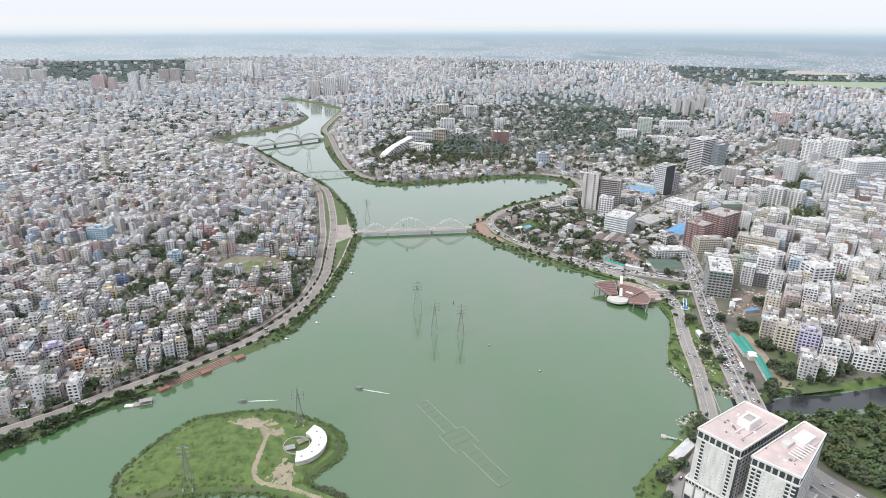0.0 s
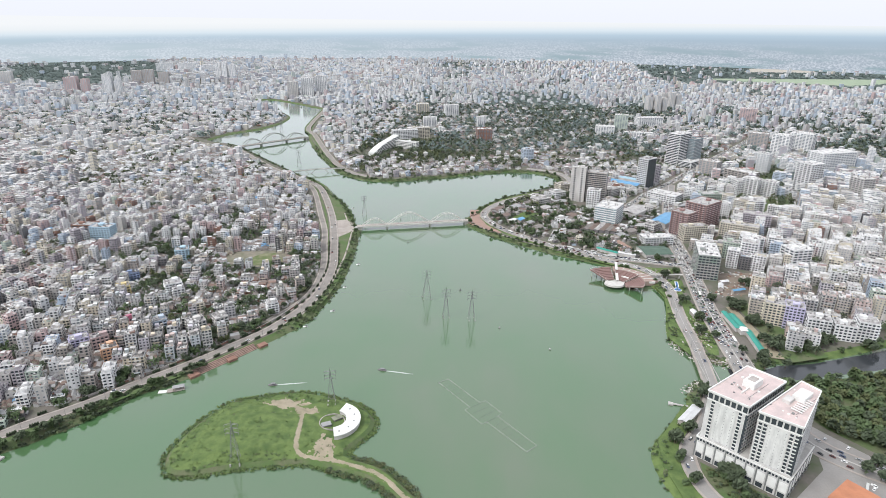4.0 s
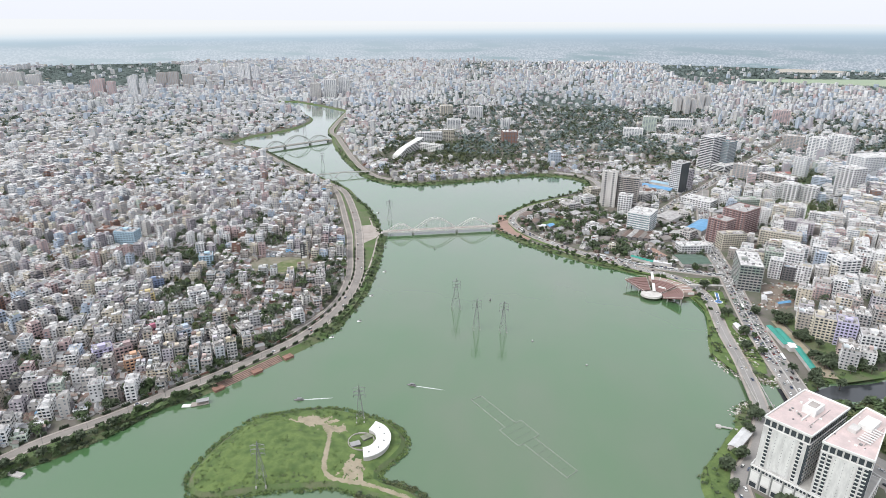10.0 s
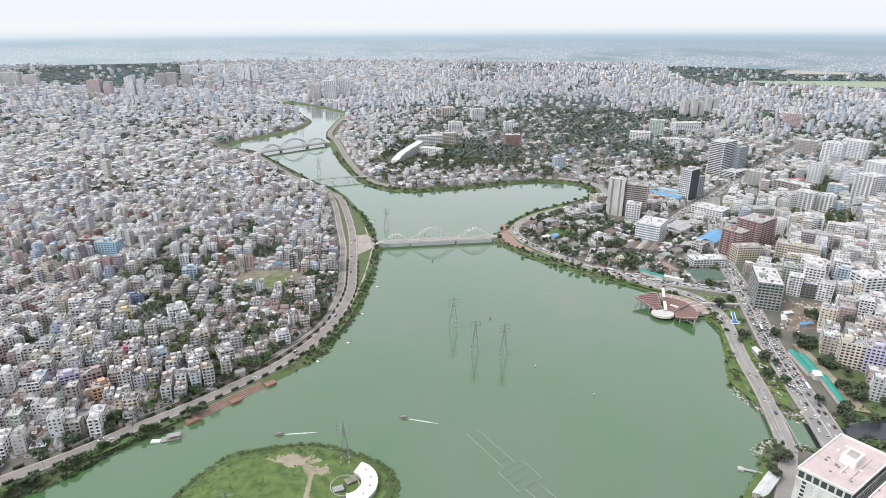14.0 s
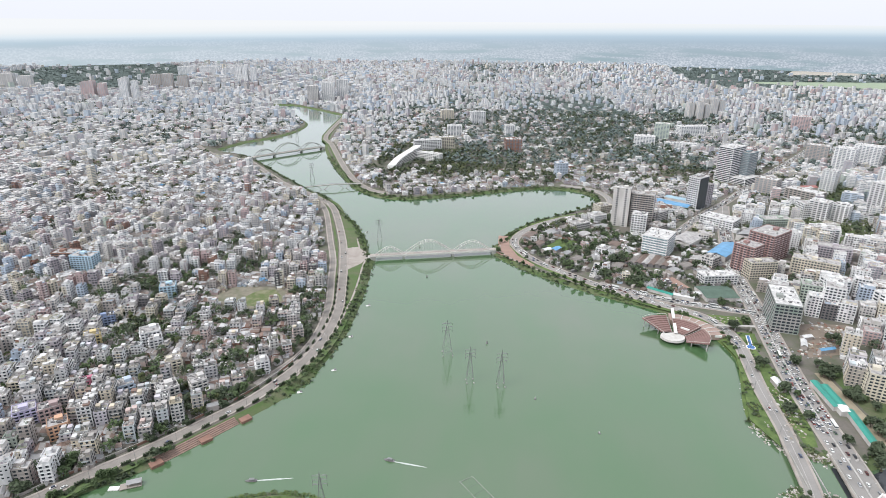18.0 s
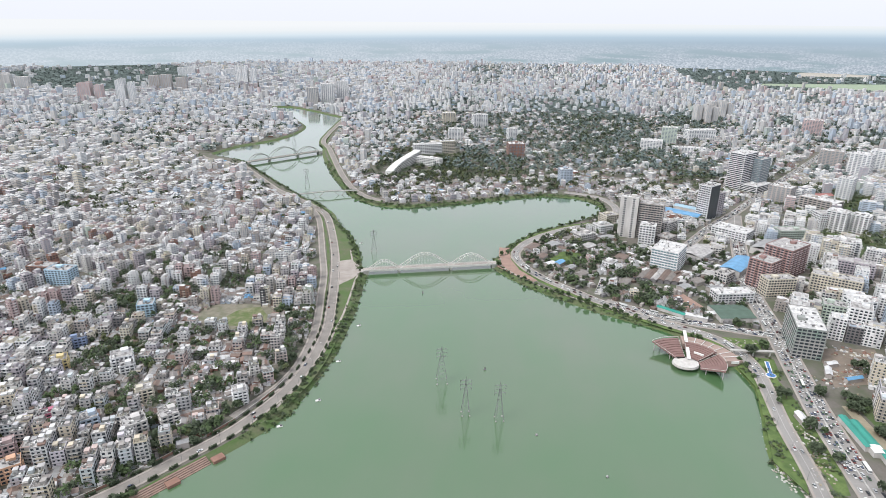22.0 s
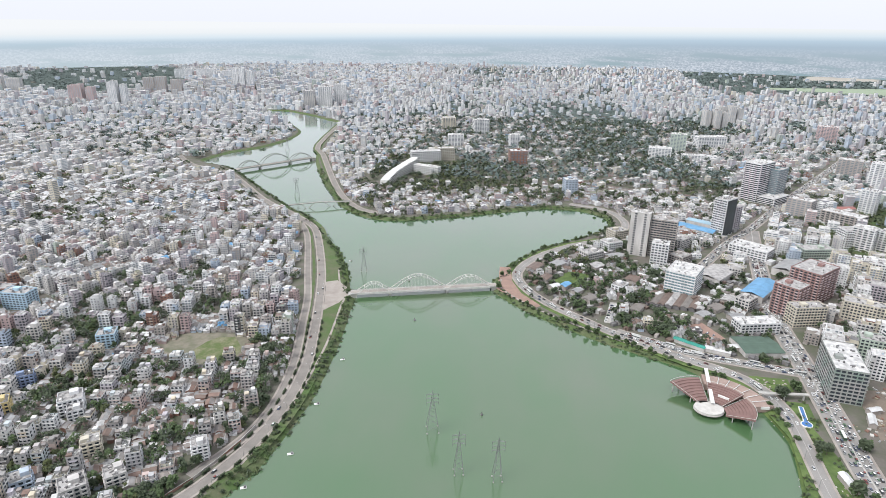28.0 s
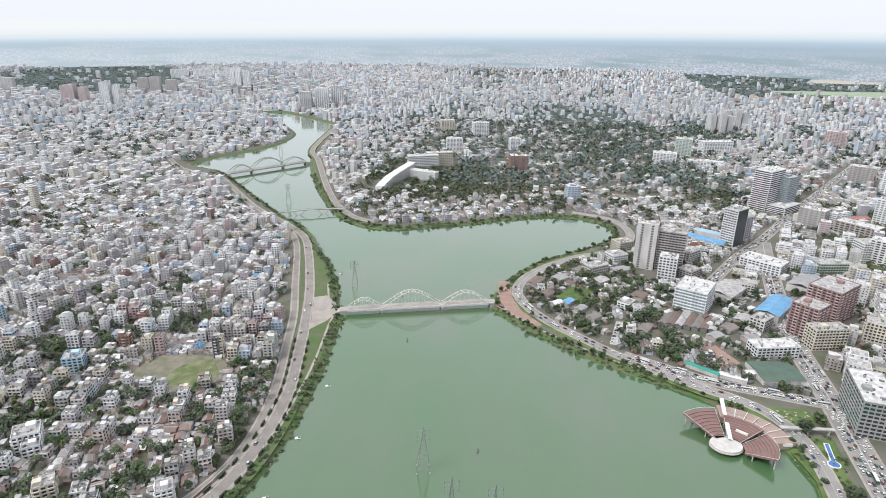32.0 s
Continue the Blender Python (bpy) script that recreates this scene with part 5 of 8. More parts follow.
# ---- arch bridges ----
def arch_bridge(label, p0, p1, z, width, spans, heights, rad, paint, flare):
    a, b = Vector((*p0, 0)), Vector((*p1, 0))
    length, d = (b - a).length, (b - a).normalized()
    rot = math.degrees(math.atan2(d.y, d.x))
    root = thing("arch_bridge", label, "bridge", at=pose(a.x, a.y, 0, 0, 0, rot))
    hw = width / 2
    deck = part("deck", Quads().box(length / 2, 0, z - 1.4, length / 2 + 8, hw, z), CONCRETE, root, "pale concrete bridge deck")
    part("roadway", Quads().box(length / 2, 0, z, length / 2 + 8, hw - 1.6, z + 0.06), PAVING, deck)
    for s in (-1, 1):
        part("girder", Quads().box(length / 2, s * (hw + 0.15), z - 1.7, length / 2, 0.3, z + 0.5), paint, root, "white painted edge girder")
        part("railing", Quads().box(length / 2, s * (hw - 0.2), z + 1.0, length / 2 + 8, 0.06, z + 1.12), paint, root)
        posts = Quads()
        for k in range(int(length / 4)):
            posts.box(2 + 4 * k, s * (hw - 0.2), z, 0.07, 0.07, z + 1.05)
        tagged(part("balustrade", posts, paint, root), kind="stuff")
    x = 0.0
    for sp, hh in zip(spans, heights):
        n = 18
        lean = 1.6
        for s in (-1, 1):
            curve = []
            for k in range(n + 1):
                t = k / n
                # flared feet that run into the next arch
                zc = hh * (math.sin(math.pi * t) ** flare)
                curve.append((x + sp * t, s * (hw + 0.2 - lean * math.sin(math.pi * t)), z + 0.4 + zc))
            part("arch", Quads().tube(curve, rad, 0, 8), paint, root, "white tubular steel arch")
            part("arch_rib", Quads().tube([(p[0], p[1] - s * 0.1, p[2] - 1.5 * math.sin(math.pi * i / n)) for i, p in enumerate(curve)], rad * 0.5, 0, 6), paint, root)
            for k in range(2, n - 1, 1):
                p = curve[k]
                part("hanger", Quads().tube([(p[0], s * (hw + 0.1), z), p], 0.08, 0, 4), paint, root)
        for k in range(4, n - 3, 2):
            t = k / n
            zc = z + 0.4 + hh * (math.sin(math.pi * t) ** flare)
            yy = hw + 0.2 - lean * math.sin(math.pi * t)
            part("cross_brace", Quads().tube([(x + sp * t, -yy, zc), (x + sp * t, yy, zc)], 0.25, 0, 6), paint, root)
        x += sp
        if x < length - 2:
            pier = part("pier", Quads().box(x, 0, -4, 1.2, hw * 0.8, z - 1.4), CONCRETE, root)
            part("cap", Quads().box(x, 0, z - 2.2, 1.8, hw + 0.6, z - 1.35), paint, pier)
    for e in (-6, length + 6):
        part("abutment", Quads().box(e, 0, -3, 5, hw - 0.8, z - 1.4), CONCRETE, root)
    return root


BRIDGEPAINT = surf("weathered_bridge_paint", (0.66, 0.65, 0.62), 0.6, (0.48, 0.47, 0.44), 0.3, 2.0, 0.7)
OLIVEPAINT = surf("grey_green_bridge_paint", (0.36, 0.38, 0.35), 0.6, (0.26, 0.28, 0.25), 0.3, 2.0, 0.7)
arch_bridge("white triple-arch footway and road bridge across the lake", (-170.5, 876.5), (-16, 918.5), 6.2, 10, (38, 68, 54), (10.5, 17.5, 13.5), 0.42, BRIDGEPAINT, 1.25)
arch_bridge("distant grey-white triple-arch bridge over the lake neck", (-577, 1456), (-463, 1590), 6.5, 12, (48, 74, 54), (14, 21, 14), 0.6, OLIVEPAINT, 0.7)

foot = thing("footbridge", "slender grey steel footbridge on leaning struts", "bridge")
f0, f1 = Vector((-376, 1206, 7)), Vector((-278, 1246, 7))
part("deck", Quads().tube([f0, f0.lerp(f1, 0.5) + Vector((0, 0, 2.0)), f1], 1.1, 0, 4), CONCRETE, foot)
for t0, t1 in ((0.3, 0.2), (0.3, 0.42), (0.7, 0.58), (0.7, 0.8)):
    base, topp = f0.lerp(f1, t0), f0.lerp(f1, t1)
    part("strut", Quads().tube([(base.x, base.y, -2), (topp.x, topp.y, 8)], 0.6, 0, 6), CONCRETE, foot)
for s in (-1, 1):
    part("railing", Quads().tube([f0 + Vector((0.4 * s, -1.0 * s, 1.8)), f0.lerp(f1, 0.5) + Vector((0.4 * s, -1.0 * s, 3.8)), f1 + Vector((0.4 * s, -1.0 * s, 1.8))], 0.12, 0, 4), STEEL, foot)

small = thing("far_bridge", "tiny white double-arch bridge at the lake head", "bridge")
part("deck", Quads().box(-845, 2395, GZ, 55, 5, 7, math.radians(20)), WHITE, small)
for k in (-1, 1):
    cxb, cyb = -845 + 26 * k, 2395 + 9 * k
    part("arch", Quads().tube([(cxb + 24 * math.cos(a), cyb + 9 * math.cos(a), 7 + 12 * math.sin(a)) for a in np.linspace(0, math.pi, 9)], 1.2, 0, 6), WHITE, small)

# piers under the two road bridges over the canal mouth
for nm, pts in (("east", [(225, 514), (222, 498)]), ("avenue", [(259, 508), (257.5, 494), (256, 482)])):
    br = thing("road_bridge_piers", "concrete bridge piers standing in the canal mouth", "bridge")
    for px, py in pts:
        part("pier", Quads().box(px, py, -3, 5.5 if nm == "east" else 9.5, 0.9, GZ - 1.2, math.radians(-8)), CONCRETE, br)
    for s in (-1, 1):
        w_ = 5.6 if nm == "east" else 10.2
        part("parapet", Quads().box(pts[0][0] + s * w_ - 1, 496, GZ + 0.2, 0.15, 26, GZ + 1.2, math.radians(-4)), CONCRETE, br)


# ---- amphitheatre over the water ----
amph = thing("amphitheatre", "open-air amphitheatre with red terraces and a round white stage", "amphitheatre")
AC = (178.5, 690.5)
STAGE = surf("worn_pale_stage", (0.62, 0.60, 0.57), 0.8, (0.47, 0.45, 0.42), 0.25, 1.5, 0.8)
part("stage", Quads().prism([(AC[0] - 1.5 + 11.8 * math.cos(a), AC[1] + 3 + 10.0 * math.sin(a)) for a in np.linspace(0, 2 * math.pi, 28, endpoint=False)], 3.4, 5.0), STAGE, amph, "round white stage")
part("stage_ring", Quads().prism([(AC[0] - 1.5 + 12.4 * math.cos(a), AC[1] + 3 + 10.6 * math.sin(a)) for a in np.linspace(0, 2 * math.pi, 28, endpoint=False)], 2.8, 3.4), CONCRETE, amph)
for a0, a1, r1 in ((90, 131, 41.5), (30, 82, 35), (-34, 22, 33)):
    rows = 9
    r0 = 11
    for k in range(rows):
        ra, rb = r0 + (r1 - r0) * k / rows, r0 + (r1 - r0) * (k + 1) / rows
        zk = 5.0 + 0.62 * k
        q = Quads()
        aa = np.radians(np.linspace(a0, a1, 9))
        for u, v in zip(aa, aa[1:]):
            p = [(AC[0] + r * math.cos(t), AC[1] + r * math.sin(t)) for r, t in ((ra, u), (ra, v), (rb, v), (rb, u))]
            q.prism(p[::-1] if k < 0 else [p[0], p[3], p[2], p[1]], zk - 1.2, zk)
        part("terrace", q, TERRACE, amph, "red stepped seating row")
    for t in np.radians((a0, a1)):
        p, s_ = (AC[0] + r0 * math.cos(t), AC[1] + r0 * math.sin(t), 5.2), (AC[0] + r1 * math.cos(t), AC[1] + r1 * math.sin(t), 11.2)
        part("side_rail", Quads().tube([p, s_], 0.14, 0, 6), STAGE, amph)
    part("back_rail", Quads().tube([(AC[0] + r1 * math.cos(t), AC[1] + r1 * math.sin(t), 11.4) for t in np.radians(np.linspace(a0, a1, 9))], 0.2, 0, 6), STAGE, amph)
    for t in np.radians(np.linspace(a0 + 3, a1 - 3, 4)):
        for rr, zt in ((r1 * 0.5, 6.0), (r1 * 0.95, 9.4)):
            px, py = AC[0] + rr * math.cos(t), AC[1] + rr * math.sin(t)
            part("column", Quads().tube([(px, py, -3), (px, py, zt)], 0.45, 0, 8), CONCRETE, amph)
part("walkway", Quads().add([[(179.3, 697, 7.2), (182.3, 696.5, 7.2), (190.5, 748, 10.5), (187.5, 748.5, 10.5)], [(179.3, 697, 6.2), (179.3, 697, 7.2), (187.5, 748.5, 10.5), (187.5, 748.5, 9.5)],
                             [(182.3, 696.5, 6.2), (190.5, 748, 9.5), (190.5, 748, 10.5), (182.3, 696.5, 7.2)]]), WHITE, amph, "white raised walkway")
part("walkway_post", Quads().tube([(189, 746, GZ), (189, 746, 9.8)], 0.5, 0, 8), WHITE, amph)
part("booth", Quads().box(192, 706, 7, 4.5, 0.7, 8.6, math.radians(-35)), WHITE, amph, "white control booth")
for k in range(7):
    t = math.radians(78 - 10 * k)
    a_, b_ = (AC[0] + 37 * math.cos(t), AC[1] + 37 * math.sin(t)), (AC[0] + 52 * math.cos(t), AC[1] + 52 * math.sin(t))
    part("ramp_wall", Quads().tube([(*a_, 8.4), (*b_, 7.2)], 0.35, 0, 4), WHITE, amph)
fan = Quads()
aa = np.radians(np.linspace(10, 84, 16))
for u, v in zip(aa, aa[1:]):
    p = [(AC[0] + r * math.cos(t), AC[1] + r * math.sin(t)) for r, t in ((36, u), (36, v), (53, v), (53, u))]
    fan.prism([p[0], p[3], p[2], p[1]], 1.0, 6.8)
part("forecourt", fan, surf("dusty_pink_paving", (0.40, 0.30, 0.26), 0.9, (0.29, 0.22, 0.19), 0.2, 1.0, 0.8), amph, "brick-red paved forecourt")
tagged(part("gangway", Quads().box(218, 700, 4, 9, 2.2, 6.5, 0.0), WHITE, amph))

# ---- island ----
isl = Quads()
ring0 = [(x, y, -0.8) for x, y in ISLAND_S]
inn = [tuple(p) for p in shifted(ISLAND_S, 5.0 if sum(a[0] * b[1] - b[0] * a[1] for a, b in zip(ISLAND_S, ISLAND_S[1:] + ISLAND_S[:1])) < 0 else -5.0)]
for i in range(len(ring0)):
    j = (i + 1) % len(ring0)
    isl.add([[ring0[i], ring0[j], (*inn[j], 2.6), (*inn[i], 2.6)]])


def island_mesh():
    from mathutils.geometry import delaunay_2d_cdt
    gx, gy = np.meshgrid(np.arange(-220, 160, 1.3), np.arange(200, 440, 1.3))
    gx, gy = gx.ravel() + rng.uniform(-0.5, 0.5, gx.size), gy.ravel() + rng.uniform(-0.5, 0.5, gx.size)
    ok = inside(gx, gy, inn) & (near_line(gx, gy, inn, True) > 1)
    pts = [Vector(p) for p in inn] + [Vector(p) for p in zip(gx[ok], gy[ok])]
    k = len(inn)
    v, _, f, *_ = delaunay_2d_cdt(pts, [(i, (i + 1) % k) for i in range(k)], [], 1, 1e-4)
    co = np.array([tuple(p) for p in v])
    edge = near_line(co[:, 0], co[:, 1], inn, True)
    dome = np.clip(1 - ((co[:, 0] + 165) / 62) ** 2 - ((co[:, 1] - 384) / 42) ** 2, 0, 1)
    z = 2.6 + np.clip(edge / 12, 0, 1) * (1.2 + 3.2 * (np.floor(dome * 4) / 4 + np.clip((dome * 4) % 1, 0, 0.4) * 0.6)) * np.clip(edge, 0, 1) + np.array([(0.6 * noise.noise((x * 0.09, y * 0.09, 0)) + 0.45 * noise.noise((x * 0.3, y * 0.3, 4))) * min(1, e / 4) for (x, y), e in zip(co, edge)])
    mid_ = np.array([co[list(t)].mean(0) for t in f])
    keep = inside(mid_[:, 0], mid_[:, 1], inn)
    me = bpy.data.meshes.new("island_top")
    faces = [tuple(t) for t, k_ in zip(f, keep) if k_]
    me.from_pydata([(*c, h) for c, h in zip(co, z)], [], faces)
    me.materials.append(GRASS)
    me.materials.append(SOIL)
    mx, my = mid_[keep].T
    path_d = np.minimum(near_line(mx, my, ISLAND_PATH), near_line(mx, my, [(-103, 378), (-98, 365), (-95, 357)]))
    wob = np.array([noise.noise((x * 0.2, y * 0.2, 5)) + 0.5 * noise.noise((x * 0.7, y * 0.7, 2)) for x, y in zip(mx, my)])
    bare = np.hypot((mx + 147) / 19, (my - 419) / 8) + 0.6 * wob < 0.85
    bare |= np.hypot((mx + 128) / 12, (my - 410) / 6) + 0.6 * wob < 0.8
    bare |= np.hypot((mx + 104) / 9, (my - 369) / 11) + 0.9 * wob < 0.8
    me.polygons.foreach_set("material_index", ((path_d < 1.7 + 0.7 * wob) | bare).astype(np.int32))
    for p in me.polygons:
        p.use_smooth = True
    me.update()
    return me


ISLAND_PATH = smooth([(-139, 415), (-131, 405), (-127, 382), (-125, 368), (-117, 359), (-96, 356), (-87, 354), (-65, 347), (-51, 338), (-31, 318), (10, 288), (60, 253), (155, 205)], False)
island = solid("island", isl, BANK, "grassy green island with a dirt track and causeway", "island")
part("island_top", island_mesh(), None, island)

pav = thing("pavilion", "white crescent-shaped roofed pavilion on the island", "building")
PC = (-104, 398)
for r0, r1, z0, z1, mt, nm in ((11.5, 21.6, 3.2, 7.0, W["light_grey"], "wall"), (11.0, 22.3, 7.0, 7.6, WHITE, "roof")):
    aa = np.radians(np.linspace(-74, 73, 17))
    for u, v in zip(aa, aa[1:]):
        p = [(PC[0] + r * math.cos(t), PC[1] + r * math.sin(t)) for r, t in ((r0, u), (r1, u), (r1, v), (r0, v))]
        part(nm, Quads().prism(p, z0, z1), mt, pav)
for t in np.radians(np.linspace(-60, 50, 5)):
    part("roof_vent", Quads().box(PC[0] + 17.5 * math.cos(t), PC[1] + 17.5 * math.sin(t), 7.6, 0.5, 0.5, 8.2), STEEL, pav)
court = thing("pit_wall", "round dark concrete pit wall beside the pavilion", "wall")
aa = np.linspace(0, 2 * math.pi, 20)
for u, v in zip(aa, aa[1:]):
    p = [(PC[0] - 0.5 + r * math.cos(t), PC[1] + r * math.sin(t)) for r, t in ((9.6, u), (10.2, u), (10.2, v), (9.6, v))]
    part("wall_piece", Quads().prism(p, 2.5, 5.0), W["concrete"], court)
hut = thing("site_hut", "low site hut with a sloping grey tin roof", "hut")
part("wall", Quads().box(-108, 393.5, 2.8, 3.4, 2.2, 5.6, 0.5), W["dark"], hut)
part("roof", Quads().box(-108, 393.5, 5.6, 3.8, 2.6, 5.9, 0.5), TINS[0], hut)
hut2 = thing("site_hut", "low dark-roofed site hut on the island", "hut")
part("wall", Quads().box(-101.5, 403, 2.8, 3.6, 2.4, 5.2, 0.7), W["dark"], hut2)
part("roof", Quads().box(-101.5, 403, 5.2, 4.0, 2.8, 5.45, 0.7), ROOFS[3], hut2)


# ---- power pylons ----
def pylon(x, y, base, h, wide=3.6, arms=3):
    root = thing("pylon", "grey steel lattice power pylon standing in the water" if base < 2 else "grey steel lattice power pylon on the grass", "pylon", "lake pylons", at=pose(x, y, base, 0, 0, 12))
    for a in (-1, 1):
        for b in (-1, 1):
            part("leg", Quads().tube([(a * wide, b * wide, -3), (a * wide, b * wide, 3), (a * wide * 0.28, b * wide * 0.28, h * 0.7), (0.05 * a, 0.05 * b, h)], 0.15, 0, 4), STEEL, root)
            part("footing", Quads().box(a * wide, b * wide, -3, 0.5, 0.5, 0.8), CONCRETE, root)
    br_ = Quads()
    zs = [3, 8, 13, 17.5, 21, 24, 27, 29.5]
    for z0, z1 in zip(zs, zs[1:]):
        w0, w1 = (wide * (1 - 0.72 * max(0, z - 3) / (h * 0.7 - 3)) for z in (z0, z1))
        for s in (-1, 1):
            br_.tube([(-w0, s * w0, z0), (w1, s * w1, z1)], 0.08, 0, 4).tube([(w0, s * w0, z0), (-w1, s * w1, z1)], 0.08, 0, 4)
            br_.tube([(s * w0, -w0, z0), (s * w1, w1, z1)], 0.08, 0, 4).tube([(s * w0, w0, z0), (s * w1, -w1, z1)], 0.08, 0, 4)
    part("bracing", br_, STEEL, root)
    for k in range(arms):
        z = h * (0.70 + 0.10 * k)
        for s in (-1, 1):
            arm = part("cross_arm", Quads().tube([(0, 0, z), (s * 4.6, 0, z + 0.5)], 0.2, 0, 4).tube([(0, 0, z + 1.6), (s * 4.6, 0, z + 0.5)], 0.13, 0, 4), STEEL, root)
            part("insulator", Quads().tube([(s * 4.6, 0, z + 0.5), (s * 4.6, 0, z - 1.6)], 0.2, 0, 5), STEEL, arm)
    return root


for x, y, b, h, wd in ((-25, 594.5, 0, 36, 3.2), (3, 591, 0, 36, 3.2), (-50, 640, 0, 37, 4.6), (-182, 955, 0, 33, 3.4), (-390, 1290, 0, 36, 4.0), (-111, 424, 3.6, 34, 3.0), (-164, 349, 2.6, 36, 3.2), (-560, 1700, 0, 36, 4.0)):
    pylon(x, y, b, h, wd)


# ---- dwellings nearest the lake, each a thing of its own ----
HOUSE_WALL = varied("house_wall_paint", [(0.74, 0.73, 0.70), (0.58, 0.57, 0.56), (0.42, 0.41, 0.41), (0.70, 0.70, 0.70), (0.64, 0.57, 0.45), (0.50, 0.47, 0.46), (0.33, 0.32, 0.31), (0.55, 0.44, 0.41),
                                         (0.66, 0.66, 0.65), (0.48, 0.48, 0.49), (0.38, 0.36, 0.34), (0.55, 0.60, 0.62), (0.60, 0.57, 0.62)])
HOUSE_ROOF = varied("house_roof_screed", [(0.46, 0.45, 0.44), (0.74, 0.73, 0.72), (0.28, 0.265, 0.25), (0.62, 0.61, 0.60), (0.30, 0.29, 0.24), (0.48, 0.38, 0.35)], 0.9, 0.8)
SHED_TIN = varied("shed_sheet_roof", [(0.40, 0.40, 0.40), (0.25, 0.17, 0.14), (0.62, 0.62, 0.62), (0.31, 0.28, 0.26), (0.34, 0.325, 0.315), (0.20, 0.145, 0.12), (0.27, 0.25, 0.24)], 0.65, 0.9)
protos = {}


def house_proto(hx, hy, fl, style):
    root = thing("apartment_house", "weathered plastered concrete apartment house with a flat cluttered roof", "house", "lakeside houses")
    h = fl * FLOOR + 0.6
    part("wall", Quads().box(0, 0, 0, hx, hy, h - 0.9), HOUSE_WALL, root)
    pq = Quads()
    for ox, oy, bx, by in ((0, -hy + 0.12, hx, 0.12), (0, hy - 0.12, hx, 0.12), (-hx + 0.12, 0, 0.12, hy - 0.24), (hx - 0.12, 0, 0.12, hy - 0.24)):
        pq.box(ox, oy, h - 0.9, bx, by, h)
    part("parapet", pq, HOUSE_WALL, root)
    part("roof", Quads().box(0, 0, h - 0.9, hx - 0.24, hy - 0.24, h - 0.8), HOUSE_ROOF, root)
    rs = random.Random(hash((hx, hy, fl, style)) % 1000)
    sx, sy = rs.choice((-0.45, 0.4)) * hx, rs.choice((-0.2, 0.45)) * hy
    part("stair_head", Quads().box(sx, sy, h - 0.8, 1.5, 1.9, h + 2.0).box(sx, sy, h + 2.0, 1.7, 2.1, h + 2.15), HOUSE_WALL, root)
    tank = Quads().tube([(-sx, -sy, h - 0.8), (-sx, -sy, h + 0.7), (-sx, -sy, h + 0.9)], [0.75, 0.75, 0.1], 0, 8)
    part("water_tank", tank, STEEL if style else WHITE, root)
    u, v = hx * rs.uniform(0.25, 0.45), hy * rs.uniform(0.25, 0.42)
    ox, oy = rs.choice((-1, 1)) * (hx - u - 0.4), rs.choice((-1, 1)) * (hy - v - 0.4)
    part("roof_shed", Quads().box(ox, oy, h - 0.8, u, v, h + 1.2).box(ox, oy, h + 1.2, u + 0.3, v + 0.3, h + 1.32, 0.03), SHED_TIN if style else HOUSE_WALL, root)
    big = style == 1
    q, shade = Quads(), Quads()
    for f in range(fl):
        z0 = f * FLOOR + 1.0
        z1, half = (z0 + 1.65, 0.95) if big else (z0 + 1.35, 0.7)
        for side in range(4):
            along, off = (hx, hy) if side in (0, 2) else (hy, hx)
            nw = max(1, int(2 * along / 2.9))
            for j in range(nw):
                if rs.random() < 0.07:
                    continue
                uc = ((j + 0.5) / nw * 2 - 1) * along
                if side == 0:
                    q.box(uc, -off, z0, half, 0.07, z1)
                elif side == 2:
                    q.box(uc, off, z0, half, 0.07, z1)
                elif side == 1:
                    q.box(off, uc, z0, 0.07, half, z1)
                else:
                    q.box(-off, uc, z0, 0.07, half, z1)
        if f:
            if big:
                part("balcony", Quads().box(0, -hy - 0.6, f * FLOOR - 0.1, hx * 0.55, 0.6, f * FLOOR + 0.05).box(0, -hy - 1.15, f * FLOOR + 0.05, hx * 0.55, 0.05, f * FLOOR + 0.95), HOUSE_WALL, root)
            else:
                shade.box(0, 0, f * FLOOR - 0.12, hx + 0.4, hy + 0.4, f * FLOOR + 0.03)
    tagged(part("glazing", q, GLASS, root), kind="stuff")
    if shade.q:
        tagged(part("sunshade", shade, HOUSE_WALL, root), kind="stuff")
    junk = Quads()
    for k in range(16):
        bx, by = rs.uniform(-0.8, 0.8) * hx, rs.uniform(-0.8, 0.8) * hy
        junk.box(bx, by, h - 0.8, rs.uniform(0.2, 0.8), rs.uniform(0.2, 0.6), h + rs.uniform(-0.4, 1.1), rs.uniform(0, 3))
    tagged(part("roof_clutter", junk, CONCRETE if style else STEEL, root), kind="stuff")
    return root


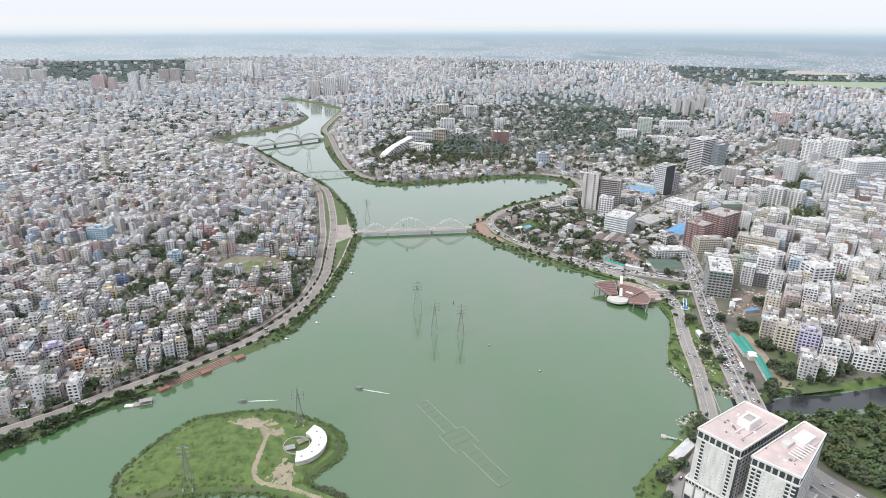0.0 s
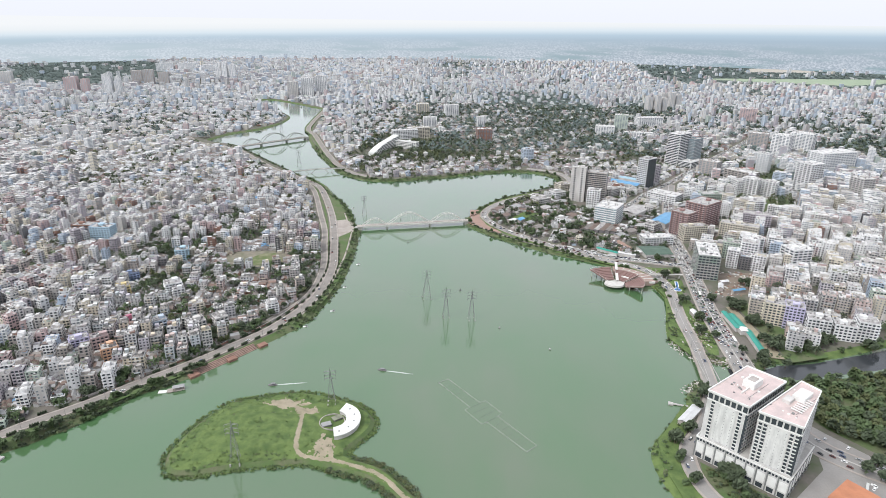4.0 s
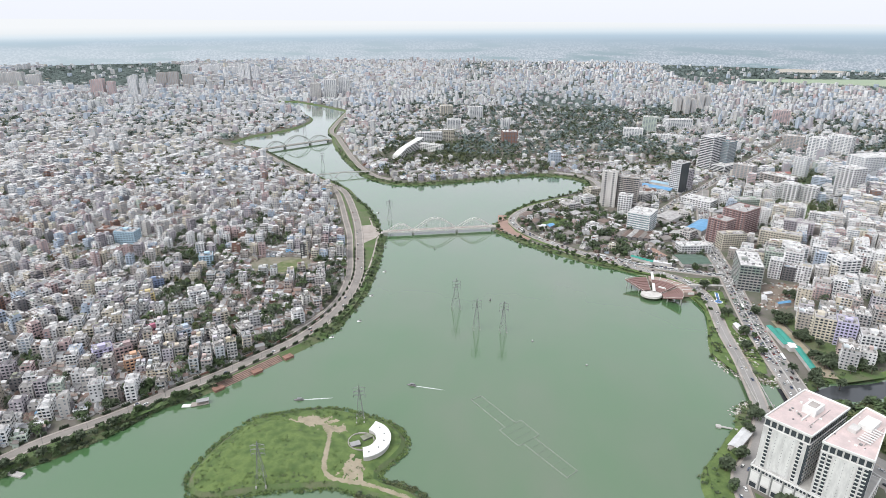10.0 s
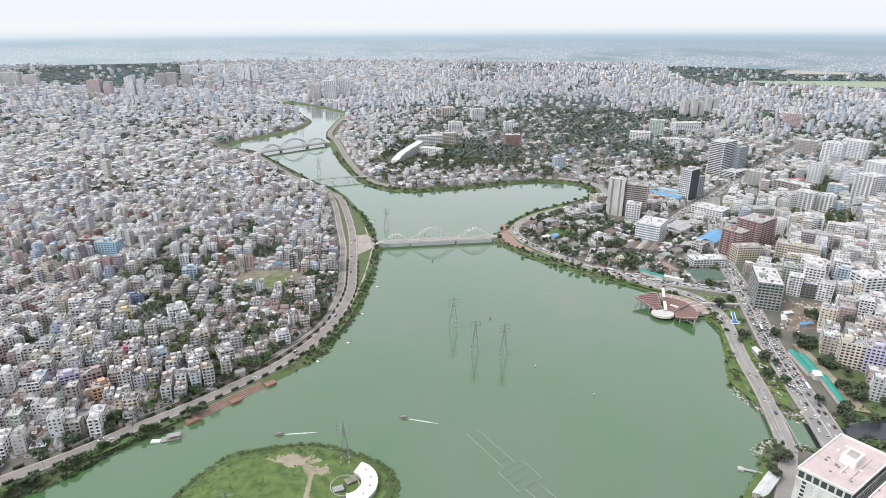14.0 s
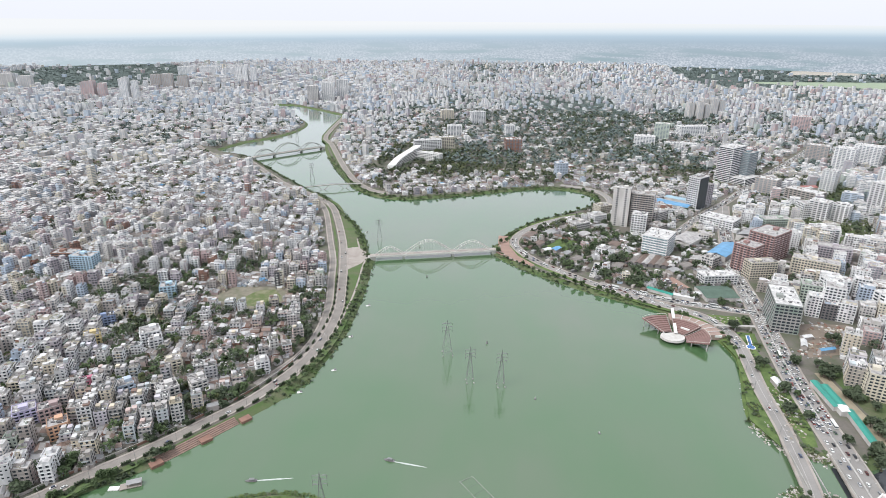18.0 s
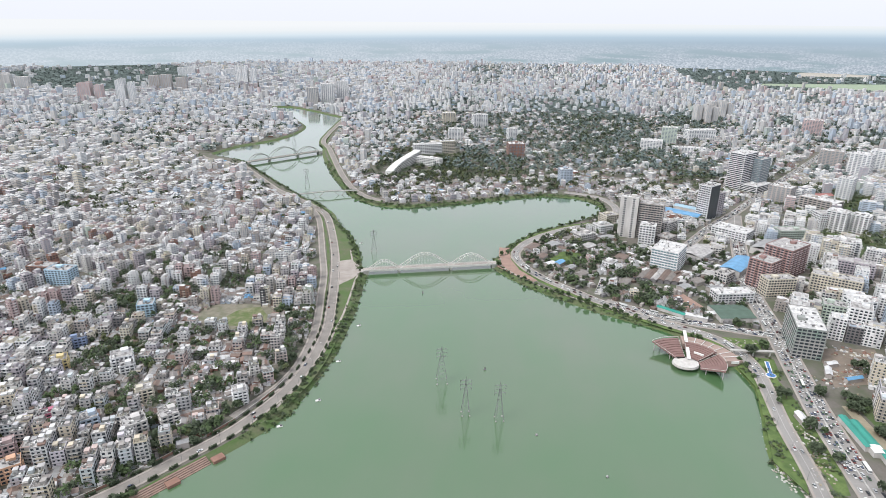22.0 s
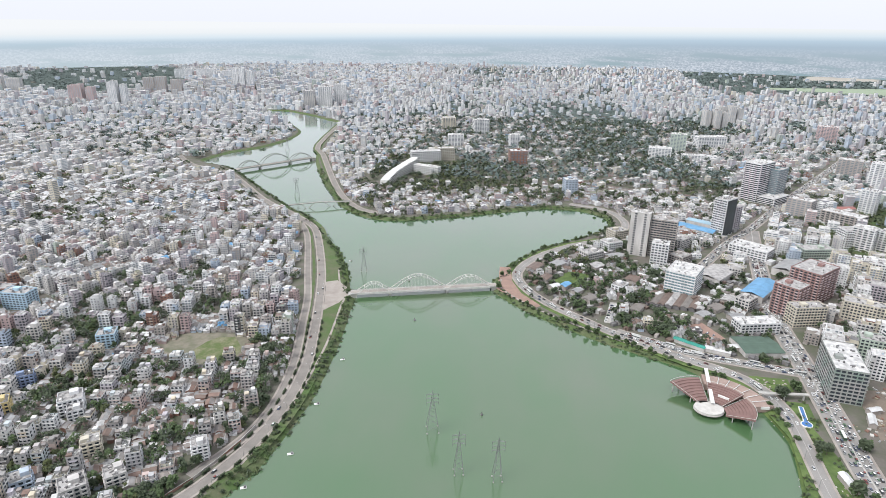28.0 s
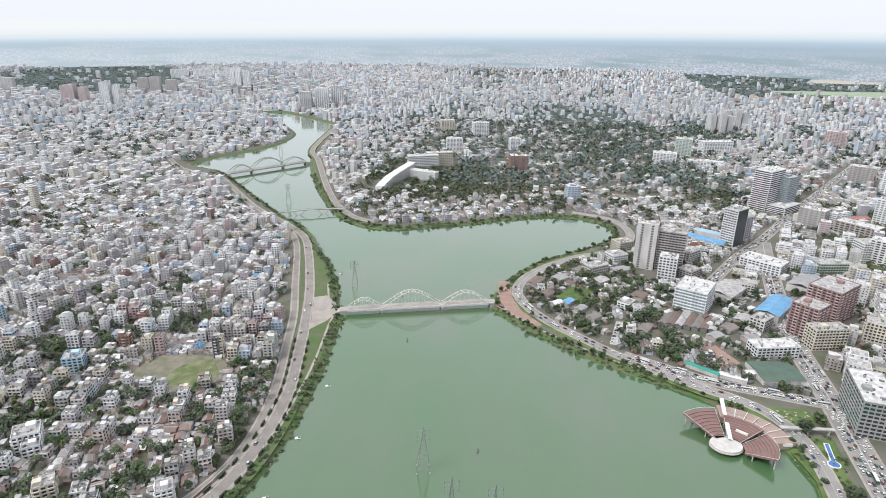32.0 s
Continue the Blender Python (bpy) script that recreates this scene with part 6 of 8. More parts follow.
def shed_proto(hx, hy, style):
    root = thing("tin_house", "low brick house under patched corrugated tin sheets", "house", "tin-roofed houses")
    ez = 2.7 + 1.2 * style
    walls_ = Quads().box(-0.3 * hx, 0, 0, 0.7 * hx, hy, ez).box(0.68 * hx, -0.1 * hy, 0, 0.28 * hx, 0.85 * hy, ez - 0.6)
    for x0, x1, yy, e in ((-1.05 * hx, 0.44 * hx, hy + 0.4, ez), (0.36 * hx, 1.05 * hx, 0.9 * hy, ez - 0.6)):
        xm, rz, n_ = (x0 + x1) / 2, e + 1.2, 10
        for a, b, za, zb in ((x0, xm, e - 0.15, rz), (xm, x1, rz, e - 0.15)):
            q = Quads()
            for k in range(n_):
                ya, yb = -yy + 2 * yy * k / n_, -yy + 2 * yy * (k + 1) / n_
                ym, lift = (ya + yb) / 2, 0.08
                q.add([[(a, ya, za), (b, ya, zb), (b, ym, zb + lift), (a, ym, za + lift)], [(a, ym, za + lift), (b, ym, zb + lift), (b, yb, zb), (a, yb, za)]])
            part("roof_sheet", q, SHED_TIN, root)
        walls_.add([[(x0 + 0.3, -yy + 0.45, e - 0.1), (x1 - 0.3, -yy + 0.45, e - 0.1), (xm, -yy + 0.45, rz - 0.1), (xm, -yy + 0.45, rz - 0.1)]])
    part("wall", walls_, WALLS[3 + 4 * (style % 2)], root)
    return root


for i in np.nonzero(own)[0]:
    hx, hy = round(float(CHX[i]) * 2) / 2, round(float(CHY[i]) * 2) / 2
    at = pose(CX[i], CY[i], GZ, 0, 0, math.degrees(CT[i]))
    if is_shed[i]:
        key = ("shed", min(hx, 5.0), 4.2, int(i) % 3)
    else:
        key = ("house", min(max(hx, 3.5), 7.0), 4.0 if hy < 4.4 else 5.0 if hy < 5.6 else 6.5, int(levels[i]), int(i) % 2)
    if key not in protos:
        protos[key] = shed_proto(*key[1:]) if key[0] == "shed" else house_proto(*key[1:])
        protos[key].matrix_world = at
    else:
        copy_thing(protos[key], at)

# ---- trees as things: shore belts, roadside, the hotel's grove ----
def tree_proto(seed, r, h, bush=False):
    g = np.random.default_rng(seed)
    root = thing("bush" if bush else "tree", "dense dark green waterside bush" if bush else "leafy dark green broad-crowned tree", "bush" if bush else "tree", "shore planting")
    if not bush:
        q = Quads().tube([(0, 0, -0.5), (0.1, 0, h * 0.3), (0.15, 0.1, h * 0.6)], [0.32, 0.24, 0.12], 0, 6)
        for k in range(4):
            a = 1.57 * k + g.uniform(0, 1)
            q.tube([(0.1, 0, h * 0.32), (r * 0.5 * math.cos(a), r * 0.5 * math.sin(a), h * 0.62)], [0.15, 0.06], 0, 5)
        part("trunk", q, BARK, root)
    lobes = []
    for k in range(5 if not bush else 3):
        a = g.uniform(0, 6.28)
        d = r * g.uniform(0.25, 0.55)
        lobes.append(leafy(np.array([d * math.cos(a)]), np.array([d * math.sin(a)]), np.array([0.0 if bush else h * 0.25]), np.array([r * g.uniform(0.45, 0.7)]), np.array([h * (0.75 if not bush else 0.95) * g.uniform(0.8, 1.1)]), 55, 0.55 + 0.05 * r, g))
    part("crown", quad_mesh("crown", np.concatenate(lobes), np.zeros(sum(len(v) for v in lobes)), [LEAF2 if seed % 3 == 0 else LEAF]), None, root)
    return root


tree_kinds = [tree_proto(k, r, h) for k, (r, h) in enumerate(((3.2, 7), (4.0, 9), (5.0, 11), (2.6, 6), (4.4, 10)))]
bush_kinds = [tree_proto(20 + k, r, h, True) for k, (r, h) in enumerate(((2.2, 2.6), (3.0, 3.6), (1.6, 1.8)))]
used = set()
rt = random.Random(5)


def plant(kinds, x, y, z=GZ - 0.1, s=1.0):
    k = rt.choice(kinds)
    m = pose(x, y, z, 0, 0, rt.uniform(0, 360)) @ Matrix.Diagonal((1, 1, 1, 1))
    if k.name not in used:
        used.add(k.name)
        k.matrix_world = m
    else:
        copy_thing(k, m)


def plant_along(pts, off, step, jitter, kinds, chance=1.0, z=GZ - 0.1):
    line = shifted(pts, off, False)
    d = 0.0
    for a, b in zip(line, line[1:]):
        seg = float(np.hypot(*(b - a)))
        while d < seg:
            if rt.random() < chance:
                p = a + (b - a) * d / max(seg, 1e-6)
                plant(kinds, p[0] + rt.uniform(-jitter, jitter), p[1] + rt.uniform(-jitter, jitter), z)
            d += step
        d -= seg


WS = smooth(SHORE_WEST, False, 2)
plant_along(WS[:14], OUT * 7.0, 4.2, 1.8, tree_kinds[:2] + tree_kinds[3:4] + bush_kinds, 0.95, 2.0)
plant_along(WS[:12], OUT * 3.0, 4.0, 1.2, bush_kinds, 0.9, 0.6)
plant_along(WS[18:60], OUT * 8.0, 9.0, 2.0, [tree_kinds[3]] + bush_kinds * 2, 0.42, 2.3)
plant_along(smooth(SHORE_EAST[:20], False, 2), OUT * 8.5, 8.0, 1.5, [tree_kinds[3], tree_kinds[0]] + bush_kinds, 0.75, 2.7)
plant_along(smooth(SHORE_COVE[19:], False, 2), OUT * 9.0, 8.0, 2.0, [tree_kinds[3], tree_kinds[0]] + bush_kinds, 0.5, 3.0)
plant_along(smooth(SHORE_EAST[-14:-7], False, 3), OUT * 12.0, 6.0, 2.0, [tree_kinds[3]] + bush_kinds * 2, 0.4)
for _ in range(24):
    x, y = rt.uniform(258, 420), rt.uniform(335, 495)
    if not inside(x, y, [(264, 478), (285, 420), (310, 395), (345, 370), (430, 400), (430, 510), (320, 490)]) or near_line(np.array([x]), np.array([y]), AVENUE)[0] < 14:
        continue
    plant([tree_kinds[1], tree_kinds[2], tree_kinds[4]], x, y)
for x, y, n_, r in ((190, 353, 16, 9), (160, 374, 3, 3), (162, 394, 4, 3), (163, 350, 3, 4), (177, 411, 4, 3), (195, 444, 3, 3), (250, 445, 6, 5), (206, 460, 5, 4), (300, 372, 8, 9), (150, 900, 8, 16), (130, 860, 6, 9), (170, 835, 10, 13), (150, 1000, 4, 14), (60, 1010, 5, 12), (95, 960, 5, 12), (252, 780, 5, 2.5), (242, 640, 4, 6), (247, 605, 5, 8), (248, 570, 4, 8), (244, 720, 4, 3), (262, 735, 4, 4), (280, 650, 5, 5), (302, 640, 12, 9), (306, 600, 14, 8), (308, 560, 15, 9), (330, 548, 10, 10), (360, 556, 8, 8), (400, 556, 8, 8), (340, 700, 5, 12), (280, 520, 8, 8)):
    for _ in range(n_):
        plant(tree_kinds, x + rt.gauss(0, r * 0.6), y + rt.gauss(0, r * 0.8))

# grassy verges and pavings
def patch_of(name, poly, mat_, label, z, kind_="structure"):
    poly = [tuple(p) for p in poly]
    me = bpy.data.meshes.new(name)
    me.from_pydata([(x, y, z) for x, y in poly] + [(x, y, GZ - 0.5) for x, y in poly], [], [tuple(range(len(poly)))] + [(i, i + len(poly), (i + 1) % len(poly) + len(poly), (i + 1) % len(poly)) for i in range(len(poly)) if z > 1])
    me.materials.append(mat_)
    return tagged(new(name, me), label, name.split("_")[0], kind=kind_)


patch_of("grass_verge", [(206, 560), (221, 622), (229, 662), (224, 694), (233, 696), (234, 660), (226, 604), (223, 551), (217, 528)], GRASS, "strip of rough green grass between lake and road", GZ + 0.05)
patch_of("grass_verge", [(240, 690), (252, 690), (256, 640), (252, 560), (245, 530), (236, 530), (238, 604), (245, 660)], GRASS, "rough green verge between two roads", GZ + 0.05)
patch_of("garden_bed", [(243, 676), (258, 678), (264, 712), (246, 714)], GRASS, "green planted bed around the blue basin", GZ + 0.07)
patch_of("garden", [(228, 752), (262, 750), (260, 730), (236, 726)], GRASS, "small formal garden with pale flower beds", GZ + 0.08)
patch_of("mud_ground", [(-331, 722), (-339, 738), (-329, 753), (-308, 763), (-263, 763), (-246, 748), (-245, 730), (-258, 704), (-282, 701), (-308, 703)], surf("trampled_earth", (0.25, 0.225, 0.18), 0.95, (0.12, 0.14, 0.08), 0.12, 0.7, 1.0), "trampled brown earth round a playing field", GZ + 0.04)
patch_of("field", [(-292, 711), (-296, 730), (-291, 745), (-284, 754), (-268, 758), (-254, 741), (-250, 728), (-253, 718), (-269, 713)], FIELD, "worn green playing field among houses", GZ + 0.07)
patch_of("paving_west", [(-218, 905), (-205, 912), (-188, 893), (-180, 872), (-186, 850), (-198, 828), (-207, 845)], PAVING, "dusty brown paved bridge forecourt", GZ + 0.06)
patch_of("paving_east", [(-6, 985), (8, 985), (11, 940), (22, 905), (44, 874), (38, 868), (12, 890), (-8, 915), (-6, 945)], REDPAVE, "brick-red paved bridge forecourt", GZ + 0.06)
patch_of("yard_dirt", [(299, 668), (356, 684), (372, 744), (314, 740)], surf("site_mud", (0.25, 0.205, 0.165), 0.95, (0.16, 0.135, 0.11), 0.1, 0.7, 1.0), "bare brown earth building site", GZ + 0.05)
patch_of("yard_dirt", [(294, 530), (306, 528), (300, 640), (291, 640)], SOIL, "bare orange earth strip beside canopies", GZ + 0.05)
patch_of("rough_ground", [(309, 522), (303, 645), (318, 655), (336, 620), (350, 572), (350, 535)], BANK, "weedy dark ground between canopies and houses", GZ + 0.045)
patch_of("parking_lot", [(192, 845), (216, 856), (230, 822), (207, 806)], REDPAVE, "brick-coloured car park", GZ + 0.06)
patch_of("parking_strip", [(110, 842), (124, 894), (139, 894), (127, 838)], CONCRETE, "pale concrete strip full of parked cars", GZ + 0.06)
FORECOURT = [(216, 330), (262, 372), (272, 410), (268, 440), (285, 415), (305, 390), (340, 366), (300, 300), (240, 300)]
patch_of("hotel_forecourt", FORECOURT, ASPHALT, "grey asphalt hotel forecourt", GZ + 0.04)
patch_of("grass_bank", [(186, 446), (166, 418), (150, 394), (147, 368), (152, 335), (170, 290), (182, 305), (166, 334), (161, 357), (161, 374), (165, 392), (176, 408), (187, 426)], GRASS, "green grass bank between lake and road", GZ + 0.05)
patch_of("wood_floor", [(268, 480), (272, 455), (290, 420), (310, 395), (345, 370), (520, 420), (520, 560), (380, 506), (320, 492)], BANK, "dark weedy ground under the wood", GZ + 0.06)
patch_of("hedge_ground", [(175, 374), (217, 336), (207, 318), (186, 326), (177, 344), (173, 360)], BANK, "dark weedy planting below the hotel", GZ + 0.055)
patch_of("hedge_strip", [(174, 391), (187, 408), (200, 428), (206, 420), (172, 383)], BANK, "weedy strip beside the hotel", GZ + 0.05)
patch_of("lawn", [(60, 945), (85, 985), (110, 975), (95, 930)], GRASS, "yellowing lawn between workshops", GZ + 0.06)
for k in range(26):
    x, y = rt.uniform(234, 258), rt.uniform(731, 748)
    b_ = thing("flower_bed", "pale clipped flower bed in a small garden", "flower bed", "garden beds")
    part("bed", Quads().box(x, y, GZ, rt.uniform(0.6, 1.3), rt.uniform(0.5, 0.9), GZ + 0.5, rt.uniform(0, 3)), PAVING if k % 3 else LEAF2, b_)

shore_line = [tuple(p) for p in shifted(smooth(SHORE_WEST[9:25], False, 2), OUT * 9.2, False)]
patch_of("rough_bank", [p for p in WEST_EXPRESS if 545 < p[1] < 1170] + shore_line[::-1], BANK, "weedy ground between the road and the lake", GZ + 0.03)
# west and airfield floors are paled blue-green, haze put into their colour
for nm_, poly in zip(("west", "airfield", "east"), GROVES):
    patch_of("wood_floor", poly, surf("wood_floor_" + nm_, (0.13, 0.17, 0.15), 0.95, (0.09, 0.125, 0.11), 0.02, 0.2, 0.9) if nm_ != "east" else BANK, "dark green ground under a distant wood", GZ + 0.05)

# red stepped bank on the west shore
steps = thing("stepped_bank", "brick-red stepped embankment with platforms", "embankment")
STEPS = surf("worn_brick_steps", (0.31, 0.215, 0.175), 0.9, (0.20, 0.145, 0.12), 0.2, 1.2, 0.9)
sp_ = smooth([(-247, 456), (-242, 462), (-223, 488), (-206, 512)], False, 4)
for k in range(5):
    part("step", ribbon([tuple(p) for p in shifted(sp_, OUT * (0.6 + 1.6 * k), False)], 1.7, -1, 0.35 + 0.66 * k), STEPS, steps)
for x, y in ((-246, 459), (-223, 489), (-203, 517)):
    part("platform", Quads().box(x, y, -1, 4.5, 3.2, 2.2, math.radians(52)), W["brick"], steps, "dark brick landing platform")

# lakeside walk and bank wall
WALK = shifted(smooth(SHORE_WEST[10:21], False, 3), OUT * 13, False)
solid("path_west", ribbon([tuple(p) for p in WALK], 2.2, GZ - 0.6, GZ + 0.12), PAVING, "pale lakeside footpath", "path")
EWALK = shifted(smooth(SHORE_EAST[8:17], False, 3), OUT * 11, False)
solid("path_east", ribbon([tuple(p) for p in EWALK], 2.0, GZ - 0.6, GZ + 0.12), PAVING, "pale lakeside footpath", "path")


for pts, off_, wd, nm in ((WEST_EXPRESS[27:60], 10.5, 6.5, "grass_verge"), (WEST_EXPRESS[33:58], -9.3, 3.4, "grass_verge"), (WEST_EXPRESS[3:16], 10.5, 6, "grass_verge"), (EAST_ROAD[9:46], 9.5, 5.5, "grass_verge"), (NECK_ROAD, 9, 5, "grass_verge")):
    solid(nm, ribbon([tuple(p) for p in shifted(pts, off_, False)], wd, GZ - 0.3, GZ + 0.05), BANK if pts[0][0] < -100 else GRASS, "rough weedy roadside grass verge", "grass")

# ---- sheds, canopies and yards ----
def long_shed(name, label, cx, cy, hx, hy, rot, eave, ridge, roof, wall=None, n=6):
    root = thing(name, label, "shed", at=pose(cx, cy, GZ, 0, 0, rot))
    part("wall", Quads().box(0, 0, 0, hx - 0.4, hy - 0.4, eave), wall or WALLS[1], root)
    for s in (-1, 1):
        for k in range(n):
            a, b = -hx + 2 * hx * k / n, -hx + 2 * hx * (k + 1) / n - 0.08
            part("roof_sheet", Quads().add([[(a, s * hy, eave), (b, s * hy, eave), (b, 0, ridge), (a, 0, ridge)], [(a, s * hy, eave - 0.12), (a, s * hy, eave), (a, 0, ridge), (a, 0, ridge - 0.12)]]), roof, root)
    return root


long_shed("canopy", "long green sheet-roofed canopy beside the avenue", 281.5, 600, 20, 3.3, 92, 4.2, 5.2, GREENROOF)
long_shed("canopy", "long green sheet-roofed canopy beside a lane", 288, 598, 17, 3.0, 92, 4.0, 4.9, GREENROOF)
long_shed("canopy", "green sheet-roofed canopy near the canal", 288.5, 556, 22, 3.2, 86, 4.2, 5.2, GREENROOF)
long_shed("canopy", "small white canopy between green roofs", 286, 578, 5, 4.5, 90, 4.8, 5.4, WHITE, n=4)
long_shed("yard_shed", "green-roofed parking shed by the lake road", 189, 802, 16, 3.6, -36, 3.6, 4.8, GREENROOF)
long_shed("yard_shed", "white-roofed shed beside the car park", 213, 791, 12, 4, -20, 4, 5, TINS[2])
long_shed("sports_hall", "dark green sheet-roofed sports hall", 254, 804, 20, 17, 8, 5, 6.8, surf("dark_green_sheet", (0.10, 0.155, 0.12), 0.75), n=14)
long_shed("warehouse", "bright blue sheet-roofed warehouse", 307, 945, 30, 13, 52, 8, 11, TINS[4])
long_shed("warehouse", "blue sheet-roofed factory shed", 292, 1168, 30, 12, -38, 9, 11.5, TINS[4])
long_shed("warehouse", "pale blue factory shed", 310, 1196, 24, 9, -38, 10, 12, surf("pale_blue_sheet", (0.36, 0.52, 0.62), 0.6))
long_shed("warehouse", "low hall with a faded red sheet roof among trees", 580, 1328, 22, 9, 12, 6, 8.5, surf("faded_red_sheet", (0.42, 0.19, 0.17), 0.7))
long_shed("warehouse", "big pale grey vaulted warehouse", 372, 1018, 24, 16, 48, 9, 13, TINS[0])
long_shed("warehouse", "grey sheet-roofed warehouse behind the office block", 268, 985, 26, 15, 50, 9, 12, ROOFS[0])
for k in range(8):
    long_shed("factory_shed", "narrow rusty sheet-roofed factory bay", 172 + 8.2 * k, 905 - 1.5 * k + 4, 21, 3.9, 62, 4.2, 5.6, (TINS[1], TINS[3], TINS[1], ROOFS[0])[k % 4], WALLS[4], 4)
for x, y, hx, hy, rot, mt in WORKSHOPS:
    long_shed("workshop", "low workshop under a patched sheet roof", x, y, hx, hy, rot, 4.2, 5.8, mt, WALLS[3], 3)
for x, y, hx, hy, rot, top, fl, wm_ in OFFICES:
    block_building("office_block", "low plain office block among workshops", "building", x, y, hx, hy, rot, top, fl, wm_, CEM, cols=(max(3, int(hx / 2)), max(3, int(hy / 2))))
tr_ = thing("orange_roof_house", "low building with a terracotta-orange roof", "building")
part("wall", Quads().box(264, 339, GZ, 14, 10, 9, math.radians(39)), WALLS[2], tr_)
part("roof", Quads().box(264, 339, 9, 14.6, 10.6, 9.6, math.radians(39)), surf("terracotta", (0.52, 0.22, 0.12), 0.8), tr_)

# blue fountain basin beside the road
basin = thing("fountain_basin", "narrow blue-tiled water basin with a round end", "basin")
BASIN = surf("blue_tile", (0.07, 0.19, 0.45), 0.25, amount=0.3)
part("channel_wall", Quads().box(252.5, 694, GZ, 2.0, 12, GZ + 1.0, math.radians(-12)), WHITE, basin)
part("channel", Quads().box(252.5, 694, GZ + 1.0, 1.3, 11.4, GZ + 1.06, math.radians(-12)), BASIN, basin)
part("pool_wall", Quads().prism([(249.5 + 4.6 * math.cos(a), 681 + 4.2 * math.sin(a)) for a in np.linspace(0, 6.2832, 20, endpoint=False)], GZ, GZ + 1.0), WHITE, basin)
part("pool", Quads().prism([(249.5 + 3.9 * math.cos(a), 681 + 3.5 * math.sin(a)) for a in np.linspace(0, 6.2832, 20, endpoint=False)], GZ + 1.0, GZ + 1.08), BASIN, basin)
over = thing("foot_overpass", "pale concrete footway bridging over the road", "footbridge")
part("deck", Quads().box(245, 717, 8.4, 21, 1.6, 9.2, 0.05), CONCRETE, over)
for x in (228, 246, 262):
    part("column", Quads().box(x, 716.6 + (x - 245) * 0.05, GZ, 0.6, 0.6, 8.4), CONCRETE, over)

# ---- on the water ----
def boat(x, y, rot, ln=7.0):
    root = thing("motor_boat", "small dark motor boat with a canopy on the lake", "boat", "lake boats", at=pose(x, y, 0, 0, 0, rot))
    q = Quads()
    outline = [(-ln / 2, -1.1), (ln * 0.25, -1.15), (ln / 2, 0), (ln * 0.25, 1.15), (-ln / 2, 1.1)]
    part("hull", q.prism(outline, -0.3, 0.7), W["dark"], root)
    part("canopy", Quads().box(-0.6, 0, 1.9, 1.9, 1.0, 2.0), STEEL, root)
    for a in (-2.2, 1.0):
        for b in (-0.85, 0.85):
            part("post", Quads().tube([(a, b, 0.7), (a, b, 1.9)], 0.05, 0, 4), STEEL, root)
    return root


boat(-78, 483, 172, 8)
boat(-171, 451, 190, 8)
WAKE = surf("pale_foam", (0.62, 0.66, 0.62), 0.5, (0.3, 0.38, 0.32), 0.4, 2.0, 0.9)
for x, y, rot, ln in ((-62, 480.5, -8, 14), (-155, 454.5, 12, 14)):
    wk = Quads()
    c_, s_ = math.cos(math.radians(rot)), math.sin(math.radians(rot))
    for k in range(14):
        a, b = -ln + 2 * ln * k / 14, -ln + 2 * ln * (k + 1) / 14
        w0, w1 = 0.25 + 0.9 * (k / 14) ** 0.6, 0.25 + 0.9 * ((k + 1) / 14) ** 0.6
        w0, w1 = w0 * (1 - (k / 14) ** 3), w1 * (1 - ((k + 1) / 14) ** 3)
        wk.add([[(x + c_ * a + s_ * w0, y + s_ * a - c_ * w0, 0.03), (x + c_ * b + s_ * w1, y + s_ * b - c_ * w1, 0.03), (x + c_ * b - s_ * w1, y + s_ * b + c_ * w1, 0.03), (x + c_ * a - s_ * w0, y + s_ * a + c_ * w0, 0.03)]])
    solid("boat_wake", wk, WAKE, "thin pale wake behind a boat", "wake", "stuff")
for x, y, kind_ in ((-12, 665, 1), (33, 574, 0), (82, 533, 0), (-94, 825, 1), (-152, 662, 2), (-150, 735, 2), (-152, 598, 2), (-118, 930, 1), (-208, 985, 2), (-172, 560, 2)):
    if kind_ == 2:
        r_ = thing("raft", "small white floating raft by the shore", "raft", "shore rafts")
        part("float", Quads().box(x, y, -0.3, 2.2, 1.2, 0.4, 0.4), WHITE, r_)
        part("cabin", Quads().box(x + 1, y + 0.4, 0.4, 0.7, 0.7, 1.7, 0.4), W["dark"], r_)
    else:
        r_ = thing("buoy", "dark round marker buoy with a pale top", "buoy", "lake buoys")
        part("float", Quads().tube([(x, y, -0.4), (x, y, 0.3), (x, y, 1.0 + kind_)], [0.9, 1.1, 0.3], 0, 8), W["dark"], r_)
        part("cap", Quads().tube([(x, y, 1.0 + kind_), (x, y, 1.7 + kind_)], [0.6, 0.4], 0, 8), W["dark"] if kind_ else WHITE, r_)
# pipe frame of the submerged fountain
fr = thing("pipe_frame", "floating rectangular pipe frame lying on the lake", "frame")
PIPE = surf("pale_grey_pipe", (0.34, 0.37, 0.32), 0.6)
WET = surf("wet_grey_pipe", (0.20, 0.23, 0.19), 0.6)
rim_ = [(-24, 466.6), (-15.6, 472.9), (13.4, 438.5), (17.9, 442.2), (31.7, 425.5), (27.8, 421.3), (57, 387.1), (48.9, 379.1), (19.2, 413), (15, 410), (0.5, 427.6), (4.7, 432)]
for a, b in zip(rim_, rim_[1:] + rim_[:1]):
    part("pipe", Quads().tube([(*a, 0.15), (*b, 0.15)], 0.24, 0, 6), PIPE, fr)
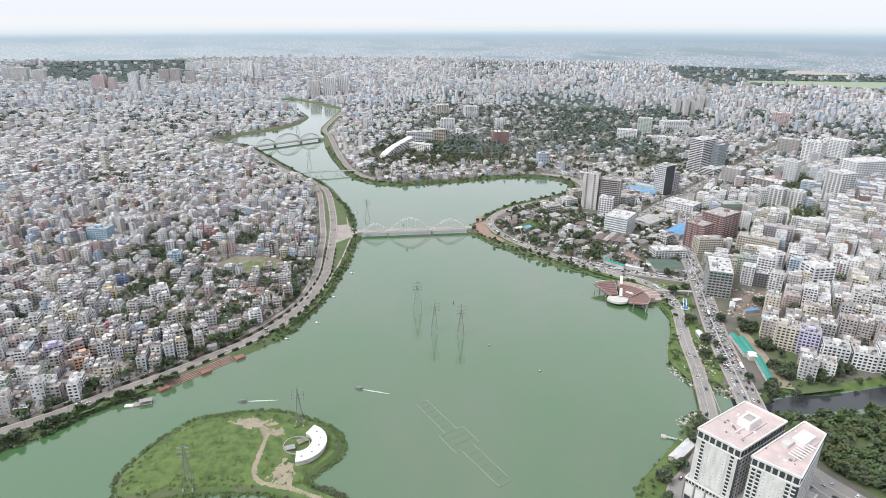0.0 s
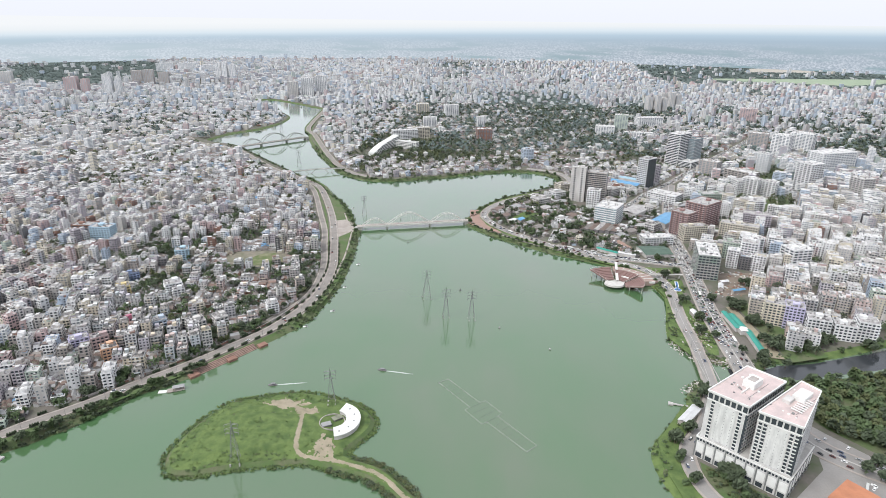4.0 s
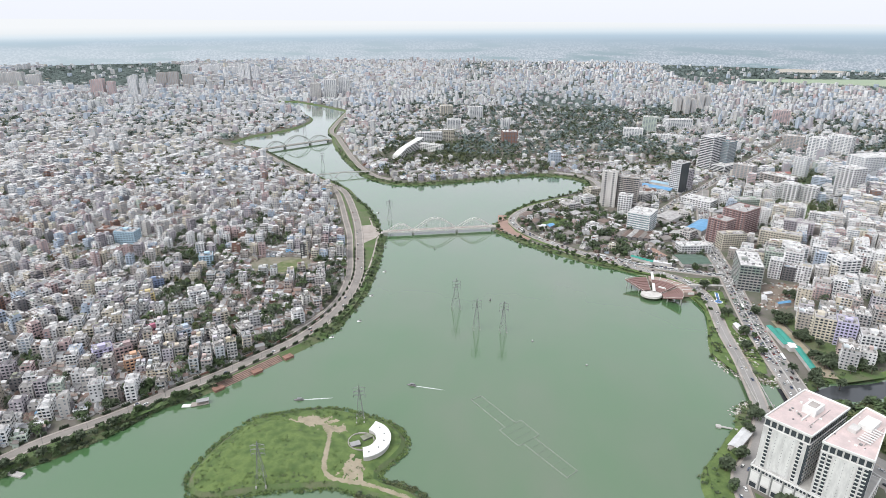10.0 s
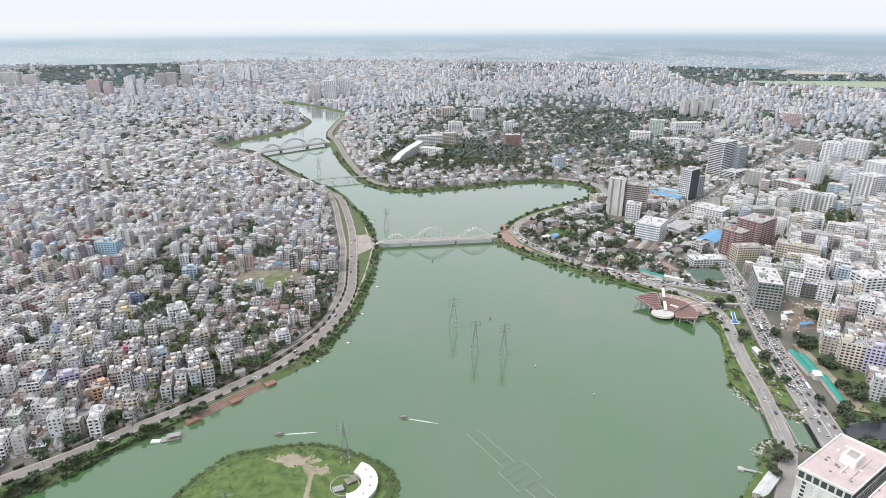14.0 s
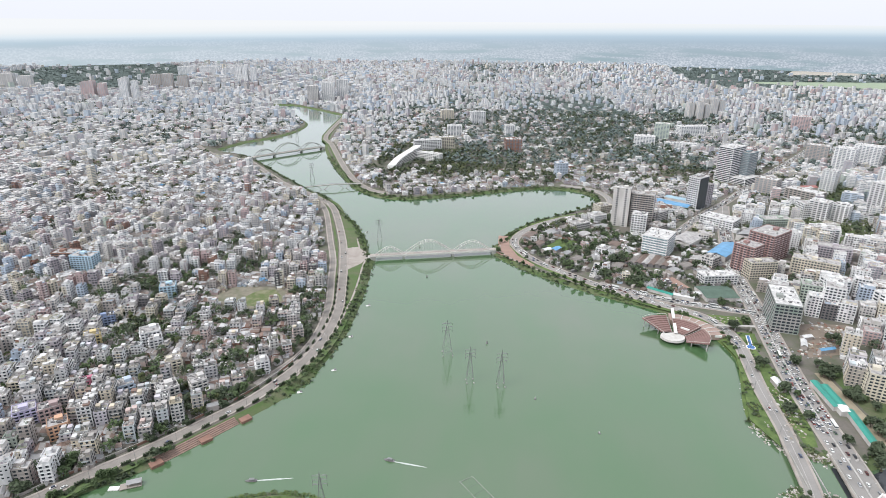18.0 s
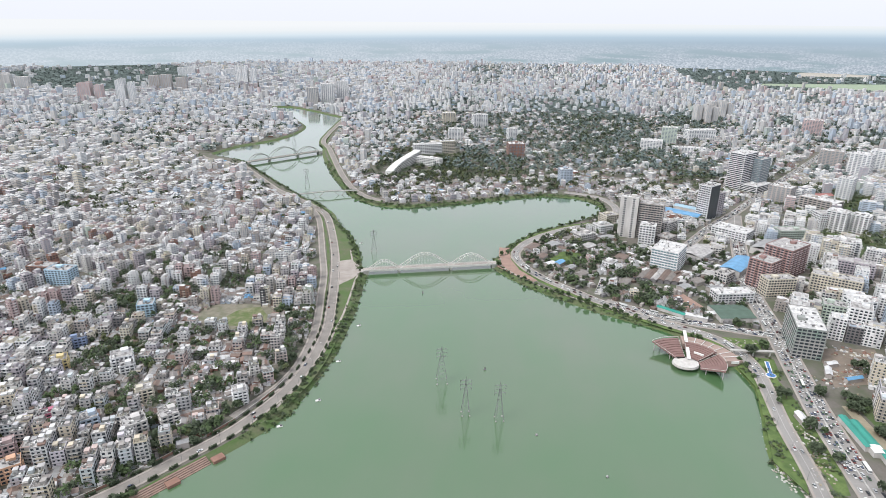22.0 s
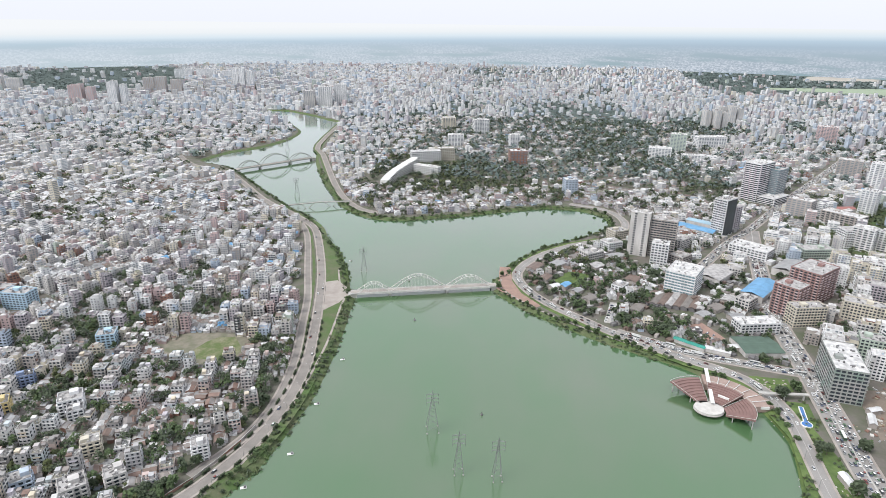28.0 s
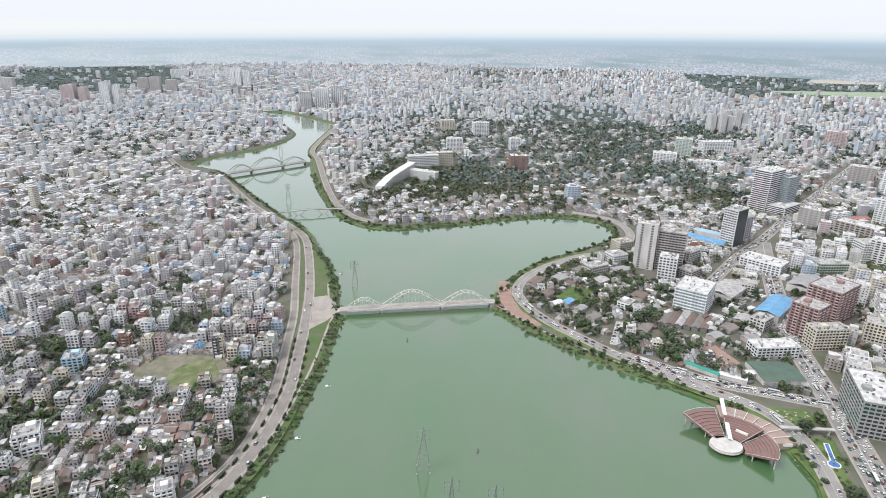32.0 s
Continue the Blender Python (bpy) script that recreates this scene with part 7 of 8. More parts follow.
for k in range(1, 15):
    t = k / 15
    x, y = -19.8 + 72.7 * t, 469.8 - 86.7 * t
    w_ = 10 if 0.42 < t < 0.62 else 5
    part("cross_pipe", Quads().tube([(x - w_ * 0.76, y - w_ * 0.64, 0.06), (x + w_ * 0.76, y + w_ * 0.64, 0.06)], 0.1, 0, 4), WET, fr)
jet = thing("jetty", "wooden landing stage with a tin-roofed shelter", "jetty")
part("deck", Quads().box(-252, 437, 0.3, 7, 3, 0.9, 0.45), PAVING, jet)
part("roof", Quads().box(-250, 438, 3.2, 5, 2.6, 3.4, 0.45), TINS[0], jet)
for a in (-4, 4):
    for b in (-2, 2):
        px, py = local(0.45, -250, 438, a, b)
        part("post", Quads().tube([(px, py, -2), (px, py, 3.2)], 0.15, 0, 5), BARK, jet)
part("pontoon", Quads().box(-262, 433, -0.2, 3.5, 2, 0.6, 0.2), WHITE, jet)
jet2 = thing("jetty", "pale concrete landing stage", "jetty")
part("deck", Quads().box(-347, 343, -1, 11, 2.2, 1.2, -0.15), CONCRETE, jet2)
jet3 = thing("jetty", "little concrete jetty below the lakeside road", "jetty")
part("deck", Quads().box(185, 448, 0.4, 8, 0.9, 1.1, -0.25), CONCRETE, jet3)
part("platform", Quads().box(176, 450, 0.0, 2, 2, 1.3, -0.25), CONCRETE, jet3)

# ---- traffic ----
CAR_PAINT = varied("car_paint", [(0.75, 0.75, 0.75), (0.05, 0.05, 0.055), (0.45, 0.46, 0.47), (0.80, 0.80, 0.79), (0.22, 0.05, 0.04), (0.08, 0.10, 0.16), (0.6, 0.61, 0.6), (0.70, 0.70, 0.69), (0.30, 0.31, 0.31), (0.10, 0.17, 0.10)], 0.35, 0.1)
TYRE = surf("tyre", (0.02, 0.02, 0.02), 0.9)


def car_proto(bus):
    root = thing("bus" if bus else "car", "city bus in heavy traffic" if bus else "passenger car in slow traffic", "bus" if bus else "car", "road traffic")
    if bus:
        part("body", Quads().box(0, 0, 0.5, 5.2, 1.25, 3.1), CAR_PAINT, root)
        part("cabin_glass", Quads().box(0, 0, 1.6, 5.25, 1.28, 2.5), GLASS, root)
        part("roof", Quads().box(0, 0, 3.1, 5.0, 1.1, 3.2), WHITE, root)
        ax, wy, wr = 3.4, 1.1, 0.5
    else:
        part("body", Quads().add([[(-2.2, -0.85, 0.9), (2.2, -0.85, 0.75), (2.2, 0.85, 0.75), (-2.2, 0.85, 0.9)]]).box(0, 0, 0.3, 2.2, 0.88, 0.78), CAR_PAINT, root)
        part("cabin_glass", Quads().add([[(-1.6, -0.8, 0.88), (1.1, -0.8, 0.82), (0.6, -0.65, 1.42), (-1.2, -0.65, 1.42)], [(-1.6, 0.8, 0.88), (-1.2, 0.65, 1.42), (0.6, 0.65, 1.42), (1.1, 0.8, 0.82)],
                                     [(1.1, -0.8, 0.82), (1.1, 0.8, 0.82), (0.6, 0.65, 1.42), (0.6, -0.65, 1.42)], [(-1.6, 0.8, 0.88), (-1.6, -0.8, 0.88), (-1.2, -0.65, 1.42), (-1.2, 0.65, 1.42)]]), GLASS, root)
        part("roof", Quads().box(-0.3, 0, 1.4, 0.95, 0.66, 1.48), CAR_PAINT, root)
        ax, wy, wr = 1.35, 0.8, 0.33
    for a in (-ax, ax):
        for b in (-wy, wy):
            part("wheel", Quads().tube([(a, b - 0.12, wr), (a, b + 0.12, wr)], wr, 0, 8).add([[(a - wr * 0.6, b + s * 0.12, wr * 0.4), (a + wr * 0.6, b + s * 0.12, wr * 0.4), (a + wr * 0.6, b + s * 0.12, wr * 1.6), (a - wr * 0.6, b + s * 0.12, wr * 1.6)] for s in (-1, 1)]), TYRE, root)
    return root


CAR, BUS = car_proto(False), car_proto(True)
first = {"car": True, "bus": True}


def park(x, y, z, deg, bus=False):
    src, key = (BUS, "bus") if bus else (CAR, "car")
    m = pose(x, y, z, 0, 0, deg)
    if first[key]:
        first[key] = False
        src.matrix_world = m
    else:
        copy_thing(src, m)


def car_quads(q, x, y, z, deg, mi):
    """A car or bus of the queue: body, glass and roof."""
    r = math.radians(deg)
    c, s = math.cos(r), math.sin(r)
    ln = 2.15 if mi < 9 else 4.6
    q.box(x, y, z + 0.25, ln, 0.86, z + (0.8 if mi < 9 else 2.9), r, mi)
    if mi < 9:
        q.box(x - 0.25 * c, y - 0.25 * s, z + 0.8, 1.25, 0.74, z + 1.3, r, 10)
        q.box(x - 0.25 * c, y - 0.25 * s, z + 1.3, 1.0, 0.66, z + 1.42, r, mi)
    else:
        q.box(x, y, z + 1.5, ln + 0.03, 0.89, z + 2.3, r, 10)


QUEUE, QPAINT = Quads(), [surf("queue_paint", col, 0.4, amount=0.2) for col in ((0.75, 0.75, 0.75), (0.05, 0.05, 0.055), (0.45, 0.46, 0.47), (0.80, 0.80, 0.79), (0.12, 0.04, 0.035), (0.08, 0.10, 0.16), (0.62, 0.63, 0.62), (0.72, 0.72, 0.71), (0.30, 0.31, 0.31), (0.55, 0.56, 0.54))] + [GLASS]
QUEUE_ON = False


def traffic(pts, z, lanes, gap_, jitter, bus_share=0.12, lo=0.0, hi=1.0):
    a = np.array(pts)
    seg = np.hypot(*np.diff(a, axis=0).T)
    run = np.concatenate([[0], np.cumsum(seg)])
    for off in lanes:
        d = run[-1] * lo + rt.uniform(0, gap_)
        while d < run[-1] * hi:
            i = min(int(np.searchsorted(run, d)) - 1, len(seg) - 1)
            i = max(i, 0)
            t = (d - run[i]) / seg[i]
            dx, dy = (a[i + 1] - a[i]) / seg[i]
            x, y = a[i] + (a[i + 1] - a[i]) * t
            bus = rt.random() < bus_share
            deg_ = math.degrees(math.atan2(dy, dx)) + (180 if off < 0 else 0) + rt.uniform(-4, 4)
            if QUEUE_ON:
                car_quads(QUEUE, x + dy * off, y - dx * off, z, deg_, 9 if bus else rt.randrange(9))
            else:
                park(x + dy * off, y - dx * off, z, deg_, bus)
            d += gap_ * rt.uniform(0.6, 1.0 + jitter) + (6 if bus else 0)


zi = {nm: GZ + 0.12 + 0.02 * k for k, (_, _, nm) in enumerate(ROADS)}
traffic(AVENUE, zi["avenue"] + 0.01, (-7.5, -4.6, -1.9, 1.9, 4.6, 7.5), 8.4, 0.5, 0.05, 0.54, 0.74)
traffic(EAST_ROAD, zi["curving lake road"] + 0.01, (-2.4, 2.4), 40, 1.0, 0.05, 0.82, 0.99)
traffic(WEST_EXPRESS, zi["west expressway"] + 0.01, (-2.6, 2.6), 75, 1.5, 0.05, 0.1, 0.6)
traffic(LAKESIDE, zi["lakeside road"] + 0.01, (-2.2, 2.2), 30, 0.9, 0.0, 0.3, 0.95)
QUEUE_ON = True
traffic(AVENUE, zi["avenue"] + 0.01, (-7.0, -4.4, -1.9, 1.9, 4.4, 7.0), 9.0, 0.6, 0.07, 0.12, 0.54)
traffic(AVENUE, zi["avenue"] + 0.01, (-7.0, -3.0, 3.0, 7.0), 12.0, 0.8, 0.05, 0.745, 0.99)
traffic(EAST_ROAD, zi["curving lake road"] + 0.01, (-2.4, 2.4), 9, 0.9, 0.06, 0.42, 0.80)
traffic(CROSS_ROAD, zi["cross street"] + 0.01, (-3.8, -1.2, 1.2, 3.8), 7.5, 0.4, 0.1, 0.05, 0.95)
traffic(DIAGONAL, zi["diagonal street"] + 0.01, (-4.2, -1.5, 1.5, 4.2), 12, 0.8, 0.12, 0.02, 0.95)
for k in range(70):
    x, y = rt.uniform(262, 345), rt.uniform(305, 415)
    if bool(inside(np.array([x]), np.array([y]), FORECOURT)[0]) and near_line(np.array([x]), np.array([y]), AVENUE)[0] > 13 and math.hypot(x - 264, y - 339) > 20:
        car_quads(QUEUE, x, y, GZ + 0.05, rt.choice((41, 41, 131, 55)) + rt.uniform(-8, 8), rt.choice((0, 1, 2, 3, 6, 7, 8, 9)))
solid("traffic_queue", QUEUE, QPAINT, "long queue of cars and buses on the far streets", "cars", "stuff")
for k in range(14):
    park(113 + 1.0 * k + (6 if k % 2 else 0), 846 + 3.2 * k, GZ + 0.07, 12)
for k in range(10):
    park(198 + 2.4 * k, 842 - 2.4 * k + (6 if k % 2 else -4), GZ + 0.07, 55)

# ---- street lamps ----
lamp = None


def lamps(pts, off, step, z):
    global lamp
    a = shifted(pts, off, False)
    d = 0.0
    for p, q in zip(a, a[1:]):
        seg = float(np.hypot(*(q - p)))
        while d < seg:
            x, y = p + (q - p) * d / max(seg, 1e-6)
            deg = math.degrees(math.atan2(*(q - p)[::-1])) + (90 if off > 0 else -90)
            if lamp is None:
                lamp = thing("street_lamp", "grey steel street lamp with a curved arm", "street lamp", "road lamps", at=pose(x, y, z, 0, 0, deg))
                part("pole", Quads().tube([(0, 0, 0), (0, 0, 8)], [0.14, 0.09], 0, 5), STEEL, lamp)
                part("arm", Quads().tube([(0, 0, 8), (0.8, 0, 8.7), (2.0, 0, 8.9)], 0.08, 0, 4), STEEL, lamp)
                part("lamp_head", Quads().box(2.3, 0, 8.8, 0.45, 0.15, 8.95), WHITE, lamp)
            else:
                copy_thing(lamp, pose(x, y, z, 0, 0, deg))
            d += step
        d -= seg


lamps(WEST_EXPRESS[6:48], 6.0, 30, GZ + 0.25)
lamps(EAST_ROAD[9:60], 5.6, 32, GZ + 0.3)
lamps(AVENUE[9:30], 0.01, 30, GZ + 0.45)


# clipped shrubs in groups along the west expressway
shrub = None
for off_, first_ in ((-7.0, 3), (6.4, 5)):
    line = shifted(WEST_EXPRESS, off_, False)
    d_run = 0.0
    for p, q in zip(line[first_:44], line[first_ + 1:45]):
        seg = float(np.hypot(*(q - p)))
        while d_run < seg:
            for k in range(4):
                x, y = p + (q - p) * (d_run + 1.7 * k) / max(seg, 1e-6)
                if shrub is None:
                    shrub = thing("cypress_shrub", "slim dark conical roadside shrub", "shrub", "roadside shrubs", at=pose(x, y, GZ, 0, 0, 0))
                    g_ = np.random.default_rng(3)
                    part("crown", quad_mesh("crown", leafy(np.zeros(3), np.zeros(3), np.array([0.0, 0.6, 1.3]), np.array([0.75, 0.6, 0.4]), np.array([1.4, 1.4, 1.6]), 22, 0.45, g_), np.zeros(66), [LEAF]), None, shrub)
                else:
                    copy_thing(shrub, pose(x, y, GZ, 0, 0, 40 * k))
            d_run += 15.0
        d_run -= seg

# ---- weeds, reeds and undergrowth ----
def undergrowth(name, label, x, y, z, r, h, count, size, mats):
    n = len(x)
    q = Quads().add(leafy(x, y, z, r, h, count, size, rng), np.repeat(rng.integers(0, len(mats), n), count))
    return solid(name, q, mats, label, "plants", "stuff")


LP = np.array(LAKE_S)
seg = np.hypot(*(np.roll(LP, -1, 0) - LP).T)
pick = rng.choice(len(LP), 5200, p=seg / seg.sum())
tt, off = rng.random(5200), rng.uniform(-0.5, 12, 5200)
base_, dirn = LP[pick], np.roll(LP, -1, 0)[pick] - LP[pick]
dirn = dirn / np.linalg.norm(dirn, axis=1)[:, None]
pos = base_ + dirn * (tt * seg[pick])[:, None] + OUT * off[:, None] * np.stack([dirn[:, 1], -dirn[:, 0]], 1)
x, y = pos.T
ok = (y > 250) & (y < 1500) & ~((x < -185) & (y > 446) & (y < 540)) & (np.hypot(x - 190, y - 715) > 50)
for pts, width, _ in ROADS:
    ok &= near_line(x, y, pts[::2]) > width / 2 + 2
for bx, by in ((-175, 875), (-12, 920)):
    ok &= np.hypot(x - bx, y - by) > 12
ok &= ~((x > 190) & (y > 535) & (y < 700) & (rng.random(len(x)) < 0.8)) & ~((x > 130) & (x < 200) & (y < 440) & (rng.random(len(x)) < 0.6))
x, y, off = x[ok], y[ok], off[ok]
zz = np.clip(-0.5 + 4.1 * off / 9, -0.2, GZ)
undergrowth("bank_weeds", "tangled green weeds and shrubs along the water's edge", x, y, zz - 0.3, rng.uniform(0.8, 2.6, len(x)), rng.uniform(0.6, 2.6, len(x)), 16, 0.55, (LEAF, LEAF2, BANK))
IP = np.array(ISLAND_S)
seg = np.hypot(*(np.roll(IP, -1, 0) - IP).T)
pick = rng.choice(len(IP), 1500, p=seg / seg.sum())
pos = IP[pick] + (np.roll(IP, -1, 0) - IP)[pick] * rng.random(1500)[:, None]
gxy = np.stack([rng.uniform(-222, -70, 1500), rng.uniform(335, 442, 1500)], 1)
gin = inside(gxy[:, 0], gxy[:, 1], inn) & (near_line(gxy[:, 0], gxy[:, 1], ISLAND_PATH) > 5) & (np.hypot(gxy[:, 0] + 100, gxy[:, 1] - 397) > 24) & (np.hypot((gxy[:, 0] + 136) / 26, (gxy[:, 1] - 414) / 11) > 1)
pos = np.concatenate([pos, gxy[gin]])
x, y = pos[:, 0] + rng.uniform(-2, 2, len(pos)), pos[:, 1] + rng.uniform(-2, 2, len(pos))
shore_ = np.arange(len(pos)) < 1500
edge_ = near_line(x, y, inn, True)
dome_ = np.clip(1 - ((x + 165) / 62) ** 2 - ((y - 384) / 42) ** 2, 0, 1)
zz = np.where(shore_, 0.4, 2.5 + np.clip(edge_ / 12, 0, 1) * (1.1 + 3.0 * dome_))
hedge_ = shore_ & (x > -96) & (y < 362)
undergrowth("island_weeds", "rough grass tussocks on the island", x[~hedge_], y[~hedge_], zz[~hedge_], np.full((~hedge_).sum(), 1.6), 0.4 * rng.uniform(0.4, 1.2, (~hedge_).sum()), 12, 0.42, (GRASS, GRASS, GRASS, BANK, LEAF2))
undergrowth("causeway_hedge", "dense dark shrubs along both sides of the causeway", x[hedge_], y[hedge_], zz[hedge_], np.full(hedge_.sum(), 1.9), rng.uniform(0.8, 2.0, hedge_.sum()), 22, 0.5, (LEAF, LEAF2, LEAF4))
# woods south of the canal
WOOD_EDGE = [(268, 480), (272, 455), (290, 420), (310, 395), (345, 370), (520, 420), (520, 560), (380, 506), (320, 492)]
gx, gy = rng.uniform(255, 520, 1500), rng.uniform(300, 540, 1500)
ok = inside(gx, gy, WOOD_EDGE) & (near_line(gx, gy, AVENUE) > 14) & (near_line(gx, gy, LAKE, True) > 9)
gx, gy = gx[ok], gy[ok]
undergrowth("canal_woods", "dense dark green wood beside the canal", gx, gy, np.full(len(gx), GZ), rng.uniform(3, 5.5, len(gx)), rng.uniform(6, 12, len(gx)), 64, 1.0, (LEAF, LEAF2, LEAF4, LEAF2, LEAF4))
gx, gy = rng.uniform(172, 218, 260), rng.uniform(318, 376, 260)
ok = inside(gx, gy, [(175, 372), (215, 335), (206, 320), (187, 328), (179, 345)]) & (near_line(gx, gy, LAKESIDE) > 6.5)
gx, gy = gx[ok], gy[ok]
undergrowth("hotel_hedge", "dark shrubs planted below the hotel", gx, gy, np.full(len(gx), GZ), rng.uniform(0.9, 2.2, len(gx)), rng.uniform(0.8, 2.8, len(gx)), 30, 0.5, (LEAF, LEAF2, LEAF4))
# workshop quarter: trees, heaps and lean-tos in the gaps
gx, gy = rng.uniform(10, 300, 2700), rng.uniform(770, 1230, 2700)
ok = inside(gx, gy, [(10, 990), (34, 880), (110, 830), (200, 785), (290, 770), (300, 900), (215, 1010), (180, 1220), (100, 1090)]) & (near_line(gx, gy, LAKE, True) > 20)
for pts, width, _ in ROADS:
    ok &= near_line(gx, gy, pts[::2]) > width / 2 + 4
for sx, sy, r in SITES:
    ok &= np.hypot(gx - sx, gy - sy) > r * 0.72
for poly in ([(190, 845), (218, 858), (232, 822), (205, 802)], [(108, 840), (122, 896), (141, 896), (129, 836)], [(60, 945), (85, 985), (110, 975), (95, 930)], [(168, 815), (180, 822), (212, 790), (205, 780)]):
    ok &= ~inside(gx, gy, poly)
gx, gy = gx[ok], gy[ok]
half = int(len(gx) * 0.55)
undergrowth("yard_trees", "leafy trees and shrubs between workshops", gx[:half], gy[:half], np.full(half, GZ), rng.uniform(1.8, 4.2, half), rng.uniform(3, 9, half), 50, 0.8, (LEAF, LEAF, LEAF2))
hq = Quads()
for x, y in zip(gx[half:], gy[half:]):
    hq.box(x, y, GZ, rt.uniform(1.5, 5), rt.uniform(1.2, 3), GZ + rt.uniform(2, 4.5), rt.choice((0.6, 1.0, 2.2)) + rt.uniform(-0.1, 0.1), rt.choice((NW + NR, NW + NR + 1, NW + NR + 3, NW, NW + 2, 3)))
solid("yard_sheds", hq, CITY, "low patched sheds and stores between workshops", "sheds", "stuff")
# sheds, stores and trees in the yards round the large eastern buildings
g3 = np.random.default_rng(17)
gx, gy = g3.uniform(180, 560, 7000), g3.uniform(850, 1440, 7000)
ok = (near_line(gx, gy, LAKE, True) > 24) & ~inside(gx, gy, GROVES[2])
yard_ = np.zeros(len(gx), bool)
for sx, sy, r in SITES:
    d_ = np.hypot(gx - sx, gy - sy)
    if r >= 24:
        yard_ |= d_ < r * 1.05
    ok &= d_ > r * (0.68 if r >= 24 else 0.9)
for pts, width, _ in ROADS:
    ok &= near_line(gx, gy, pts[::2]) > width / 2 + 5
gx, gy = gx[ok & yard_][:900], gy[ok & yard_][:900]
hq = Quads()
for k, (x, y) in enumerate(zip(gx, gy)):
    if k % 3:
        hq.box(x, y, GZ, g3.uniform(2, 6), g3.uniform(1.6, 4), GZ + g3.uniform(2.4, 7), g3.choice((0.75, -0.82)) + g3.uniform(-0.08, 0.08), int(g3.choice((NW + NR, NW + NR + 1, NW + NR + 2, NW + NR + 3, NW, NW + 1, NW + 2, 3))))
solid("yard_sheds", hq, CITY, "low patched sheds and stores in the yards", "sheds", "stuff")
undergrowth("yard_trees", "leafy trees in the yards of large buildings", gx[::3], gy[::3], np.full(len(gx[::3]), GZ), g3.uniform(2.2, 4.6, len(gx[::3])), g3.uniform(4, 10, len(gx[::3])), 60, 0.9, (LEAF, LEAF, LEAF2))
# garden round the curved hotel wing
gx, gy = g3.uniform(-290, -90, 900), g3.uniform(1370, 1680, 900)
ok = (np.hypot(gx + 200, gy - 1510) < 150) & (near_line(gx, gy, inner) > 24) & (near_line(gx, gy, [(-230, 1575), (-150, 1605), (-120, 1640), (-190, 1612)]) > 20) & (near_line(gx, gy, [(-212, 1504), (-145, 1477)]) > 16) & (near_line(gx, gy, NECK_ROAD) > 12)
gx, gy = gx[ok][:330], gy[ok][:330]
undergrowth("garden_trees", "leafy trees in the grounds of a hotel", gx, gy, np.full(len(gx), GZ), g3.uniform(3, 6, len(gx)), g3.uniform(6, 12, len(gx)), 24, 1.3, (LEAF, LEAF, LEAF4))
cq = patch_of("canal_water", [(246, 512), (272, 507), (297, 521), (331, 527), (403, 553), (640, 656), (655, 624), (385, 519), (322, 502), (280, 491), (243, 481)], CANAL, "dark slate-grey still canal water", 0.05)

patch_of("airfield_grass", AIRFIELD, surf("mown_field", (0.29, 0.36, 0.25), 0.95, (0.34, 0.37, 0.28), 0.004, 0.05), "pale green mown airfield beyond woods", GZ + 0.1)
patch_of("airfield_clearing", CLEARING, surf("sandy_clearing", (0.50, 0.46, 0.40), 0.95), "sandy pale clearing in distant woods", GZ + 0.1)

# ---- rubble, yards and walls near the water ----
def rubble(name, label, pts, spread, count, mats, size=(0.3, 1.0), z=None):
    a = np.array(smooth(pts, False, 4))
    q = Quads()
    for _ in range(count):
        k = rt.randrange(len(a) - 1)
        p = a[k] + (a[k + 1] - a[k]) * rt.random()
        x, y = p[0] + rt.gauss(0, spread), p[1] + rt.gauss(0, spread)
        s = rt.uniform(*size)
        d = float(near_line(np.array([x]), np.array([y]), LAKE_S, True)[0]) * (-1 if bool(inside(np.array([x]), np.array([y]), LAKE_S)[0]) else 1)
        zz = min(GZ, max(-0.4, -0.3 + 4.1 * d / 9)) if z is None else z
        q.box(x, y, zz - 0.4, s, s * rt.uniform(0.5, 0.9), zz + s * 0.6, rt.uniform(0, 3), rt.randrange(len(mats)))
    return solid(name, q, mats, label, "stones", "stuff")


STONE = surf("bleached_stone", (0.60, 0.58, 0.54), 0.9)
rubble("shore_stones", "bleached stones strewn along the grassy shore", [(224, 690), (227, 660), (219, 620), (209, 585), (206, 558)], 1.0, 30, (STONE, CONCRETE), (0.2, 0.5))
rubble("canal_riprap", "pale stone riprap around the canal bridge abutment", [(207, 556), (215, 540), (226, 526), (246, 517), (268, 513)], 3.2, 280, (STONE, CONCRETE, PAVING), (0.4, 1.1))
rubble("canal_riprap", "pale stone riprap at the canal's south bank", [(240, 479), (222, 486), (206, 482), (196, 470)], 2.2, 200, (STONE, PAVING), (0.3, 0.9))
rubble("site_heaps", "heaps of rubble and planks on a building site", [(305, 676), (330, 700), (350, 690), (358, 730), (325, 732)], 8, 260, (STONE, SOIL, W["brick"], TINS[0]), (0.3, 1.6), GZ)

# boundary walls of yards beside the west road
yard = None
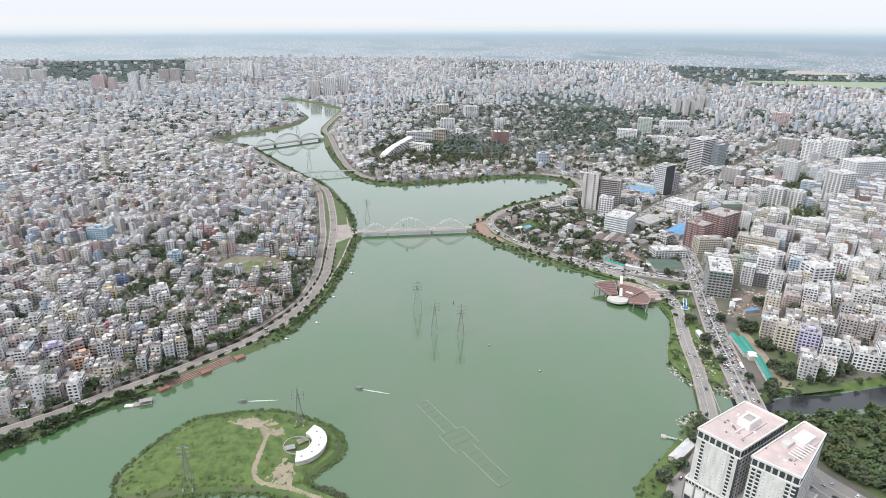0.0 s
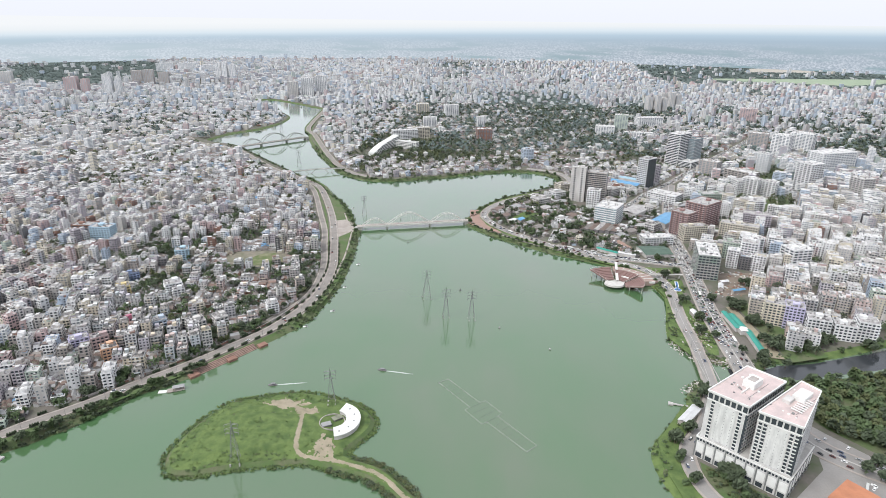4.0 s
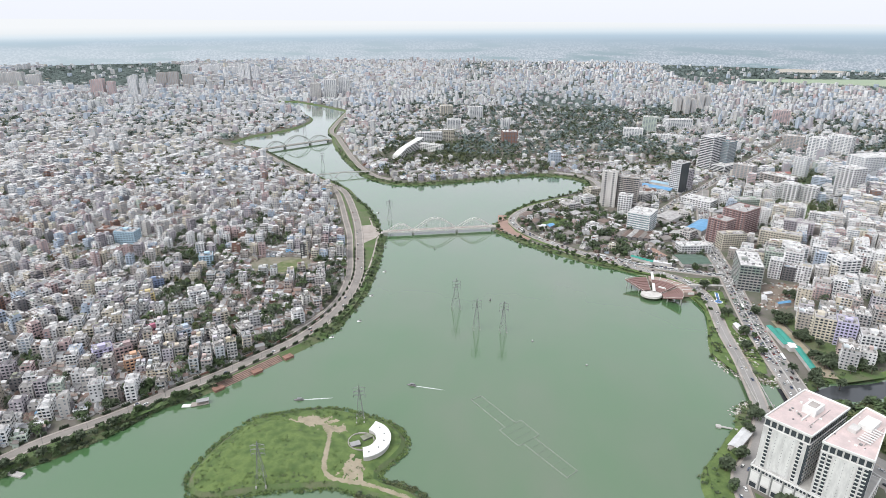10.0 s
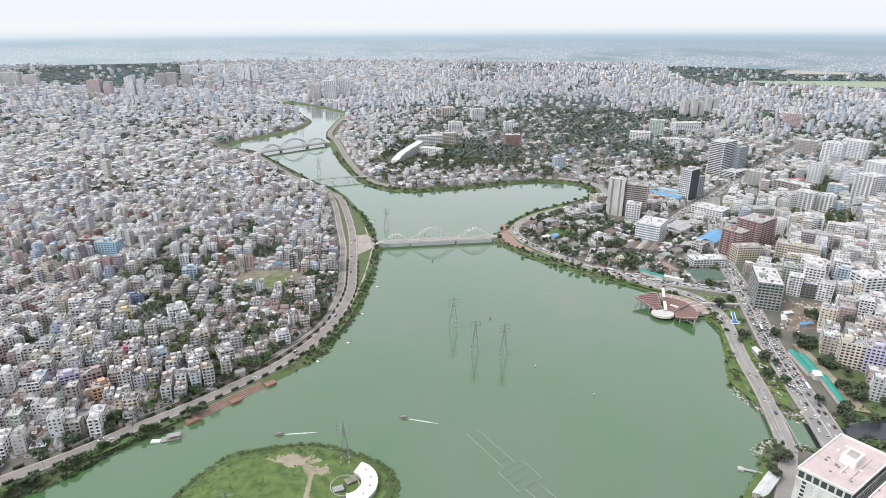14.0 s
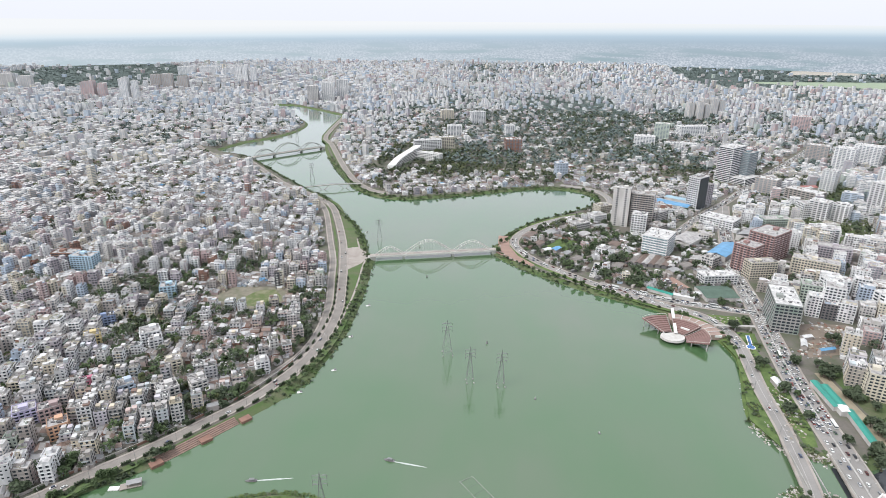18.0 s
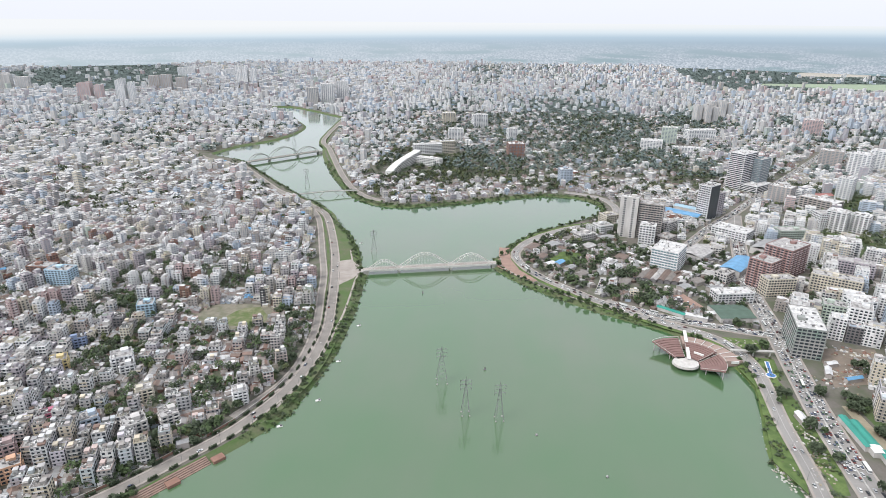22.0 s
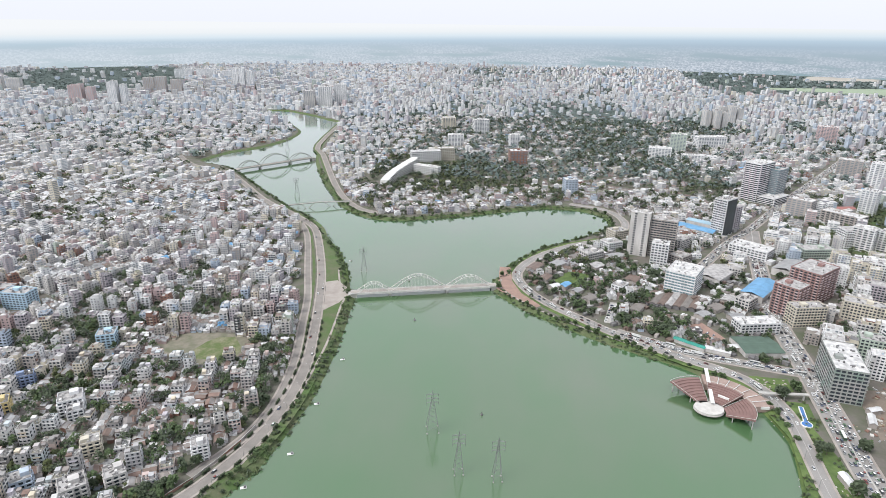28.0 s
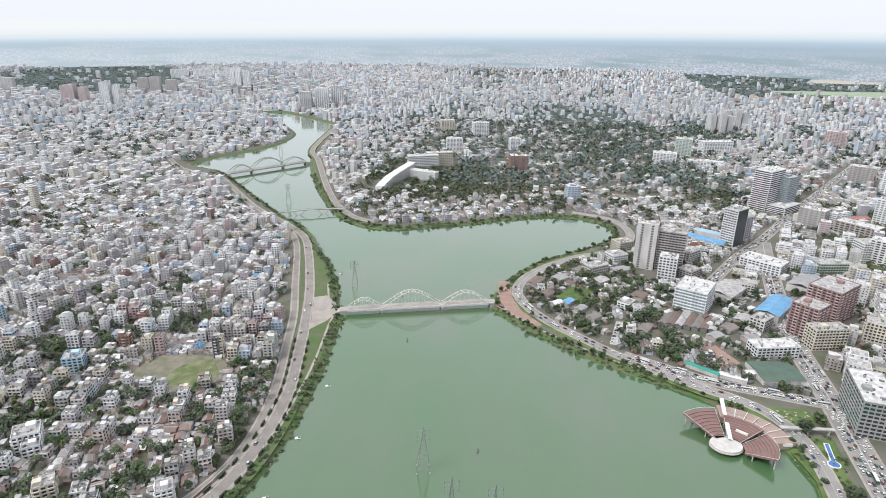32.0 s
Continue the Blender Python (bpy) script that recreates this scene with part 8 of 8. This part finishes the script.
for k, (a, b) in enumerate(zip(WEST_EXPRESS[9:30:2], WEST_EXPRESS[11:32:2])):
    d = Vector((b[0] - a[0], b[1] - a[1]))
    ln, ang = d.length, math.atan2(d.y, d.x)
    nx, ny = -d.y / ln, d.x / ln
    for side in (1, -1):
        mx, my = (a[0] + b[0]) / 2 + nx * 9.2 * side, (a[1] + b[1]) / 2 + ny * 9.2 * side
        if not bool(inside(np.array([mx]), np.array([my]), LAKE_S)[0]) and near_line(np.array([mx]), np.array([my]), LAKE, True)[0] > 21:
            w_ = thing("yard_wall", "stained brown brick boundary wall along the road", "wall", "roadside walls", at=pose(mx, my, GZ, 0, 0, math.degrees(ang)))
            part("panel", Quads().box(0, 0, 0, ln / 2 - 0.6, 0.14, 2.2), W["brick"] if k % 2 else W["concrete"], w_)
            part("coping", Quads().box(0, 0, 2.2, ln / 2 - 0.5, 0.2, 2.32), CONCRETE, w_)

# tin roofs and trees that crowd the old quarter
g2 = np.random.default_rng(91)
gx, gy = g2.uniform(-560, -160, 2600), g2.uniform(430, 800, 2600)
thick = np.array([noise.noise((x * 0.016, y * 0.016, 9.0)) for x, y in zip(gx, gy)])
ok = ~keep_lane(gx, gy) & ~inside(gx, gy, LAKE_S) & (thick > 0.02) & ~inside(gx, gy, [(-312, 700), (-250, 700), (-246, 768), (-312, 768)])
gx, gy = gx[ok][:520], gy[ok][:520]
undergrowth("lane_trees", "dark leafy trees crowding the lanes of the old quarter", gx, gy, np.full(len(gx), GZ), g2.uniform(2.0, 4.4, len(gx)), g2.uniform(4, 9, len(gx)), 120, 0.62, (LEAF, LEAF4, LEAF))

line_ = np.concatenate([shifted(WEST_EXPRESS[4:40], -o, False) for o in (13, 17, 21)])
clump = np.array([noise.noise((x * 0.03, y * 0.03, 4.0)) for x, y in line_]) > 0.05
line_ = np.repeat(line_[clump], 3, 0) + g2.normal(0, 3.0, (3 * clump.sum(), 2))
line_ = line_[(near_line(line_[:, 0], line_[:, 1], WEST_EXPRESS) > 9) & (near_line(line_[:, 0], line_[:, 1], WEST_STREET) > 6)]
undergrowth("roadside_trees", "dark leafy trees in clumps beside the west road", line_[:, 0], line_[:, 1], np.full(len(line_), GZ), g2.uniform(2.2, 4.8, len(line_)), g2.uniform(5, 9, len(line_)), 110, 0.62, (LEAF, LEAF, LEAF2))

gx, gy = g2.uniform(206, 262, 1500), g2.uniform(528, 716, 1500)
ok = (near_line(gx, gy, EAST_ROAD) > 7.5) & (near_line(gx, gy, AVENUE) > 13) & ~inside(gx, gy, LAKE_S) & (near_line(gx, gy, LAKE, True) > 3)
ok &= np.array([noise.noise((x * 0.06, y * 0.06, 2.0)) for x, y in zip(gx, gy)]) > -0.1
gx, gy = gx[ok][:190], gy[ok][:190]
undergrowth("verge_shrubs", "low green shrubs and tufts on the road verges", gx, gy, np.full(len(gx), GZ), g2.uniform(0.5, 1.7, len(gx)), g2.uniform(0.4, 1.8, len(gx)), 18, 0.45, (LEAF, LEAF2, LEAF4))
rubble("verge_rubble", "pale rubble and cleared stones on the verge", [(238, 545), (243, 575), (246, 610)], 4.5, 110, (STONE, SOIL, PAVING), (0.3, 1.2), GZ)
